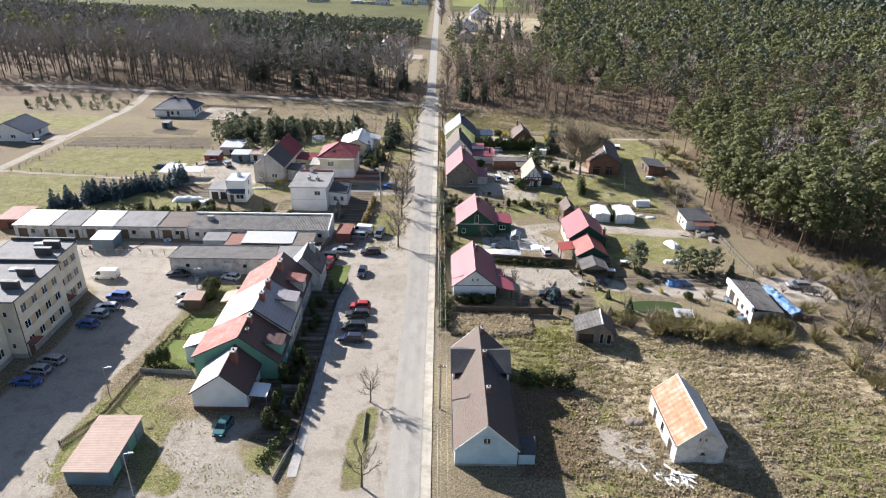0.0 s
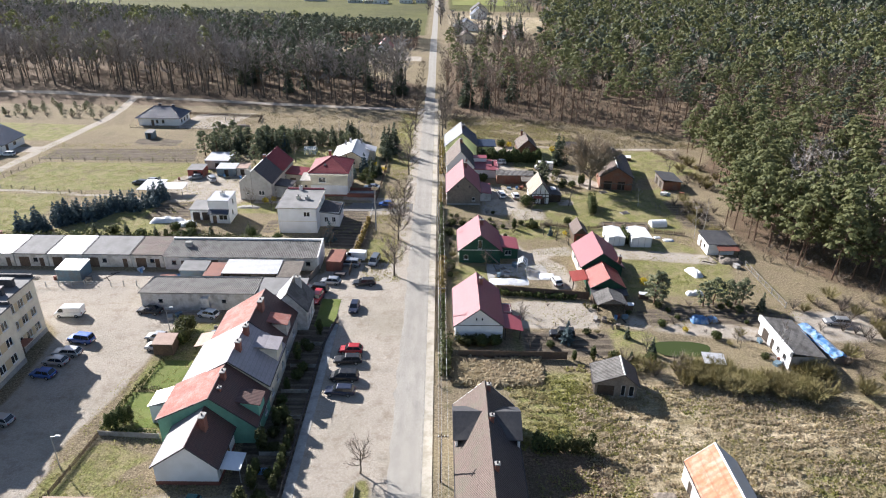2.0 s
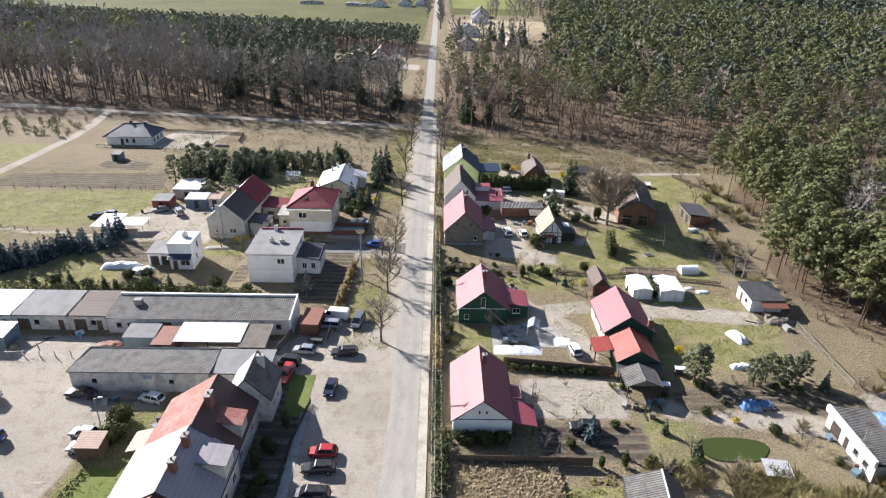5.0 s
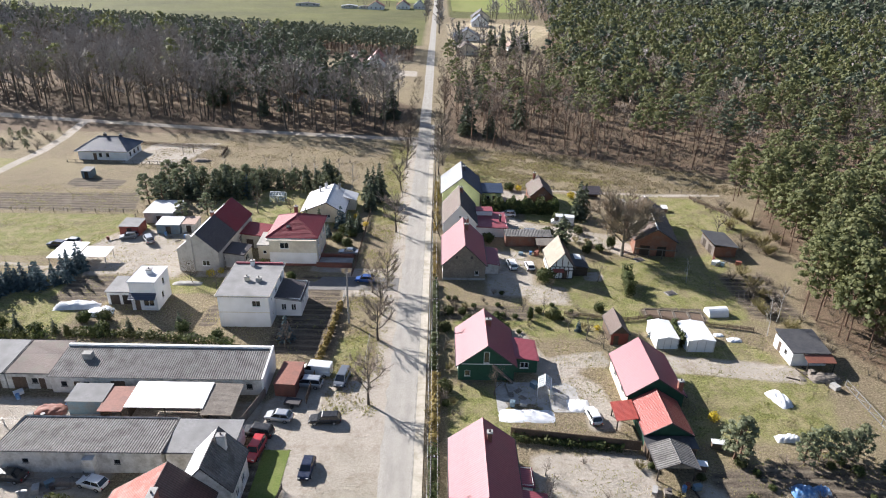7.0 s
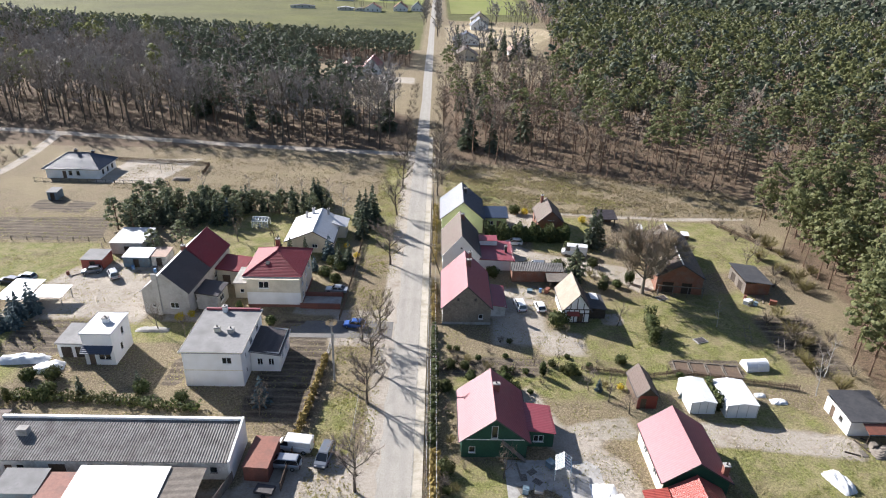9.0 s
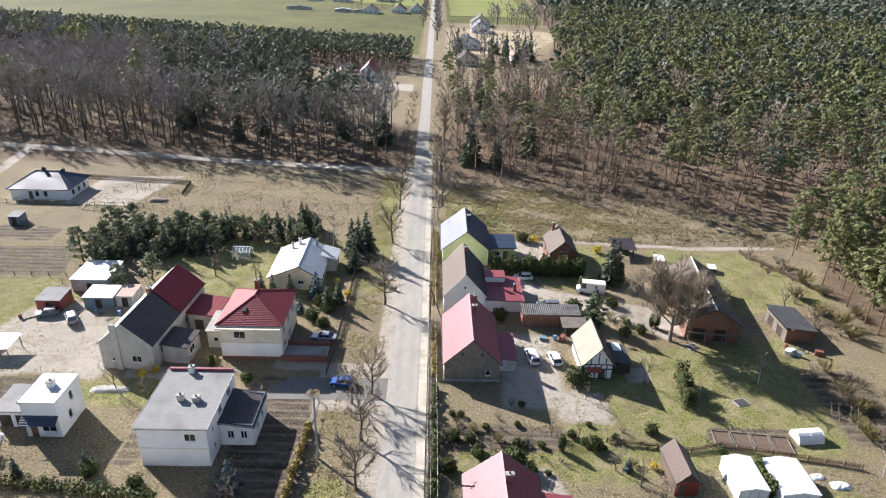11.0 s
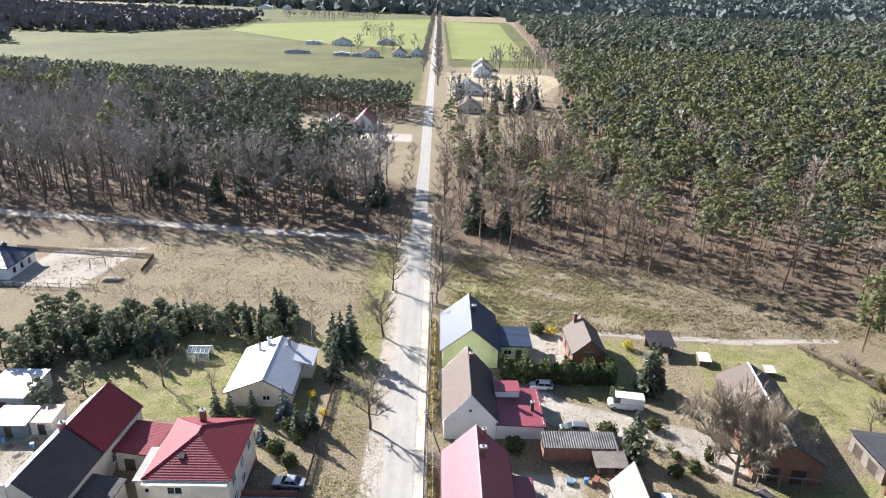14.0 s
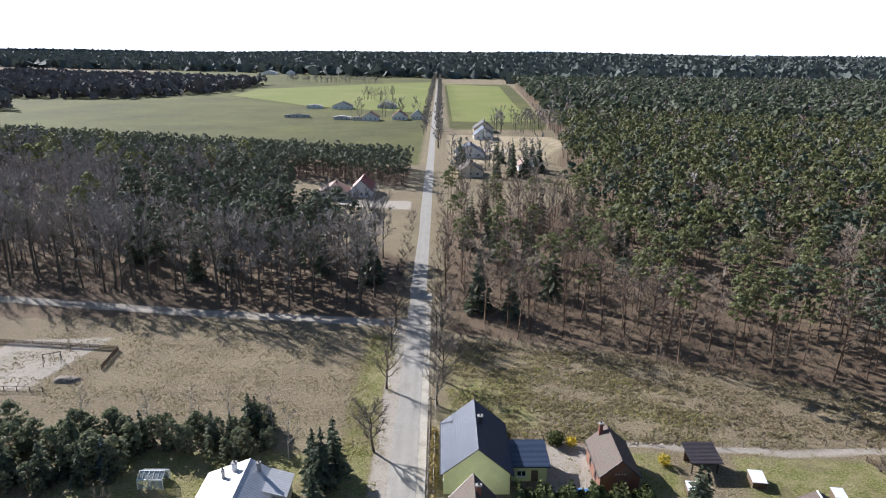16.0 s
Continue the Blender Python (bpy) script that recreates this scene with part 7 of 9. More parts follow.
for k in range(225):
    if k >= 150:
        u = RNG.uniform()
        x, y = 66 + 32 * u + RNG.normal(0, 2.5), 92 + 30 * RNG.uniform() ** 1.3 + 6 * u
        if x < 76 and 105 < y < 118:
            x += 10
    elif k < 55:
        x, y = RNG.uniform(70, 100), RNG.uniform(70, 122)
    elif k < 80:
        x, y = RNG.uniform(64, 73), RNG.uniform(142, 176)
    elif k < 110:
        x, y = RNG.uniform(72, 84), RNG.uniform(185, 226)
    elif k < 125:
        x, y = RNG.uniform(30, 44), RNG.uniform(96, 101)
    else:
        x, y = RNG.uniform(0.9, 3.0), RNG.uniform(90, 232)
    s = RNG.uniform(0.6, 1.2) * (0.6 if 125 <= k < 150 else 1.0)
    plant("bare_shrub", "tangled leafless shrub on rough ground", "shrub", (THICKET if k % 3 else OCHRE)[k % 3], x, y, k * 37, s, "leafless scrub", "crown", "stem")

for k in range(26):
    x, y = 70 + 24 * RNG.uniform(), 78 + 26 * RNG.uniform()
    if x < 76 and y > 98:
        x += 7
    plant("bare_tree", "spindly leafless tree in dense scrub", "tree", STREET[k % 3], x, y, k * 51, RNG.uniform(0.7, 1.15), "leafless trees of the scrub")
for k in range(7):
    plant("thuja", "dark column thuja in a row beside the walkway", "shrub", COLUMN[k % 2], -19.9 + 0.15 * (k % 3), 72.5 + 1.8 * k, k * 33, RNG.uniform(0.75, 1.0), "thuja row by the walkway")

for k in range(46):
    x, y = -168 + 40 * RNG.uniform(), 256 + 22 * RNG.uniform()
    if k % 3:
        plant("young_pine", "small dark conifer in a rough garden", "conifer", YOUNG[k % 3], x, y, k * 43, RNG.uniform(0.25, 0.55), "small trees of a far garden")
    else:
        plant("bare_shrub", "leafless shrub in a rough garden", "shrub", THICKET[k % 3], x, y, k * 43, RNG.uniform(0.6, 1.2), "shrubs of a far garden", "crown", "stem")

for k, (x, y, c) in enumerate(((-52.5, 150.2, 0), (-44.0, 151.4, 0), (-43.2, 150.6, 1), (-57.0, 149.6, 1), (-65.0, 149.0, 0), (-68.5, 149.4, 1), (-72.0, 149.8, 0), (-75.5, 150.4, 1), (-36.5, 148.6, 1), (-80.0, 150.6, 0), (-62.0, 153.2, 1), (-58.4, 153.6, 1))):
    if c:
        plant("evergreen_shrub", "dark evergreen shrub behind the storage row", "shrub", SHRUB[k % 3], x, y, k * 43, 1.0 + 0.1 * (k % 4), "shrubs behind the storage row", "foliage", "stem")
    else:
        plant("spruce", "small dark spruce behind the storage row", "conifer", SPRUCES[k % 3], x, y, k * 43, 0.32 + 0.03 * (k % 4), "shrubs behind the storage row")

# low planting in the beds of the right-hand gardens
for k in range(54):
    if k < 26:
        x, y = RNG.uniform(4, 18), RNG.uniform(154.5, 166)
    elif k < 40:
        x, y = RNG.uniform(17, 42), RNG.uniform(156.2, 159.5)
    else:
        x, y = RNG.uniform(42, 62), RNG.uniform(112, 120)
    if 15 < x < 27 and 149 < y < 156:
        continue
    if k % 2:
        plant("evergreen_shrub", "small evergreen shrub in a garden bed", "shrub", SHRUB[k % 3], x, y, k * 59, RNG.uniform(0.35, 0.85), crown="foliage", stem="stem")
    else:
        plant("bare_shrub", "small leafless shrub in a garden bed", "shrub", THICKET[k % 3], x, y, k * 37, RNG.uniform(0.35, 0.7), crown="crown", stem="stem")


# ---- woods ----
def scatter(poly, gap, rng, near=None, far=None, jitter=0.42):
    """Points about gap apart in a polygon, within the wedge of land that the flight overlooks; near and far are distances from the last bend."""
    q = np.array(poly)
    xs, ys = np.arange(q[:, 0].min(), q[:, 0].max(), gap), np.arange(q[:, 1].min(), q[:, 1].max(), gap)
    X, Y = (a.ravel() for a in np.meshgrid(xs, ys))
    X, Y = X + rng.uniform(-jitter, jitter, X.size) * gap, Y + rng.uniform(-jitter, jitter, X.size) * gap
    keep = (inside(X, Y, poly) > 0) & (np.abs(X) < 0.72 * (Y + 6) + 30)
    D = np.hypot(X, Y - 110)
    if near is not None:
        keep &= D >= near
    if far is not None:
        keep &= D < far
    return X[keep], Y[keep]


def grove(name, label, spots, kinds, low, high, rng):
    """Many trees joined into one mesh; kinds: (weight, variants of (wood, leaf), wood material, leaf material)."""
    X, Y = spots
    groups = {}
    weights = np.array([k[0] for k in kinds], float)
    pick = rng.choice(len(kinds), len(X), p=weights / weights.sum())
    Z = rise(X, Y)
    for ki, (_, variants, wm, lm) in enumerate(kinds):
        which = rng.integers(0, len(variants), len(X))
        for vi, pair in enumerate(variants):
            sel = np.where((pick == ki) & (which == vi))[0]
            if not len(sel):
                continue
            a, s = rng.uniform(0, 2 * np.pi, len(sel)), rng.uniform(low, high, len(sel))
            ca, sa = np.cos(a) * s, np.sin(a) * s
            for (v, f), mat in zip(pair, (wm, lm)):
                if not len(v):
                    continue
                x = v[None, :, 0] * ca[:, None] - v[None, :, 1] * sa[:, None] + X[sel][:, None]
                y = v[None, :, 0] * sa[:, None] + v[None, :, 1] * ca[:, None] + Y[sel][:, None]
                z = v[None, :, 2] * s[:, None] * 1.0 + Z[sel][:, None]
                vv = np.stack([x, y, z], -1).reshape(-1, 3)
                ff = (f[None] + (np.arange(len(sel)) * len(v))[:, None, None]).reshape(-1, 3)
                groups.setdefault(mat.name, []).append((vv, ff, mat))
    out = []
    for parts in groups.values():
        off, vs, fs = 0, [], []
        for v, f, m in parts:
            vs.append(v)
            fs.append(f + off)
            off += len(v)
        out.append((np.concatenate(vs), np.concatenate(fs), parts[0][2]))
    tagged(new(name, tri_mesh(name, out)), label, "woodland", kind="stuff")


NEAR_PINE = [pine_tree(200 + s, 17 + s, 0.48, 3.4, 23, 14, 0.72, sides=3) for s in range(4)]
LOFTY_PINE = [pine_tree(205 + s, 17.5 + s, 0.36, 3.1, 20, 17, 0.6, sides=3) for s in range(3)]
MID_PINE = [pine_tree(210 + s, 16.5 + s, 0.44, 3.6, 14, 7, 1.3, sides=3) for s in range(3)]
DISTANT_PINE = [pine_tree(215 + s, 16.5 + s, 0.42, 3.7, 9, 6, 1.75, sides=3) for s in range(3)]
YOUNG_STAND = [pine_tree(216 + s, 12.5, 0.5, 2.0, 8, 5, 1.2, sides=3) for s in range(3)]
FAR_PINE = [(limbs([[0, 0, 5, 0, 0, 14, 0.15, 0.1]], 3), leaf_ball(220 + s, 2.8, 2.8, 3.2, 13, 3.2, 9.0)) for s in range(3)]
NEAR_BARE = [bare_tree(230 + s, 17.5, 5.0, 9, 6, 8, 0.24, 0.36, 0.07, sides=3) for s in range(4)]
MID_BARE = [bare_tree(240 + s, 16.5, 5.0, 8, 5, 7, 0.22, 0.38, 0.13, sides=3) for s in range(3)]
FAR_BARE = [bare_tree(250 + s, 15.0, 5.2, 6, 3, 5, 0.3, 0.3, 0.4, sides=3) for s in range(2)]
MID_SPRUCE = [spruce_tree(260 + s, 18.0, 3.2, 14, 8, 1.3) for s in range(2)]
pk, bk, sk = (1, NEAR_PINE, BARK_PINE, NEEDLE), (1, NEAR_BARE, BARK, TWIG_HAZED), (1, MID_SPRUCE, BARK, NEEDLE_DARK)

for k, (x, y, s) in enumerate(((84.0, 221.0, 0.72), (87.0, 225.0, 0.85), (90.0, 219.0, 0.8), (78.5, 148.5, 0.8), (75.0, 152.0, 0.72), (82.0, 140.0, 0.85), (86.0, 133.5, 0.8))):
    plant("pine", "broad-crowned pine standing before the wood", "conifer", PINES[k % 4], x, y, k * 91, s, "pines of the wood edge")
# single trees along the wood edges
edge_r = scatter(FOREST_RIGHT, 5.2, np.random.default_rng(5), None, 150)
dist = inside(edge_r[0], edge_r[1], FOREST_RIGHT)
for k, (x, y) in enumerate(zip(*(a[dist < 13] for a in edge_r))):
    if y > 214 and RNG.uniform() < (0.72 if x < 42 else 0.2) or x < 78 and 170 < y < 215:
        plant("wood_tree", "tall thin leafless tree at the wood's edge", "tree", BROWNS[k % 3], x, y, k * 73, RNG.uniform(0.7, 0.95), "trees of the wood edge")
    else:
        plant("pine", "tall pine with a bare stem at the wood's edge", "conifer", TALL[k % 3] if y > 214 else PINES[k % 4], x, y, k * 73, RNG.uniform(0.7, 0.98), "pines of the wood edge")
inner = dist >= 13
grove("pine_wood", "dense pine wood with bare reddish stems", (edge_r[0][inner], edge_r[1][inner]), [(5, *pk[1:]), (1, *bk[1:])], 0.65, 1.05, np.random.default_rng(6))
r_mid = scatter(FOREST_RIGHT, 7.0, np.random.default_rng(7), 150, 300)
front = r_mid[1] < 330 - 0.25 * r_mid[0]
behind = ~front
front &= np.random.default_rng(80).uniform(0, 1, len(front)) < 0.95
roadside = (front | behind) & (r_mid[0] < 20 + 0.1 * r_mid[1]) & (r_mid[1] < 420)
front &= ~roadside
behind &= ~roadside
grove("mixed_wood", "thin leafless wood with single dark spruces", (r_mid[0][roadside], r_mid[1][roadside]), [(0.9, LOFTY_PINE, BARK_PINE, NEEDLE), (0.3, *sk[1:]), (2.6, NEAR_BARE, BARK_PINE, TWIG)], 0.65, 1.08, np.random.default_rng(8))
grove("mixed_wood", "open pine wood with some leafless trees", (r_mid[0][front], r_mid[1][front]), [(3.2, LOFTY_PINE, BARK_PINE, NEEDLE), (0.8, LOFTY_PINE, BARK_PINE, NEEDLE_DARK), (1.3, NEAR_BARE, BARK_PINE, TWIG)], 0.75, 1.08, np.random.default_rng(8))
grove("pine_wood", "dense pine wood", (r_mid[0][behind], r_mid[1][behind]), [(2.2, MID_PINE, BARK_PINE, NEEDLE), (0.9, MID_PINE, BARK_PINE, NEEDLE_DARK), (0.7, MID_BARE, BARK, TWIG), (0.4, *sk[1:])], 0.65, 1.1, np.random.default_rng(9))
grove("pine_wood", "distant pine wood", scatter(FOREST_RIGHT, 7.4, np.random.default_rng(10), 300, 620), [(3.4, DISTANT_PINE, BARK_PINE, NEEDLE), (1.6, DISTANT_PINE, BARK_PINE, NEEDLE_DARK), (1.0, FAR_BARE, BARK, TWIG_HAZED)], 0.75, 1.05, np.random.default_rng(10))
grove("pine_wood", "far pine wood", scatter(FOREST_RIGHT, 11.5, np.random.default_rng(12), 620, None), [(6, FAR_PINE, BARK_PINE, NEEDLE_DARK), (0.6, FAR_BARE, BARK, TWIG_HAZED)], 1.0, 1.4, np.random.default_rng(12))

edge_l = scatter(FOREST_LEFT, 6.5, np.random.default_rng(15), None, 330)
dist = inside(edge_l[0], edge_l[1], FOREST_LEFT)
rim = (dist < 9) & (edge_l[1] < 330)
for k, (x, y) in enumerate(zip(edge_l[0][rim], edge_l[1][rim])):
    if RNG.uniform() < (2 if x < -66 else 0.82):
        plant("wood_tree", "tall leafless tree at the wood's edge", "tree", WOODS[k % 4], x, y, k * 73, RNG.uniform(1.0, 1.3), "trees of the wood edge")
    else:
        plant("spruce", "dark spruce at the wood's edge", "conifer", SPRUCES[k % 3], x, y, k * 73, RNG.uniform(1.4, 2.0), "trees of the wood edge")
left_in = (edge_l[0][~rim], edge_l[1][~rim])
conif = (left_in[1] > 292) & (left_in[0] > -78 - 0.5 * (left_in[1] - 292))
grove("leafless_wood", "dense leafless wood, grey-brown twigs", (left_in[0][~conif], left_in[1][~conif]), [(6, *bk[1:]), (0.6, *pk[1:])], 0.95, 1.25, np.random.default_rng(16))
grove("mixed_wood", "mixed wood of dark conifers and leafless trees", (left_in[0][conif], left_in[1][conif]), [(1.2, MID_BARE, BARK, TWIG_HAZED), (1.9, NEAR_PINE, BARK_PINE, NEEDLE_DARK), (0.5, *sk[1:])], 0.75, 1.2, np.random.default_rng(17))
grove("leafless_wood", "distant leafless wood", scatter(FOREST_LEFT, 10.0, np.random.default_rng(18), 330, None), [(5, FAR_BARE, BARK, TWIG_HAZED), (0.8, MID_PINE, BARK_PINE, NEEDLE)], 0.95, 1.2, np.random.default_rng(18))
grove("pine_plantation", "even-topped young pine plantation", scatter(FOREST_STRIP, 4.5, np.random.default_rng(19)), [(1, YOUNG_STAND, BARK_PINE, NEEDLE_DARK)], 0.9, 1.08, np.random.default_rng(19))
for poly, gap, kinds, lab in (
    ([(-320, 1480), (-120, 1450), (-120, 1520), (-320, 1560)], 14, [(1, FAR_BARE, BARK, TWIG_HAZED)], "far tree row"),
    (lane([(-9, 640), (-9, 1100), (-9, 1700)], 5), 6, [(1, FAR_BARE, BARK, TWIG_HAZED)], "leafless avenue along the far road"),
    (lane([(2.6, 570), (2.6, 1100), (2.6, 1700)], 5), 6, [(1, FAR_BARE, BARK, TWIG_HAZED)], "leafless avenue along the far road"),
    ([(-90, 790), (-14, 790), (-14, 830), (-90, 830)], 14, [(1, FAR_BARE, BARK, TWIG_HAZED)], "leafless trees round a far farm"),
    ([(-100, 1000), (-60, 1000), (-60, 1040), (-100, 1040)], 12, [(1, FAR_BARE, BARK, TWIG_HAZED)], "far leafless clump"),
    ([(6, 455), (60, 455), (62, 530), (6, 530)], 11, [(2, FAR_BARE, BARK, TWIG_HAZED), (1, MID_SPRUCE, BARK, NEEDLE_DARK)], "trees round far houses"),
    ([(44, 660), (96, 650), (100, 760), (50, 720)], 11, [(1, FAR_BARE, BARK, TWIG_HAZED)], "leafless trees by the far field")):
    grove("far_wood", lab, scatter(poly, gap, np.random.default_rng(21)), kinds, 0.7, 1.1, np.random.default_rng(22))


def canopy(name, label, poly, step, mat, seed, low=7):
    """The crowns of a far wood as one rough roof of leafage."""
    rng = np.random.default_rng(seed)
    X, Y = scatter(poly, step, rng)
    c = np.stack([X, Y, rise(X, Y) + rng.uniform(low, 15, len(X))], -1)
    v, f = cards(np.repeat(c, 3, 0) + rng.normal(0, step * 0.3, (len(c) * 3, 3)) * [1, 1, 0.25], np.tile([0, 0, 1.0], (len(c) * 3, 1)), np.full(len(c) * 3, step * 0.95), rng, 1.2, 1.2)
    tagged(new(name, tri_mesh(name, [(v, f, mat)])), label, "woodland", kind="stuff")


canopy("horizon_wood", "unbroken pine forest to the horizon", [(150, 1500), (1400, 1400), (1900, 1800), (4600, 3600), (3400, 4900), (150, 4900)], 29, NEEDLE_HAZED, 31)
canopy("horizon_wood", "forest on the low hills at the horizon", [(140, 1750), (-10, 1750), (-600, 2050), (-1800, 2300), (-3400, 3800), (-2600, 4900), (150, 4900)], 29, NEEDLE_HAZED, 32)
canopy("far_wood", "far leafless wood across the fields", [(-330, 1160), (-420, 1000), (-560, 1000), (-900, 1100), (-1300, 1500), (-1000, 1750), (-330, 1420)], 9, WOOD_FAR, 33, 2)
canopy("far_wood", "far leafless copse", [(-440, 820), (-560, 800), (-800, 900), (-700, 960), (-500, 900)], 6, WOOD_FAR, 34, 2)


# ---- vehicles ----
PAINT = {name: shiny(name + "_car_paint", c, 0.3, m) for name, c, m in (("dark_blue", (0.015, 0.025, 0.06), 0.3), ("black", (0.012, 0.012, 0.014), 0.2), ("red", (0.42, 0.015, 0.02), 0.0), ("silver", (0.42, 0.43, 0.45), 0.5), ("white", (0.75, 0.75, 0.74), 0.0), ("blue", (0.02, 0.09, 0.34), 0.3), ("teal", (0.01, 0.12, 0.13), 0.3), ("grey", (0.20, 0.22, 0.25), 0.5))}
LAMP_RED = shiny("red_lamp_lens", (0.35, 0.01, 0.01), 0.2)
LAMP_CLEAR = shiny("clear_lamp_lens", (0.6, 0.6, 0.6), 0.15)
SHAPES = {  # half length, half width, belt, roof, front glass base, front roof, rear roof, rear glass base, bonnet height
    "hatchback": (2.0, 0.86, 0.92, 1.46, 0.95, 0.35, -1.45, -1.85, 0.86), "estate": (2.3, 0.88, 0.92, 1.46, 1.05, 0.4, -1.85, -2.2, 0.88), "saloon": (2.3, 0.88, 0.92, 1.42, 1.0, 0.3, -0.95, -1.6, 0.88),
    "off_roader": (2.25, 0.9, 1.08, 1.75, 1.0, 0.6, -1.95, -2.15, 1.05), "minivan": (2.3, 0.9, 1.0, 1.68, 1.55, 0.7, -1.95, -2.2, 0.95), "van": (2.5, 0.96, 1.15, 2.05, 1.9, 1.15, -2.45, -2.49, 1.05), "camper": (2.8, 1.05, 1.3, 2.5, 2.1, 1.75, -2.75, -2.79, 1.2)}


def vehicle(kind, colour, x, y, turn, label, group="", name="car", category="car"):
    hl, hw, belt, roof, fg, fr, rr, rg, bon = SHAPES[kind]
    car = thing(name, label, category, x, y, 0.0, turn, group)
    paint = PAINT[colour]
    body, rings = Geo(), []
    for yy, k, zl, zh in ((-hl, 0.86, 0.42, belt - 0.14), (-hl + 0.12, 0.96, 0.28, belt - 0.02), (-hl * 0.5, 1.0, 0.24, belt), (0, 1.0, 0.24, belt), (fg, 1.0, 0.24, belt - 0.02), (hl - 0.25, 0.95, 0.28, bon - 0.08), (hl, 0.8, 0.4, bon - 0.3)):
        w = hw * k
        rings.append([(-w * 0.9, yy, zl), (w * 0.9, yy, zl), (w, yy, zl + 0.18), (w, yy, zh - 0.12), (w * 0.88, yy, zh), (-w * 0.88, yy, zh), (-w, yy, zh - 0.12), (-w, yy, zl + 0.18)])
    body.v = [pt for ring in rings for pt in ring]
    body.f = [tuple(range(7, -1, -1)), tuple(range(len(body.v) - 8, len(body.v)))]
    body.f += [(8 * j + i, 8 * j + (i + 1) % 8, 8 * j + 8 + (i + 1) % 8, 8 * j + 8 + i) for j in range(len(rings) - 1) for i in range(8)]
    part("body", body, paint, car)
    tw = hw * (0.93 if kind in ("van", "camper") else 0.74)
    low = [(-hw * 0.87, rg, belt - 0.01), (hw * 0.87, rg, belt - 0.01), (hw * 0.87, fg, belt - 0.01), (-hw * 0.87, fg, belt - 0.01)]
    top = [(-tw, rr, roof - 0.05), (tw, rr, roof - 0.05), (tw, fr, roof - 0.05), (-tw, fr, roof - 0.05)]
    part("window_glass", Geo().solid(low, top), GLASS, car)
    part("roof", Geo().solid([(p[0] * 1.03, p[1] + (0.03 if p[1] > 0 else -0.03), p[2]) for p in top], [(p[0] * 0.9, p[1] - (0.12 if p[1] > 0 else -0.1), roof + 0.03) for p in top]), paint, car)
    if kind in ("van", "camper"):
        for s in (-1, 1):
            part("side_panel", Geo().solid([(s * hw * 0.88, rg, belt), (s * hw * 0.88, fr * 0.55, belt), (s * (hw * 0.88 + 0.03), fr * 0.55, belt), (s * (hw * 0.88 + 0.03), rg, belt)], [(s * tw, rr, roof - 0.03), (s * tw, fr * 0.55, roof - 0.03), (s * (tw + 0.03), fr * 0.55, roof - 0.03), (s * (tw + 0.03), rr, roof - 0.03)]), paint, car)
        part("rear_panel", Geo().box(-hw * 0.88, hw * 0.88, rg - 0.03, rg + 0.02, belt, roof), paint, car)
    else:
        for s in (-1, 1):
            for t in (0.0, 0.5, 1.0):
                pb, pt = rg + (fg - rg) * t, rr + (fr - rr) * t
                part("pillar", Geo().tube((s * hw * 0.875, pb, belt), (s * tw * 1.005, pt, roof - 0.04), 0.04, n=4), paint, car)
    for s in (-1, 1):
        for yy in (-hl * 0.6, hl * 0.62):
            wheel = part("wheel", Geo().tube((s * (hw - 0.2), yy, 0.32), (s * (hw + 0.02), yy, 0.32), 0.32, n=14), RUBBER, car)
            part("rim", Geo().tube((s * (hw - 0.1), yy, 0.32), (s * (hw + 0.03), yy, 0.32), 0.19, n=10), STEEL, wheel)
        part("headlight", Geo().box(s * hw * 0.62 - 0.16, s * hw * 0.62 + 0.16, hl - 0.12, hl - 0.02, bon - 0.36, bon - 0.2), LAMP_CLEAR, car)
        part("tail_light", Geo().box(s * hw * 0.74 - 0.1, s * hw * 0.74 + 0.1, -hl - 0.01, -hl + 0.1, belt - 0.36, belt - 0.12), LAMP_RED, car)
        part("mirror", Geo().box(s * (hw + 0.08) - 0.08, s * (hw + 0.08) + 0.08, fg - 0.35, fg - 0.25, belt, belt + 0.13), paint, car)
    part("bumper", Geo().box(-hw * 0.84, hw * 0.84, hl - 0.06, hl + 0.06, 0.34, 0.52), DARKTRIM, car)
    part("bumper", Geo().box(-hw * 0.88, hw * 0.88, -hl - 0.06, -hl + 0.04, 0.36, 0.54), DARKTRIM, car)
    part("plate", Geo().box(-0.26, 0.26, -hl - 0.075, -hl - 0.061, 0.56, 0.67), TRIM, car)
    return car


lot = "cars parked on the sandy street verge"
vehicle("estate", "dark_blue", -14.2, 92.0, 88, "dark blue estate car parked on bare sand", lot)
vehicle("minivan", "black", -14.0, 95.6, 88, "black people carrier parked on bare sand", lot)
vehicle("estate", "black", -14.0, 100.2, 92, "black estate car parked on bare sand", lot)
vehicle("hatchback", "red", -13.9, 103.2, 90, "bright red hatchback parked on bare sand", lot)
vehicle("hatchback", "dark_blue", -15.0, 117.2, 176, "dark blue hatchback standing alone on the sand", lot)
vehicle("estate", "black", -14.2, 127.0, 94, "black estate car by the yard entrance", lot)
vehicle("hatchback", "silver", -21.0, 127.4, 82, "silver hatchback at the workshop yard", lot)
vehicle("off_roader", "red", -22.6, 120.4, 172, "faded red off-roader on the grass", lot)
vehicle("off_roader", "black", -23.2, 124.0, 80, "black pick-up style car by the yard", lot)
vehicle("minivan", "silver", -18.2, 135.4, 84, "silver people carrier beside a steel garage", lot)
vehicle("van", "white", -17.4, 138.6, 82, "white delivery van beside a steel garage", lot, "van", "van")
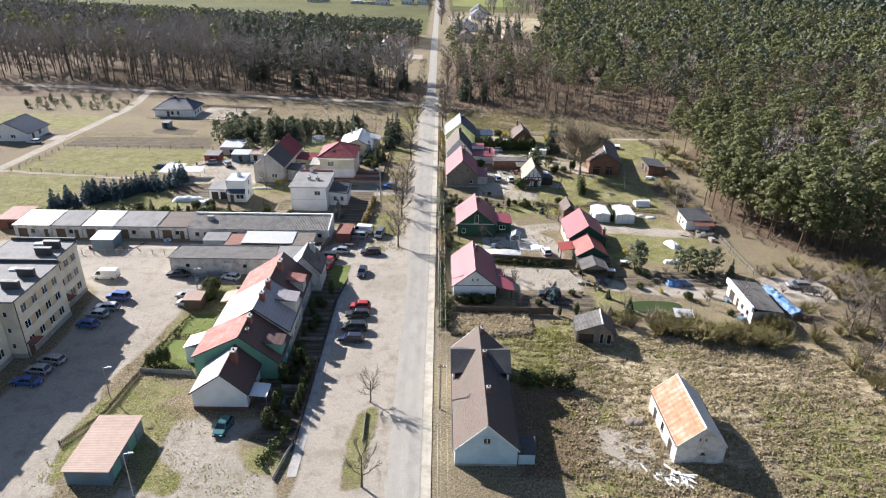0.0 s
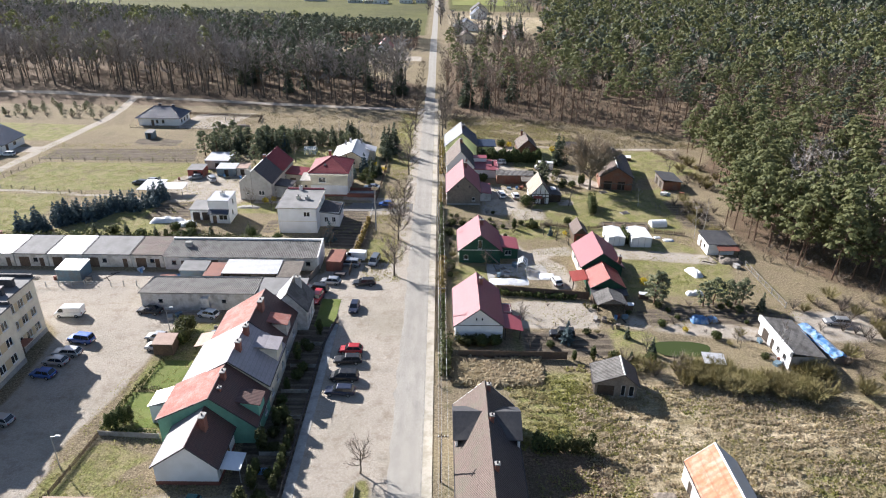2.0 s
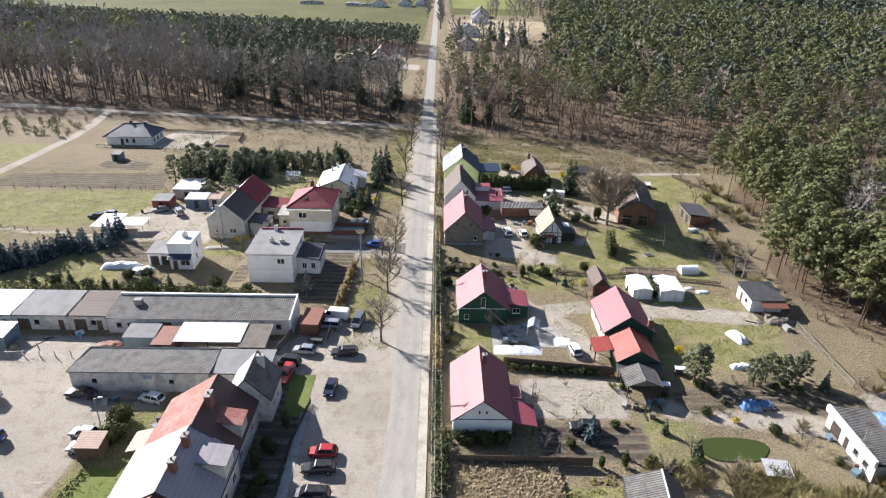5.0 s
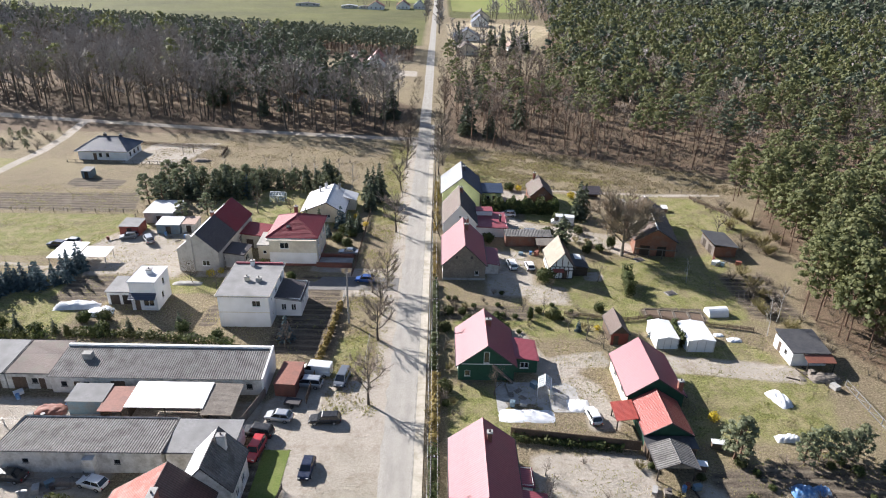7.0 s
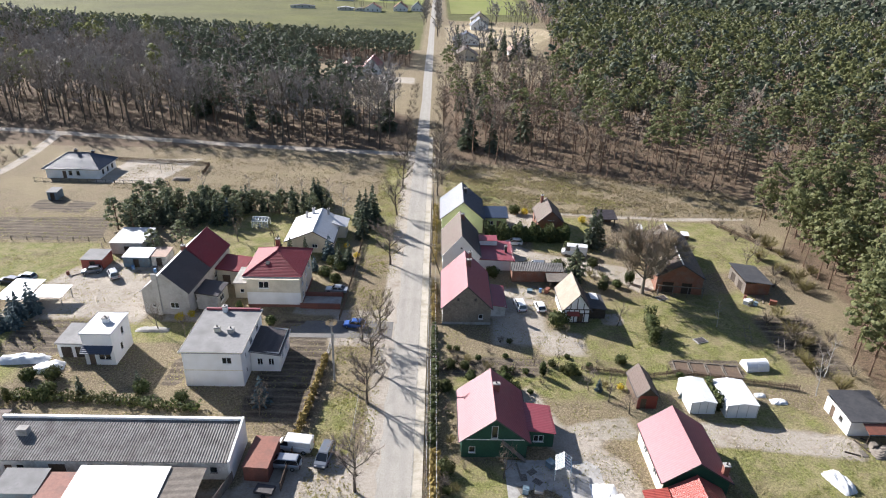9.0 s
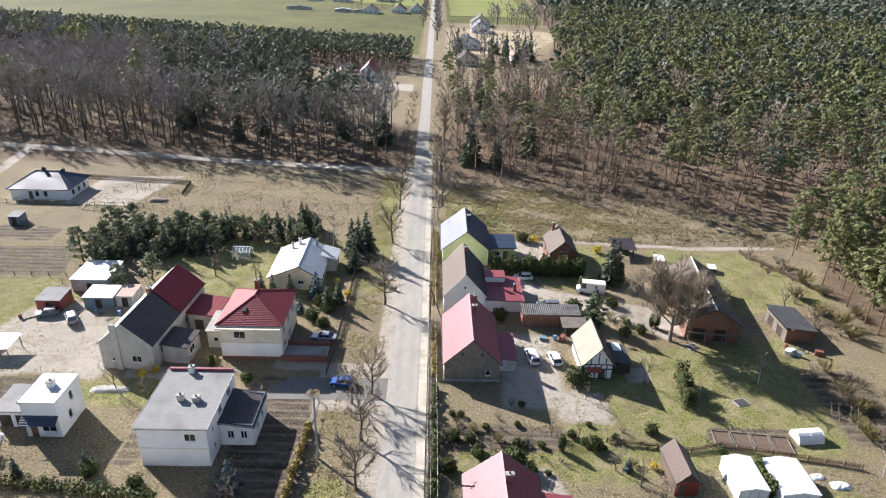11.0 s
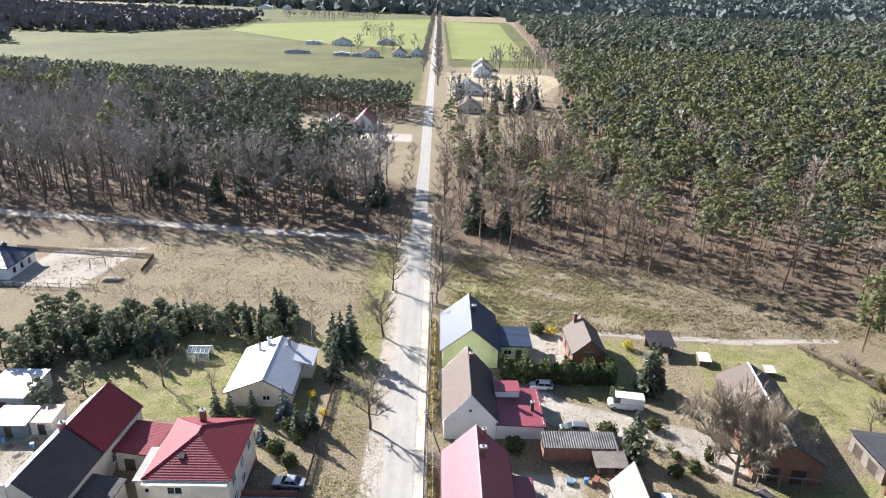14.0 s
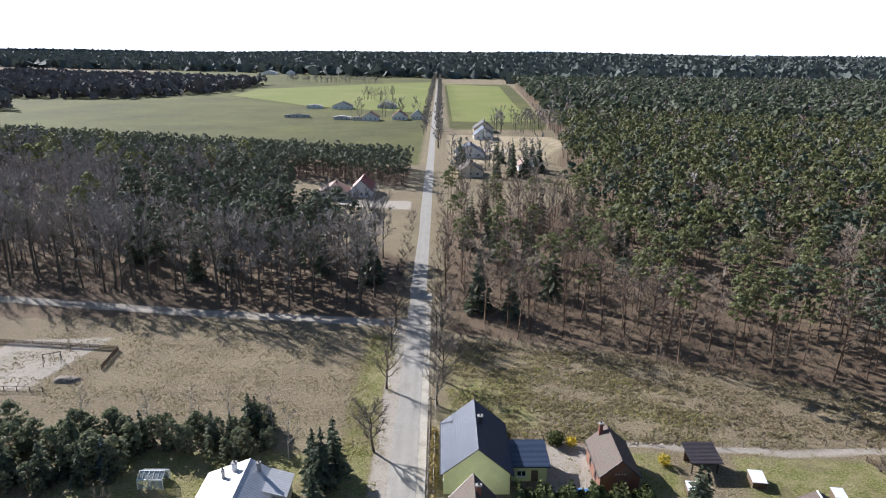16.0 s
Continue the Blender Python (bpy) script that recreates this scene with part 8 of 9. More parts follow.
vehicle("minivan", "grey", -13.0, 136.8, 170, "blue-grey compact van on the verge", lot)
vehicle("hatchback", "teal", -29.4, 68.9, 172, "dark teal hatchback on a muddy yard")
apt = "cars in front of the apartment block"
for k, (x, y, c, b) in enumerate(((-62.2, 84.6, "silver", "estate"), (-62.8, 81.8, "silver", "hatchback"), (-62.9, 78.8, "blue", "saloon"), (-61.8, 95.6, "blue", "hatchback"), (-61.6, 99.0, "silver", "hatchback"), (-61.0, 101.5, "silver", "estate"), (-60.6, 105.4, "blue", "off_roader"))):
    vehicle(b, c, x, y, 80 + 3 * (k % 3), "%s %s parked facing the apartment block" % (c, b.replace("_", "-")), apt)
vehicle("van", "white", -67.0, 114.0, 92, "white box van behind the apartment block", apt, "van", "van")
vehicle("saloon", "black", -52.8, 115.2, 84, "black saloon by the garage wall")
vehicle("hatchback", "silver", -47.9, 106.4, 82, "silver hatchback in the sandy yard")
vehicle("minivan", "silver", -46.4, 103.4, 84, "silver people carrier in the sandy yard")
vehicle("hatchback", "white", -41.6, 114.2, 74, "white hatchback among garden scrub")
vehicle("hatchback", "blue", -13.0, 170.2, 84, "bright blue hatchback in a driveway")
vehicle("saloon", "silver", -18.0, 183.0, 84, "silver saloon in a garden driveway")
vehicle("hatchback", "white", 19.9, 207.2, 86, "white small car in a sandy courtyard")
vehicle("camper", "white", 33.0, 202.0, 80, "white camper van in a sandy courtyard", "", "camper_van", "van")
vehicle("estate", "grey", 23.4, 195.6, 86, "grey car beside a brick shed")
vehicle("minivan", "white", 18.0, 178.0, 8, "white people carrier on a bare yard")
vehicle("hatchback", "white", 21.8, 177.6, 6, "white hatchback on a bare yard")
vehicle("hatchback", "white", 25.2, 128.6, 8, "white hatchback in a garden drive")
vehicle("off_roader", "black", 23.0, 108.6, 86, "dark off-roader behind a blue spruce")
vehicle("estate", "silver", 75.0, 113.8, 84, "silver estate car on rough grass")
vehicle("hatchback", "silver", -81.0, 186.0, 84, "silver hatchback on a lawn by carports")
vehicle("estate", "dark_blue", -83.4, 184.4, 78, "dark blue estate on a lawn by carports")
vehicle("off_roader", "silver", -64.4, 187.8, 35, "old pale off-roader in a sandy yard")
vehicle("hatchback", "grey", -69.6, 189.4, 110, "small grey car in a sandy yard")
vehicle("estate", "white", -135.4, 209.0, 90, "white estate car in front of a bungalow")
vehicle("hatchback", "white", -52.6, 182.6, 80, "white car beside a grey house")


# ---- hedges, fences, poles ----
def hedge(points, width, height, mat, label, seed, density=70, size=0.34):
    rng, cs, out = np.random.default_rng(seed), [], []
    for (ax, ay), (bx, by) in zip(points, points[1:]):
        ln = math.hypot(bx - ax, by - ay)
        n = int(ln * density * max(0.5, height / 1.5))
        t, s, z = rng.uniform(0, 1, n), rng.uniform(-1, 1, n), rng.uniform(0.02, 1, n) ** 0.8
        lump = 1 + 0.18 * np.sin(t * ln * 1.7 + seed) + 0.1 * np.sin(t * ln * 4.1)
        px, py = -(by - ay) / ln, (bx - ax) / ln
        cs.append(np.stack([ax + (bx - ax) * t + px * s * width / 2 * lump, ay + (by - ay) * t + py * s * width / 2 * lump, z * height * lump], -1))
        out.append(np.stack([px * s, py * s, z], -1))
    v, f = cards(np.concatenate(cs), np.concatenate(out), np.full(sum(map(len, cs)), size), rng, 0.5, 1.4, True)
    single("hedge", tri_mesh("hedge", [(v, f, mat)]), mat, label, "hedge")


hedge([(13.4, 209.6), (33.0, 209.4)], 2.8, 3.5, HEDGE, "tall clipped dark evergreen hedge beside a courtyard", 1, 260, 0.45)
hedge([(1.6, 122), (1.8, 137)], 1.3, 1.9, HEDGE_GOLD, "golden-brown clipped hedge along the pavement", 2)
hedge([(1.9, 96), (2.4, 106)], 1.9, 2.3, HEDGE, "overgrown evergreen hedge along the pavement", 3)
hedge([(1.6, 107), (1.7, 121)], 1.2, 1.6, HEDGE, "dark garden hedge along the pavement", 4)
hedge([(1.5, 139), (1.7, 160)], 1.2, 1.7, HEDGE, "dark garden hedge along the pavement", 5)
hedge([(1.5, 162), (1.6, 170)], 1.0, 1.2, HEDGE, "low garden hedge along the pavement", 6)
hedge([(1.4, 172), (1.5, 187)], 0.9, 1.1, HEDGE_GOLD, "thin ochre hedge along the pavement", 7)
hedge([(1.4, 196), (1.5, 212)], 0.9, 1.2, HEDGE_GOLD, "thin ochre hedge along the pavement", 8)
hedge([(1.4, 214), (1.5, 230)], 1.0, 1.3, HEDGE_GOLD, "thin ochre hedge along the pavement", 9)
hedge([(-63, 148.6), (-50, 148.4), (-33, 146.4)], 1.9, 1.3, HEDGE, "low evergreen hedge behind the storage row", 10)
hedge([(-100, 147), (-64, 148.2)], 2.6, 1.6, HEDGE, "rough evergreen hedge behind the storage row", 11, 50)
hedge([(12.6, 123.6), (28, 121.9)], 1.1, 1.1, HEDGE, "clipped evergreen hedge along a garden wall", 12)
hedge([(-17.7, 139), (-16.9, 150), (-16.4, 160)], 0.8, 1.6, HEDGE_GOLD, "narrow brown hedge along a garden front", 13)
hedge([(4, 106.3), (12, 106.4)], 1.2, 1.4, HEDGE, "evergreen shrub row under a gable wall", 14)
hedge([(-46.6, 83.2), (-38.6, 82.4)], 0.5, 0.8, HEDGE, "low dark hedge round a small lawn", 15, 60, 0.22)
hedge([(-45.4, 92.4), (-38.6, 92.0)], 0.5, 0.8, HEDGE, "low dark hedge across a small lawn", 16, 60, 0.22)
hedge([(-47.0, 83.4), (-44.6, 100.0)], 0.5, 0.8, HEDGE, "low dark hedge beside a small lawn", 17, 60, 0.22)
hedge([(44.9, 147.5), (44.8, 153.0)], 0.8, 2.5, HEDGE, "narrow tall hedge between two tents", 18)
hedge([(14, 80.2), (22.5, 79.6)], 1.4, 2.6, HEDGE, "row of dark clipped thujas behind a house", 19, 90)
hedge([(41.6, 173.4), (40.4, 165.4)], 1.8, 3.0, HEDGE, "tall row of yellowish-green thujas on a lawn", 20, 200, 0.26)
hedge([(-22.6, 62), (-21.0, 66.0), (-20.2, 69.4)], 1.4, 1.1, HEDGE, "scrubby evergreen ground cover beside a low wall", 21)


def fence(points, height, style, mat, label, bay=2.2):
    """Posts every bay with rails and boards, pickets or wire between them."""
    ob = thing("fence", label, "fence", points[0][0], points[0][1])
    for (ax, ay), (bx, by) in zip(points, points[1:]):
        ln = math.hypot(bx - ax, by - ay)
        n = max(1, round(ln / bay))
        ux, uy = (bx - ax) / ln, (by - ay) / ln
        ox, oy = ax - points[0][0], ay - points[0][1]

        def q(s, off, z):
            return (ox + ux * s - uy * off, oy + uy * s + ux * off, z)

        def slab(g, s0, s1, o0, o1, z0, z1):
            g.solid([q(s0, o0, z0), q(s1, o0, z0), q(s1, o1, z0), q(s0, o1, z0)], [q(s0, o0, z1), q(s1, o0, z1), q(s1, o1, z1), q(s0, o1, z1)])

        step = ln / n
        for i in range(n + 1):
            g = Geo()
            slab(g, i * step - 0.06, i * step + 0.06, -0.06, 0.06, -0.1, height + 0.08)
            part("post", g, mat if style != "wall" else KERB, ob)
        for i in range(n):
            s0, s1 = i * step + 0.06, (i + 1) * step - 0.06
            g = Geo()
            if style == "board" or style == "wall":
                slab(g, s0, s1, -0.03, 0.03, 0.05, height)
            elif style == "picket":
                k, low, high = int((s1 - s0) / 0.2), height * 0.42, height * 0.42 + 0.12
                top, foot = [(s0, high)], [(s0, low)]       # one cut-out panel: pickets above and below a rail
                for j in range(k):
                    a, b = s0 + j * 0.2 + 0.04, s0 + j * 0.2 + 0.14
                    top += [(a, high), (a, height), (b, height), (b, high)]
                    foot += [(a, low), (a, 0.06), (b, 0.06), (b, low)]
                ring = top + [(s1, high), (s1, low)] + foot[::-1]
                g.solid([q(s, 0.02, z) for s, z in ring], [q(s, -0.02, z) for s, z in ring])
            elif style == "frame":
                for z in (0.1, height - 0.06):
                    slab(g, s0, s1, -0.03, 0.03, z, z + 0.07)
                g.tube(q(s0, 0, 0.15), q(s1, 0, height - 0.05), 0.025, n=4)
            else:
                for z in (0.3, height * 0.6, height):
                    slab(g, s0, s1, -0.01, 0.01, z - 0.012, z + 0.012)
            part("panel" if style != "wire" else "wire", g, mat, ob)


fence([(4.4, 101.9), (22.6, 101.6)], 1.5, "board", FENCE_W, "brown board fence across the rough ground")
fence([(12.6, 124.4), (30.4, 121.9)], 1.7, "board", FENCE_W, "brown board fence between two gardens")
fence([(0.5, 140), (0.5, 171)], 1.1, "picket", STEEL, "grey slatted fence between concrete posts along the pavement")
fence([(0.5, 171.5), (0.5, 188)], 1.0, "picket", STEEL, "grey slatted fence along the pavement")
fence([(0.5, 196), (0.5, 230)], 0.9, "picket", PLANKS, "weathered picket fence along the pavement")
fence([(0.5, 104), (0.5, 139)], 0.9, "picket", PLANKS, "weathered picket fence along the pavement")
fence([(68.0, 137.4), (68.0, 128), (68.2, 119.4)], 1.2, "frame", STEEL, "white steel frame fence along a garden edge", 3.0)
fence([(26.0, 158.0), (37.5, 156.2), (42, 157.4), (60, 153.4)], 0.9, "picket", FENCE_W, "weathered picket fence between gardens")
fence([(-125, 179), (-123, 204.5), (-74, 204.5), (-70.4, 192)], 1.1, "wire", PLANKS, "post and wire fence round a green field", 3.4)
fence([(-120, 180), (-96, 176.4)], 1.0, "wire", PLANKS, "post and wire fence along a path", 3.4)
fence([(-112, 244.0), (-74, 243)], 1.1, "frame", DARKTRIM, "dark metal fence in front of a bungalow", 2.6)
fence([(-104, 265.4), (-68.2, 261.3), (-67.3, 252.1)], 1.1, "picket", FENCE_W, "dark picket fence round a building plot")
fence([(-18.8, 66), (-18.9, 84), (-18.9, 104), (-17.6, 114)], 0.9, "picket", DARKTRIM, "low dark metal garden fence by the walkway")
for yy in (78.5, 86, 92, 98.6, 105.0):
    fence([(-23.2, yy), (-19.0, yy)], 0.7, "wall", KERB, "low concrete divider between front gardens")
fence([(-50.7, 65.3), (-47.7, 71.2), (-46.6, 82.1)], 0.8, "picket", FENCE_W, "low brown picket fence beside the yard")
fence([(-46.6, 82.1), (-38.0, 81.6)], 0.9, "wall", KERB, "low white garden wall")
fence([(-16.4, 160), (-16.2, 166)], 1.2, "frame", STEEL, "steel gate beside a driveway", 3.0)
fence([(-16.0, 172.4), (-15.8, 178), (-15.6, 190), (-15.4, 211)], 1.1, "picket", FENCE_W, "brown picket fence in front of gardens")
fence([(-17.7, 131), (-17.5, 139)], 1.3, "board", FENCE_W, "brown board fence beside parked vans")
fence([(-84.8, 124.3), (-57, 125.4)], 1.2, "wire", STEEL, "wire fence in front of the storage units", 2.6)
fence([(-26.0, 125.4), (-24.2, 132.6)], 1.6, "board", PLANKS, "weathered board fence beside a storage row")
fence([(31, 227.6), (50, 225.8), (82, 226.8)], 1.0, "wire", PLANKS, "post and wire fence along the meadow", 3.6)
fence([(-10, 150), (-10, 137)], 0.4, "wire", STEEL, "low wire guard on the verge", 3.0)
fence([(80, 206), (72, 222)], 1.0, "picket", FENCE_W, "leaning picket fence at a garden end")
fence([(16.6, 100.8), (22.4, 112.0)], 0.8, "wire", PLANKS, "light wire fence in a garden", 2.6)
fence([(-20.2, 59.5), (-19.0, 66.0)], 0.6, "wall", CONCRETE, "low concrete wall at the yard mouth")
fence([(-9.6, 73.0), (-9.4, 66.8)], 0.5, "wall", CONCRETE, "low concrete barrier beside a roadside tree")
single("walkway", strip(-18.6, -17.3, list(np.arange(60, 113, 2.0)), -0.1, 0.05), CONCRETE, "grey concrete walkway beside the front gardens", "pavement", kind="structure")
single("driveway", strip(-24.5, -6.0, [166.4, 169.0, 172.0], -0.1, 0.03), ASPHALT, "dark grey patched driveway from the road", "pavement", kind="structure")
single("patio", Geo().box(11.2, 24.0, 129.8, 137.0, -0.1, 0.05), CONCRETE, "grey concrete patio beside a green house", "pavement", kind="structure")


def street_lamp(x, y, h, label):
    ob = thing("street_lamp", label, "street lamp", x, y)
    part("pole", Geo().tube((0, 0, -0.2), (0, 0, h), 0.09, 0.05, 8), STEEL, ob)
    part("arm", Geo().tube((0, 0, h - 0.05), (0.9, 0, h + 0.15), 0.035, n=6), STEEL, ob)
    part("lamp_head", Geo().solid([(0.6, -0.14, h + 0.08), (1.3, -0.14, h + 0.14), (1.3, 0.14, h + 0.14), (0.6, 0.14, h + 0.08)], [(0.65, -0.09, h + 0.25), (1.25, -0.09, h + 0.26), (1.25, 0.09, h + 0.26), (0.65, 0.09, h + 0.25)]), TRIM, ob)


street_lamp(-48.6, 75.7, 5.5, "slim steel yard lamp on rough grass")
street_lamp(-46.2, 107.8, 5.5, "slim steel yard lamp beside parked cars")
street_lamp(-36.8, 56.4, 7.0, "tall grey lamp post beside a shed")

pole = thing("utility_pole", "concrete pole carrying a stork nest on top", "utility pole", -14.2, 153.9)
part("pole", Geo().tube((0, 0, -0.2), (0, 0, 10.6), 0.19, 0.13, 10), CONCRETE, pole)
part("nest_platform", Geo().tube((0, 0, 10.55), (0, 0, 10.65), 0.55, 0.6, 12), STEEL, pole)
rng = np.random.default_rng(77)
az = rng.uniform(0, 2 * np.pi, 420)
rr = rng.uniform(0.35, 0.85, 420)
na = np.stack([np.cos(az) * rr, np.sin(az) * rr, 10.68 + rng.uniform(0, 0.42, 420)], -1)
part("nest", tri_mesh("nest", [(*twigs(na, na + np.stack([-np.sin(az), np.cos(az), rng.normal(0, 0.15, 420)], -1) * 0.55, 0.035), DRY_REED)]), None, pole)


def wire_pole(x, y, h, lean=0.0, brace=False):
    ob = thing("utility_pole", "dark wooden pole carrying power wires", "utility pole", x, y, 0, 0, "power poles along the road")
    part("pole", Geo().tube((0, 0, -0.2), (lean, 0, h), 0.13, 0.1, 8), TIMBER, ob)
    part("crossarm", Geo().box(-0.5 + lean, 0.9 + lean, -0.05, 0.05, h - 0.45, h - 0.33), TIMBER, ob)
    for k in (-0.4, 0.0, 0.4, 0.8):
        part("insulator", Geo().tube((k + lean, 0, h - 0.33), (k + lean, 0, h - 0.15), 0.05, 0.04, 6), TRIM, ob)
    if brace:
        part("brace", Geo().tube((2.6, -1.6, -0.1), (lean, 0, h - 1.0), 0.1, 0.09, 8), TIMBER, ob)


POLES = [(1.5, 38.0), (1.4, 74.0), (1.3, 112.0), (1.0, 150.0), (0.6, 189.6), (0.9, 228.0), (1.6, 266.0)]
for k, (x, y) in enumerate(POLES):
    wire_pole(x, y, 8.0, 0.0, k == 4)
line = thing("power_line", "thin pale overhead power wires along the road", "power line", 0, 0)
for off in (-0.4, 0.0, 0.8):
    g = Geo()
    for (ax, ay), (bx, by) in zip(POLES, POLES[1:]):
        prev = None
        for i in range(9):
            t = i / 8
            p = (ax + (bx - ax) * t + off, ay + (by - ay) * t, 7.87 - 3.2 * t * (1 - t) * 0.6)
            if prev:
                g.tube(prev, p, 0.014, n=4)
            prev = p
    part("wire", g, STEEL, line)


# ---- garden and yard objects ----
def heap(name, label, category, x, y, rx, ry, h, mat, seed, turn=0.0):
    """A crumpled cover over something lumpy."""
    rng = np.random.default_rng(seed)
    n, m = 14, 9
    u, w = np.meshgrid(np.linspace(-1, 1, n), np.linspace(-1, 1, m))
    z = h * np.clip(1.25 - np.abs(u) ** 3 - np.abs(w) ** 3, 0, 1) * (0.75 + rng.uniform(-0.25, 0.25, u.shape))
    z[0] = z[-1] = z[:, 0] = z[:, -1] = -0.03
    v = np.stack([u * rx * (1 + rng.normal(0, 0.03, u.shape)), w * ry * (1 + rng.normal(0, 0.03, u.shape)), z], -1).reshape(-1, 3)
    i = np.arange(n * m).reshape(m, n)
    q = np.stack([i[:-1, :-1], i[:-1, 1:], i[1:, 1:], i[1:, :-1]], -1).reshape(-1, 4)
    single(name, tri_mesh(name, [(v, np.concatenate([q[:, [0, 1, 2]], q[:, [0, 2, 3]]]), mat)]), mat, label, category, x, y, 0, turn)


heap("covered_boat", "low load under a blue tarpaulin", "tarpaulin", 49.6, 114.4, 1.7, 1.2, 1.2, TARP, 1)
heap("covered_load", "dark blue sheet over a small load", "tarpaulin", 52.2, 114.8, 1.0, 0.9, 0.8, TARP, 2)
heap("foil_cover", "white foil sheet over a stack", "tarpaulin", 55.4, 133.6, 1.2, 2.2, 1.1, FOIL, 3, 18)
heap("foil_cover", "crumpled white foil on the lawn", "tarpaulin", 55.2, 150.2, 1.4, 0.8, 0.5, FOIL, 4)
heap("foil_cover", "small crumpled white sheet on the lawn", "tarpaulin", 53.0, 151.8, 0.9, 0.6, 0.4, FOIL, 5)
heap("foil_cover", "white sheet over garden things", "tarpaulin", 52.4, 124.6, 1.8, 0.8, 0.8, FOIL, 6)
heap("foil_cover", "long heap under white foil", "tarpaulin", -65.8, 158.2, 4.2, 1.1, 1.3, FOIL, 7, 6)
heap("foil_cover", "heap under crumpled white foil", "tarpaulin", -60.6, 156.2, 2.4, 1.3, 1.1, FOIL, 8, 20)
heap("blue_bag", "blue plastic sheet on the ground", "tarpaulin", -52.2, 130.0, 1.2, 0.7, 0.5, TARP, 9)
heap("blue_bag", "small blue plastic sheet in a garden", "tarpaulin", -21.8, 75.6, 0.8, 0.6, 0.4, TARP, 10)
heap("blue_bag", "blue pool cover in a yard", "tarpaulin", 24.0, 213.8, 1.6, 0.9, 0.5, TARP, 11)
heap("rubble_heap", "heap of dark rubble and soil", "rubble", 30.0, 71.6, 1.6, 1.0, 0.5, STONE, 12)
heap("scrap_mound", "heap of dark scrap and logs", "rubble", -54.6, 128.6, 2.4, 1.2, 0.8, RUST, 13)
heap("soil_mound", "dark heap of garden soil", "soil", -72.0, 247.6, 2.6, 1.2, 0.9, STONE, 14)
heap("log_heap", "heap of brushwood and logs", "woodpile", 65.5, 139.0, 2.6, 1.2, 1.1, PLANKS, 15)
heap("scrap_mound", "row of yard scrap along a wall", "rubble", -46.0, 114.6, 5.0, 0.7, 0.6, STONE, 16)
heap("rock_garden", "bed of pale stones", "rubble", -48.6, 168.0, 3.0, 0.8, 0.5, CONCRETE, 17)
heap("swimming_pool", "drained pale blue pool liner", "pool", 23.6, 131.4, 1.8, 1.6, 0.4, CANVAS, 18)
heap("ground_sheet", "wide white ground sheet over a garden bed", "tarpaulin", 15.4, 128.8, 4.4, 1.7, 0.35, FOIL, 19)
rng = np.random.default_rng(31)
for k in range(38):
    x, y = 32.4 + rng.normal(0, 2.2), 60.6 + rng.normal(0, 1.2)
    ln = rng.uniform(0.8, 2.6)
    g = Geo().box(-ln / 2, ln / 2, -rng.uniform(0.06, 0.3), 0.08, 0, 0.06)
    ob = single("plank", g, TRIM if k % 3 else PLANKS, "whitewashed board lying in a scattered demolition pile", "plank", x, y, 0.02 + 0.5 * math.exp(-((x - 33) ** 2 + (y - 61) ** 2) / 2) * rng.uniform(0, 1), rng.uniform(0, 180), "boards of the demolition pile")


def greenhouse(x, y, w, d, h, label, turn=0.0):
    ob = thing("greenhouse", label, "greenhouse", x, y, 0, turn)
    for sx in (-w / 2, 0, w / 2):
        for sy in (-d / 2, d / 2):
            part("post", Geo().box(sx - 0.05, sx + 0.05, sy - 0.05, sy + 0.05, -0.05, h), TRIM, ob)
    for sy in (-d / 2, d / 2):
        part("rail", Geo().box(-w / 2, w / 2, sy - 0.05, sy + 0.05, h - 0.06, h + 0.06), TRIM, ob)
    part("ridge_bar", Geo().box(-w / 2, w / 2, -0.05, 0.05, h + 0.65, h + 0.76), TRIM, ob)
    for k in range(6):
        xx = -w / 2 + k * w / 5
        for s in (-1, 1):
            part("rafter", Geo().tube((xx, s * d / 2, h), (xx, 0, h + 0.7), 0.045, n=4), TRIM, ob)
    for k in range(5):
        x0, x1 = -w / 2 + k * w / 5 + 0.05, -w / 2 + (k + 1) * w / 5 - 0.05
        for s in (-1, 1):
            part("pane", Geo().slab([(x0, s * d / 2, h), (x1, s * d / 2, h), (x1, s * 0.05, h + 0.68), (x0, s * 0.05, h + 0.68)], 0.02), FROST, ob)
            part("pane", Geo().box(x0, x1, s * d / 2 - 0.01, s * d / 2 + 0.01, 0.1, h - 0.08), FROST, ob)


FROST, fn, fl, fb = nodes_of("dusty_greenhouse_glass")
fb.inputs["Base Color"].default_value = (0.55, 0.60, 0.60, 1)
fb.inputs["Roughness"].default_value, fb.inputs["Alpha"].default_value = 0.15, 0.35
greenhouse(-41.0, 215.4, 3.8, 2.6, 1.7, "small white-framed greenhouse on a lawn")
greenhouse(18.8, 134.6, 2.8, 2.0, 1.8, "small white-framed greenhouse on a patio", 80)
tun = thing("polytunnel", "small white arched polytunnel in a vegetable garden", "greenhouse", 55.4, 159.4, 0, 6)
g = Geo()
arc = [(math.cos(a) * 1.3, math.sin(a) * 1.5) for a in np.linspace(0, math.pi, 11)]
g.solid([(-1.9, c, s) for c, s in arc], [(1.9, c, s) for c, s in arc])
part("cover", g, CANVAS, tun)
for xx in (-1.92, 0, 1.92):
    for (c0, s0), (c1, s1) in zip(arc, arc[1:]):
        part("hoop", Geo().tube((xx, c0 * 1.01, s0 * 1.01), (xx, c1 * 1.01, s1 * 1.01), 0.03, n=4), TRIM, tun)
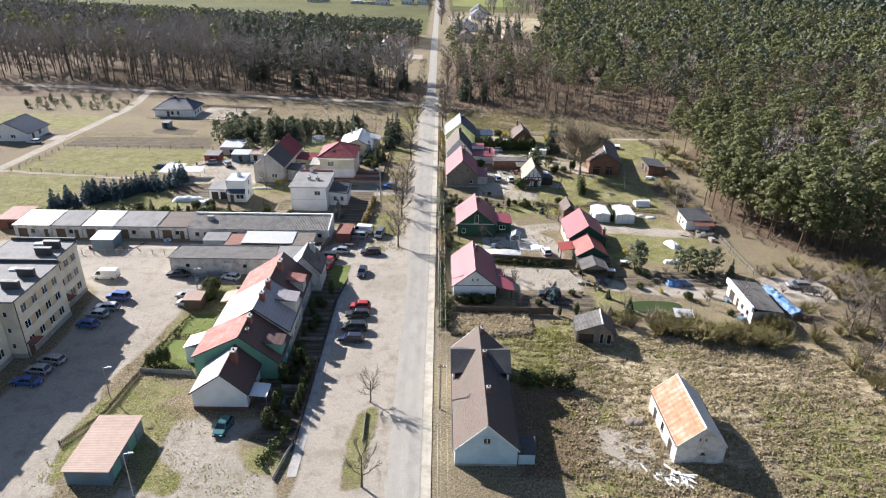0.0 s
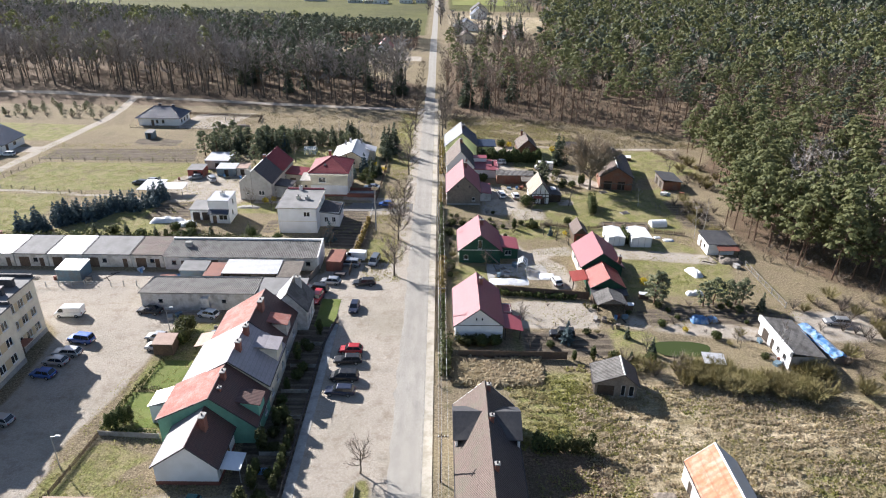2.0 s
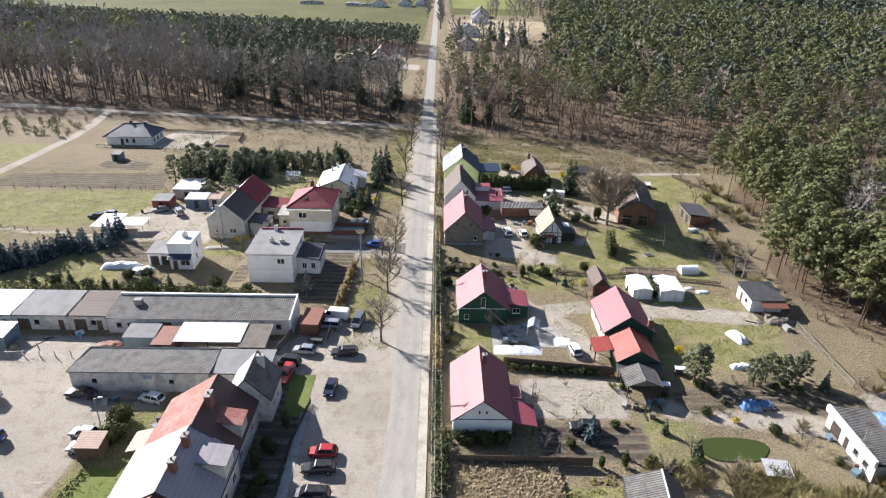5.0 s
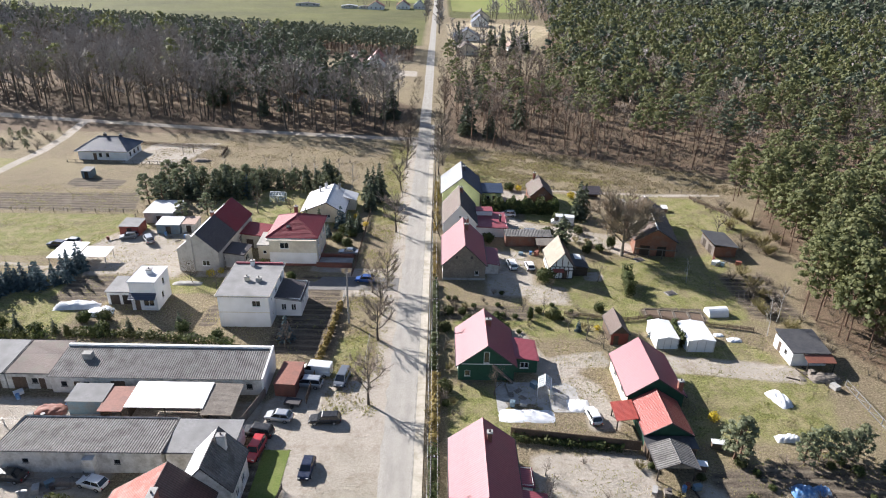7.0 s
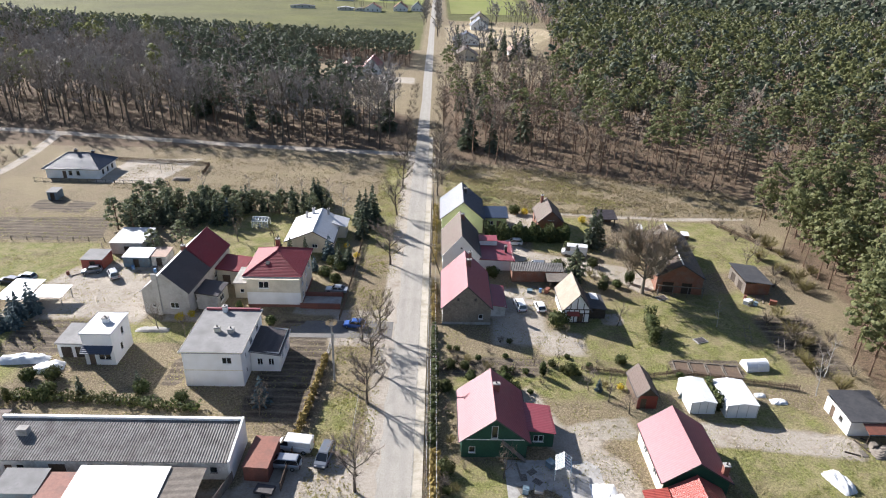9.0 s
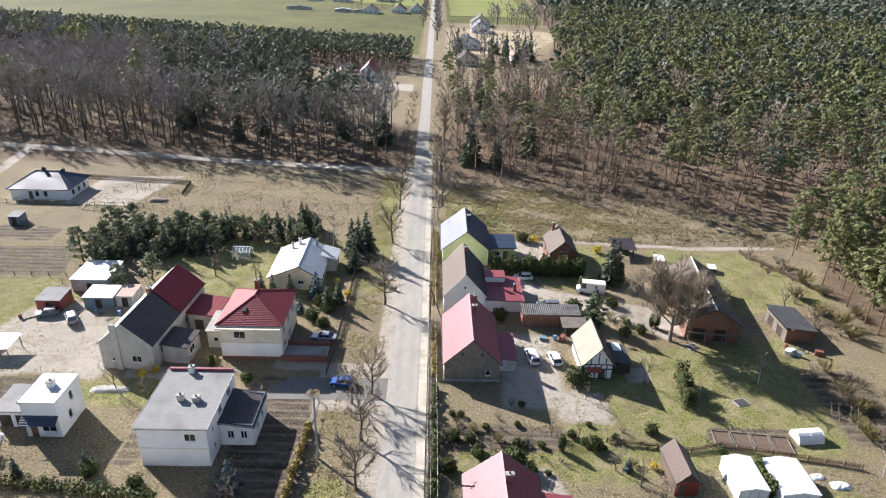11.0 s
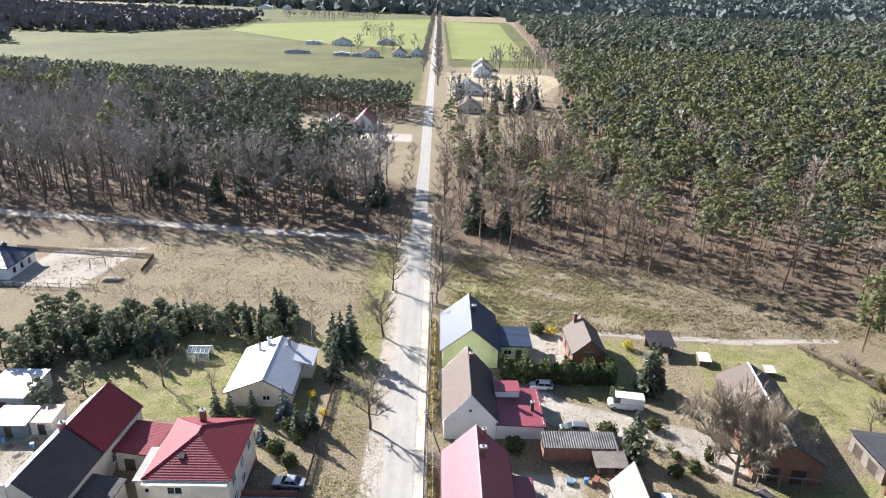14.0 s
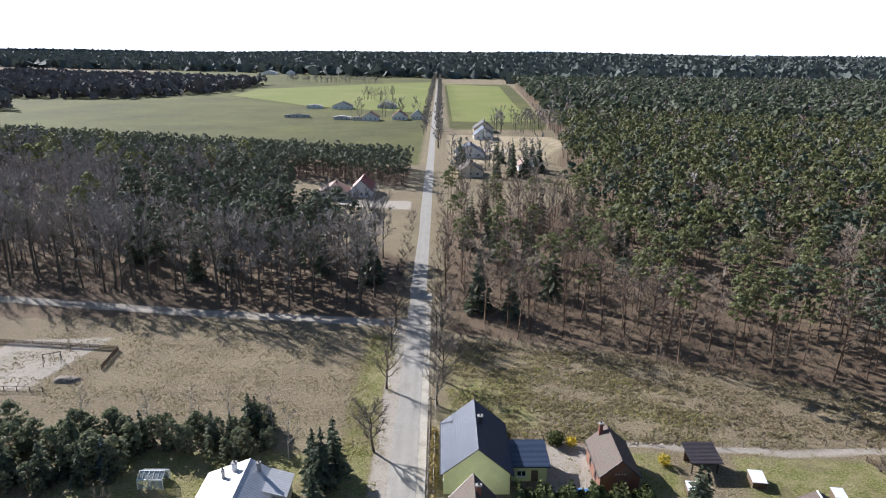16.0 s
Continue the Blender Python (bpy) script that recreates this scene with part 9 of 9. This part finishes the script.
for k in range(4):
    ob = thing("raised_bed", "wooden-edged bed of bare soil", "garden bed", 43.0 + 2.7 * k, 158.9 - 0.35 * k, 0, -6, "raised vegetable beds")
    part("soil", Geo().box(-1.15, 1.15, -1.6, 1.6, 0, 0.12), FENCE_W, ob)
    for s in (-1, 1):
        part("edge_board", Geo().box(-1.25, 1.25, s * 1.65 - 0.05, s * 1.65 + 0.05, -0.02, 0.25), PLANKS, ob)
        part("edge_board", Geo().box(s * 1.2 - 0.05, s * 1.2 + 0.05, -1.6, 1.6, -0.02, 0.25), PLANKS, ob)
for x, y, w, d, lab in ((51.4, 216.4, 2.2, 3.0, "white flat roof sheet of a low hutch"), (61.8, 212.6, 1.8, 2.2, "low hutch with a white sheet lid"), (40.4, 214.0, 1.6, 2.2, "low white rabbit hutch"), (37.5, 118.4, 1.6, 0.9, "low white box beside a carport"), (41.5, 122.6, 2.0, 0.8, "white bench-like box by a hedge")):
    ob = thing("hutch", lab, "hutch", x, y, 0, -8)
    part("box", Geo().box(-w / 2 + 0.1, w / 2 - 0.1, -d / 2 + 0.1, d / 2 - 0.1, 0, 1.1), FENCE_W, ob)
    part("lid", Geo().slab([(-w / 2, -d / 2, 1.12), (w / 2, -d / 2, 1.12), (w / 2, d / 2, 1.3), (-w / 2, d / 2, 1.3)], 0.06), CANVAS, ob)
sw = thing("swing_frame", "wooden A-frame swing on a bare plot", "swing", -78.8, 254.8, 0, 25)
for s in (-1.6, 1.6):
    for c in (-1, 1):
        part("leg", Geo().tube((s, c * 1.1, 0), (s, 0, 2.4), 0.07, n=6), PLANKS, sw)
part("top_bar", Geo().tube((-1.8, 0, 2.4), (1.8, 0, 2.4), 0.07, n=6), PLANKS, sw)
for c in (-0.4, 0.4):
    part("rope", Geo().tube((c, 0, 2.4), (c, 0, 0.5), 0.02, n=4), DARKTRIM, sw)
part("seat", Geo().box(-0.45, 0.45, -0.15, 0.15, 0.46, 0.5), PLANKS, sw)
for x, y, lab in ((49.2, 167.3, "dark cellar hatch in the lawn"), (47.0, 182.6, "wooden pallet on the lawn")):
    ob = thing("hatch", lab, "hatch", x, y, 0, 20)
    part("frame", Geo().box(-1.1, 1.1, -0.8, 0.8, 0, 0.15), CONCRETE, ob)
    part("lid", Geo().box(-0.9, -0.05, -0.65, 0.65, 0.15, 0.22), DARKTRIM, ob)
    part("lid", Geo().box(0.05, 0.9, -0.65, 0.65, 0.15, 0.22), DARKTRIM, ob)
for x, y, turn in ((62.6, 165.0, 70), (64.6, 163.4, 62), (58.2, 168.6, 80)):
    ob = thing("climbing_frame", "leaning wooden bean-pole frame", "trellis", x, y, 0, turn)
    for s in (-0.5, 0.5):
        part("pole", Geo().tube((-1.8, s, 0), (1.8, s, 1.5), 0.05, n=5), PLANKS, ob)
    for k in range(4):
        part("rung", Geo().tube((-1.2 + 0.8 * k, -0.5, 0.25 + 0.33 * k), (-1.2 + 0.8 * k, 0.5, 0.25 + 0.33 * k), 0.035, n=5), PLANKS, ob)
tr = thing("trailer", "small car trailer on the sand", "trailer", -19.6, 130.6, 0, 80)
part("bed", Geo().box(-0.7, 0.7, -1.2, 1.2, 0.45, 0.85), DARKTRIM, tr)
part("drawbar", Geo().tube((0, 1.2, 0.5), (0, 2.4, 0.5), 0.04), STEEL, tr)
for s in (-1, 1):
    part("wheel", Geo().tube((s * 0.72, -0.1, 0.3), (s * 0.9, -0.1, 0.3), 0.3, n=12), RUBBER, tr)


# ---- rough growth ----
def tufts(name, label, poly, count, height, width, mat, seed, blades=3):
    rng = np.random.default_rng(seed)
    q = np.array(poly)
    x, y = rng.uniform(q[:, 0].min(), q[:, 0].max(), count), rng.uniform(q[:, 1].min(), q[:, 1].max(), count)
    keep = (inside(x, y, poly) > 0) & (np.sin(x * 0.35 + 2 * np.sin(y * 0.21)) + np.sin(y * 0.6 + x * 0.1) + rng.normal(0, 0.8, count) > -0.3)
    x, y = np.repeat(x[keep], blades), np.repeat(y[keep], blades)
    x, y = x + rng.normal(0, width, len(x)), y + rng.normal(0, width, len(x))
    c = np.stack([x, y, rise(x, y) + height * rng.uniform(0.15, 0.5, len(x))], -1)
    v, f = cards(c, np.tile([0.25, -0.25, 0.5], (len(x), 1)), np.full(len(x), height * 0.8), rng, 0.45, 1.3, True)
    tagged(new(name, tri_mesh(name, [(v, f, mat)])), label, "grass", kind="stuff")


def tussocks(name, label, poly, count, radius, height, mat, seed, per=14, row=0.0):
    """Domed clumps of bent grass, some of them in wavering rows."""
    rng = np.random.default_rng(seed)
    q = np.array(poly)
    x, y = rng.uniform(q[:, 0].min(), q[:, 0].max(), count), rng.uniform(q[:, 1].min(), q[:, 1].max(), count)
    if row:
        y = np.round(y / row) * row + 0.55 * np.sin(x * 0.23) + 0.3 * np.sin(x * 0.71 + y) + rng.normal(0, row * 0.16, count)
    keep = (inside(x, y, poly) > 0) & (np.sin(x * 0.17 + 1.7 * np.sin(y * 0.13)) + rng.normal(0, 0.7, count) > -0.7)
    x, y = x[keep], y[keep]
    s = np.repeat(rng.uniform(0.55, 1.3, len(x)), per)
    az, u = rng.uniform(0, 2 * np.pi, len(s)), rng.uniform(0.05, 1, len(s)) ** 0.6
    X, Y = np.repeat(x, per) + np.cos(az) * u * radius * s * 1.3, np.repeat(y, per) + np.sin(az) * u * radius * s
    c = np.stack([X, Y, rise(X, Y) + height * s * np.sqrt(1.02 - u * u)], -1)
    out = np.stack([np.cos(az) * u, np.sin(az) * u, 1.1 - 0.8 * u], -1)
    v, f = cards(c, out, radius * 0.42 * s, rng, 0.6, 2.0, True)
    tagged(new(name, tri_mesh(name, [(v, f, mat)])), label, "grass", kind="stuff")


tussocks("dry_reed_bed", "matted clumps of pale dry reeds", box2(3.6, 17.5, 94.6, 101.4), 620, 0.62, 0.5, DRY_REED, 71, 16)
tussocks("dry_tussocks", "rows of straw-coloured grass tussocks", [(20, 46), (104, 60), (104, 96), (64, 92), (30, 96), (22, 88)], 3800, 0.6, 0.2, DRY_REED, 72, 20, 1.7)
tussocks("green_tussocks", "yellow-green grass tussocks on fallow ground", [(12, 79), (27, 79), (27, 100), (18, 100), (12, 94)], 600, 0.5, 0.16, GREEN_TUFT, 73, 12, 1.5)
tussocks("green_tussocks", "yellow-green grass tussocks among straw", [(44, 40), (84, 44), (74, 76), (50, 80)], 1000, 0.55, 0.18, GREEN_TUFT, 74, 12, 1.7)
tussocks("dry_tussocks", "straw-coloured grass tussocks in the fallow meadow", [(8, 232), (96, 226), (84, 246), (40, 262), (6, 268)], 1500, 0.6, 0.22, DRY_GRASS, 75, 10, 2.1)
tufts("dry_reed_bed", "dense bed of flattened pale dry reeds", box2(3.6, 17.5, 94.6, 101.4), 2600, 0.8, 0.3, DRY_REED, 1, 5)
tufts("dry_grass", "tufts of dry straw-coloured grass", [(24, 56), (100, 60), (100, 96), (60, 92), (30, 98), (20, 90), (20, 70)], 8000, 0.34, 0.25, DRY_REED, 2)
tufts("green_grass", "tufts of rough green grass", [(14, 48), (90, 48), (80, 86), (14, 98)], 12000, 0.32, 0.25, GREEN_TUFT, 3)
tufts("dry_grass", "tufts of dry grass in the fallow meadow", [(6, 228), (98, 224), (84, 246), (40, 262), (5, 268)], 13000, 0.36, 0.3, DRY_GRASS, 4)
tufts("green_grass", "tufts of green grass in the fallow meadow", [(4, 228), (60, 226), (40, 256), (4, 262)], 7000, 0.35, 0.3, GREEN_TUFT, 5)
tufts("dry_grass", "tufts of dry grass in the left meadow", [(-90, 240), (-12, 226), (-12, 272), (-90, 282)], 7000, 0.3, 0.3, DRY_GRASS, 6)
tufts("green_grass", "rough grass on the verge", box2(-15, -7, 128, 272), 5000, 0.25, 0.25, GREEN_TUFT, 7)
tufts("green_grass", "rough grass round the gardens", box2(3, 70, 112, 224), 16000, 0.2, 0.25, GREEN_TUFT, 8)
tufts("green_grass", "rough grass in the left gardens", [(-130, 140), (-18, 140), (-18, 224), (-130, 224)], 12000, 0.22, 0.3, GREEN_TUFT, 9)
tufts("green_grass", "rough grass round the row houses", [(-52, 50), (-20, 50), (-24, 72), (-38, 112), (-48, 112)], 4000, 0.22, 0.25, GREEN_TUFT, 10)
under = [twig_ball(300 + s, 1.4, 2.2, 6, 60, 0.035) for s in range(3)]
for seed, poly in ((41, [(-13, 281), (-165, 306), (-165, 322), (-13, 300)]), (42, [(5, 264), (60, 250), (84, 240), (88, 256), (50, 276), (5, 290)]), (43, [(72, 140), (90, 122), (110, 118), (96, 150), (80, 170)]), (44, [(-11, 280), (-7, 280), (-7, 392), (-11, 392)]), (45, [(1, 276), (5, 276), (5, 450), (1, 450)]), (46, [(6, 284), (52, 274), (90, 252), (102, 262), (64, 304), (6, 326)])):
    grove("undergrowth", "leafless undergrowth at the wood's edge", scatter(poly, 2.6, np.random.default_rng(seed)), [(1, under, BARK, TWIG)], 0.35, 1.1, np.random.default_rng(seed))

LUSH = leafy("lush_lawn_blades", (0.11, 0.15, 0.03), (0.20, 0.235, 0.055), (0.16, 0.185, 0.045), 0.9, 0.4)
TURF = surface("lush_turf", (0.09, 0.13, 0.025), (0.17, 0.20, 0.045), (0.20, 0.19, 0.08), 0.95, 4.0, 0.4, 0.4, 0.6)
for x0, x1, y0, y1 in ((-46.0, -38.8, 83.8, 91.8), (-45.0, -38.8, 92.6, 100.2), (-21.6, -18.0, 111.0, 121.0)):
    g = Geo().face((x0, y0, 0.04), (x1, y0, 0.04), (x1, y1, 0.04), (x0, y1, 0.04))
    single("lawn", g, TURF, "small bright green mown lawn", "lawn", kind="structure")
    tufts("lawn_grass", "blades of a bright green lawn", box2(x0, x1, y0, y1), 700, 0.12, 0.25, LUSH, int(x0 + y0) % 97, 3)
# planting in the shaded front gardens of the row
for k in range(16):
    x, y = -23.2 + 3.6 * RNG.uniform(), 67 + 42 * (k + RNG.uniform()) / 16
    if k % 3 == 0:
        plant("thuja", "dark column thuja in a shaded front garden", "shrub", COLUMN[k % 2], x, y, k * 33, RNG.uniform(0.8, 1.4), "front garden planting")
    else:
        plant("evergreen_shrub", "evergreen shrub in a shaded front garden", "shrub", SHRUB[k % 3], x, y, k * 41, RNG.uniform(0.6, 1.0), "front garden planting", "foliage", "stem")
# borders of the right-hand gardens
for k in range(70):
    x, y = ((4 + 26 * RNG.uniform(), 151 + 11 * RNG.uniform()), (15 + 25 * RNG.uniform(), 103 + 17 * RNG.uniform()), (3 + 3 * RNG.uniform(), 126 + 24 * RNG.uniform()), (33 + 30 * RNG.uniform(), 99 + 13 * RNG.uniform()), (20 + 22 * RNG.uniform(), 186 + 10 * RNG.uniform()))[k % 5]
    if math.hypot((x - 43.2) / 6, (y - 105.3) / 3.6) < 1 or (17 < x < 31 and 185 < y < 196) or (57 < x and y > 98) or (21 < x < 27 and 106 < y < 110) or (4.5 < x < 20 and 136 < y < 149):
        continue
    kind = k % 4
    if kind == 0:
        plant("evergreen_shrub", "low evergreen shrub in a garden border", "shrub", SHRUB[k % 3], x, y, k * 41, RNG.uniform(0.35, 0.75), "garden border planting", "foliage", "stem")
    elif kind == 1:
        plant("fruit_tree", "small leafless garden fruit tree", "tree", FRUIT[k % 2], x, y, k * 41, RNG.uniform(0.5, 0.8))
    else:
        plant("bare_shrub", "leafless shrub in a garden border", "shrub", (THICKET, OCHRE)[k % 2][k % 3], x, y, k * 41, RNG.uniform(0.3, 0.6), "garden border planting", "crown", "stem")


# ---- loose yard_clutter ----
def crate(x, y, turn, w, d, h, mat, label):
    ob = thing("crate", label, "crate", x, y, 0, turn)
    part("box", Geo().box(-w / 2, w / 2, -d / 2, d / 2, 0, h), mat, ob)
    part("lid", Geo().box(-w / 2 - 0.03, w / 2 + 0.03, -d / 2 - 0.03, d / 2 + 0.03, h, h + 0.05), mat, ob)


def barrel(x, y, mat, label):
    ob = thing("barrel", label, "barrel", x, y)
    part("drum", Geo().tube((0, 0, 0), (0, 0, 0.9), 0.3, n=12), mat, ob)
    for z in (0.3, 0.6):
        part("hoop", Geo().tube((0, 0, z), (0, 0, z + 0.04), 0.32, n=12), mat, ob)


def pallet(x, y, turn, label):
    ob = thing("pallet", label, "pallet", x, y, 0, turn)
    for k in range(5):
        part("board", Geo().box(-0.6, 0.6, -0.4 + k * 0.18, -0.28 + k * 0.18, 0.12, 0.15), PLANKS, ob)
    for k in (-0.55, 0, 0.45):
        part("bearer", Geo().box(k, k + 0.1, -0.4, 0.44, 0, 0.12), PLANKS, ob)


rng = np.random.default_rng(91)
YARDS = [(-82, -60, 127.0, 132.6), (-58, -47, 124.6, 127.6), (-44, -27, 124.6, 126.2), (-54, -36, 113.2, 115.6), (30, 37, 111.5, 115.5), (13, 19, 131, 136), (60, 66, 136.5, 141.5), (20, 30, 184, 187.5), (-74, -56, 188, 191.6), (-39, -37.5, 100, 110), (57.5, 58.6, 99, 110), (62, 70, 180, 183.6)]
for k in range(110):
    x0, x1, y0, y1 = YARDS[k % len(YARDS)]
    x, y, turn = rng.uniform(x0, x1), rng.uniform(y0, y1), rng.uniform(0, 180)
    pick = rng.integers(0, 5)
    if pick <= 1:
        mat, word = ((PLANKS, "weathered wooden"), (CANVAS, "white plastic"), (RUST, "rusty steel"), (BLUEGREY, "blue-grey steel"), (CONCRETE, "grey concrete"))[rng.integers(0, 5)]
        crate(x, y, turn, rng.uniform(0.6, 1.5), rng.uniform(0.5, 1.1), rng.uniform(0.4, 1.1), mat, word + " box standing in a cluttered yard")
    elif pick == 2:
        mat, word = ((RUST, "rusty"), (TARP, "blue"), (DARKTRIM, "black"))[rng.integers(0, 3)]
        barrel(x, y, mat, word + " drum standing in a cluttered yard")
    elif pick == 3:
        pallet(x, y, turn, "weathered wooden pallet lying in a yard")
    else:
        ln = rng.uniform(1.2, 3.2)
        single("beam", Geo().box(-ln / 2, ln / 2, -0.1, 0.1, 0, 0.16), PLANKS if k % 2 else TIMBER, "old timber beam lying in a yard", "beam", x, y, 0, turn)
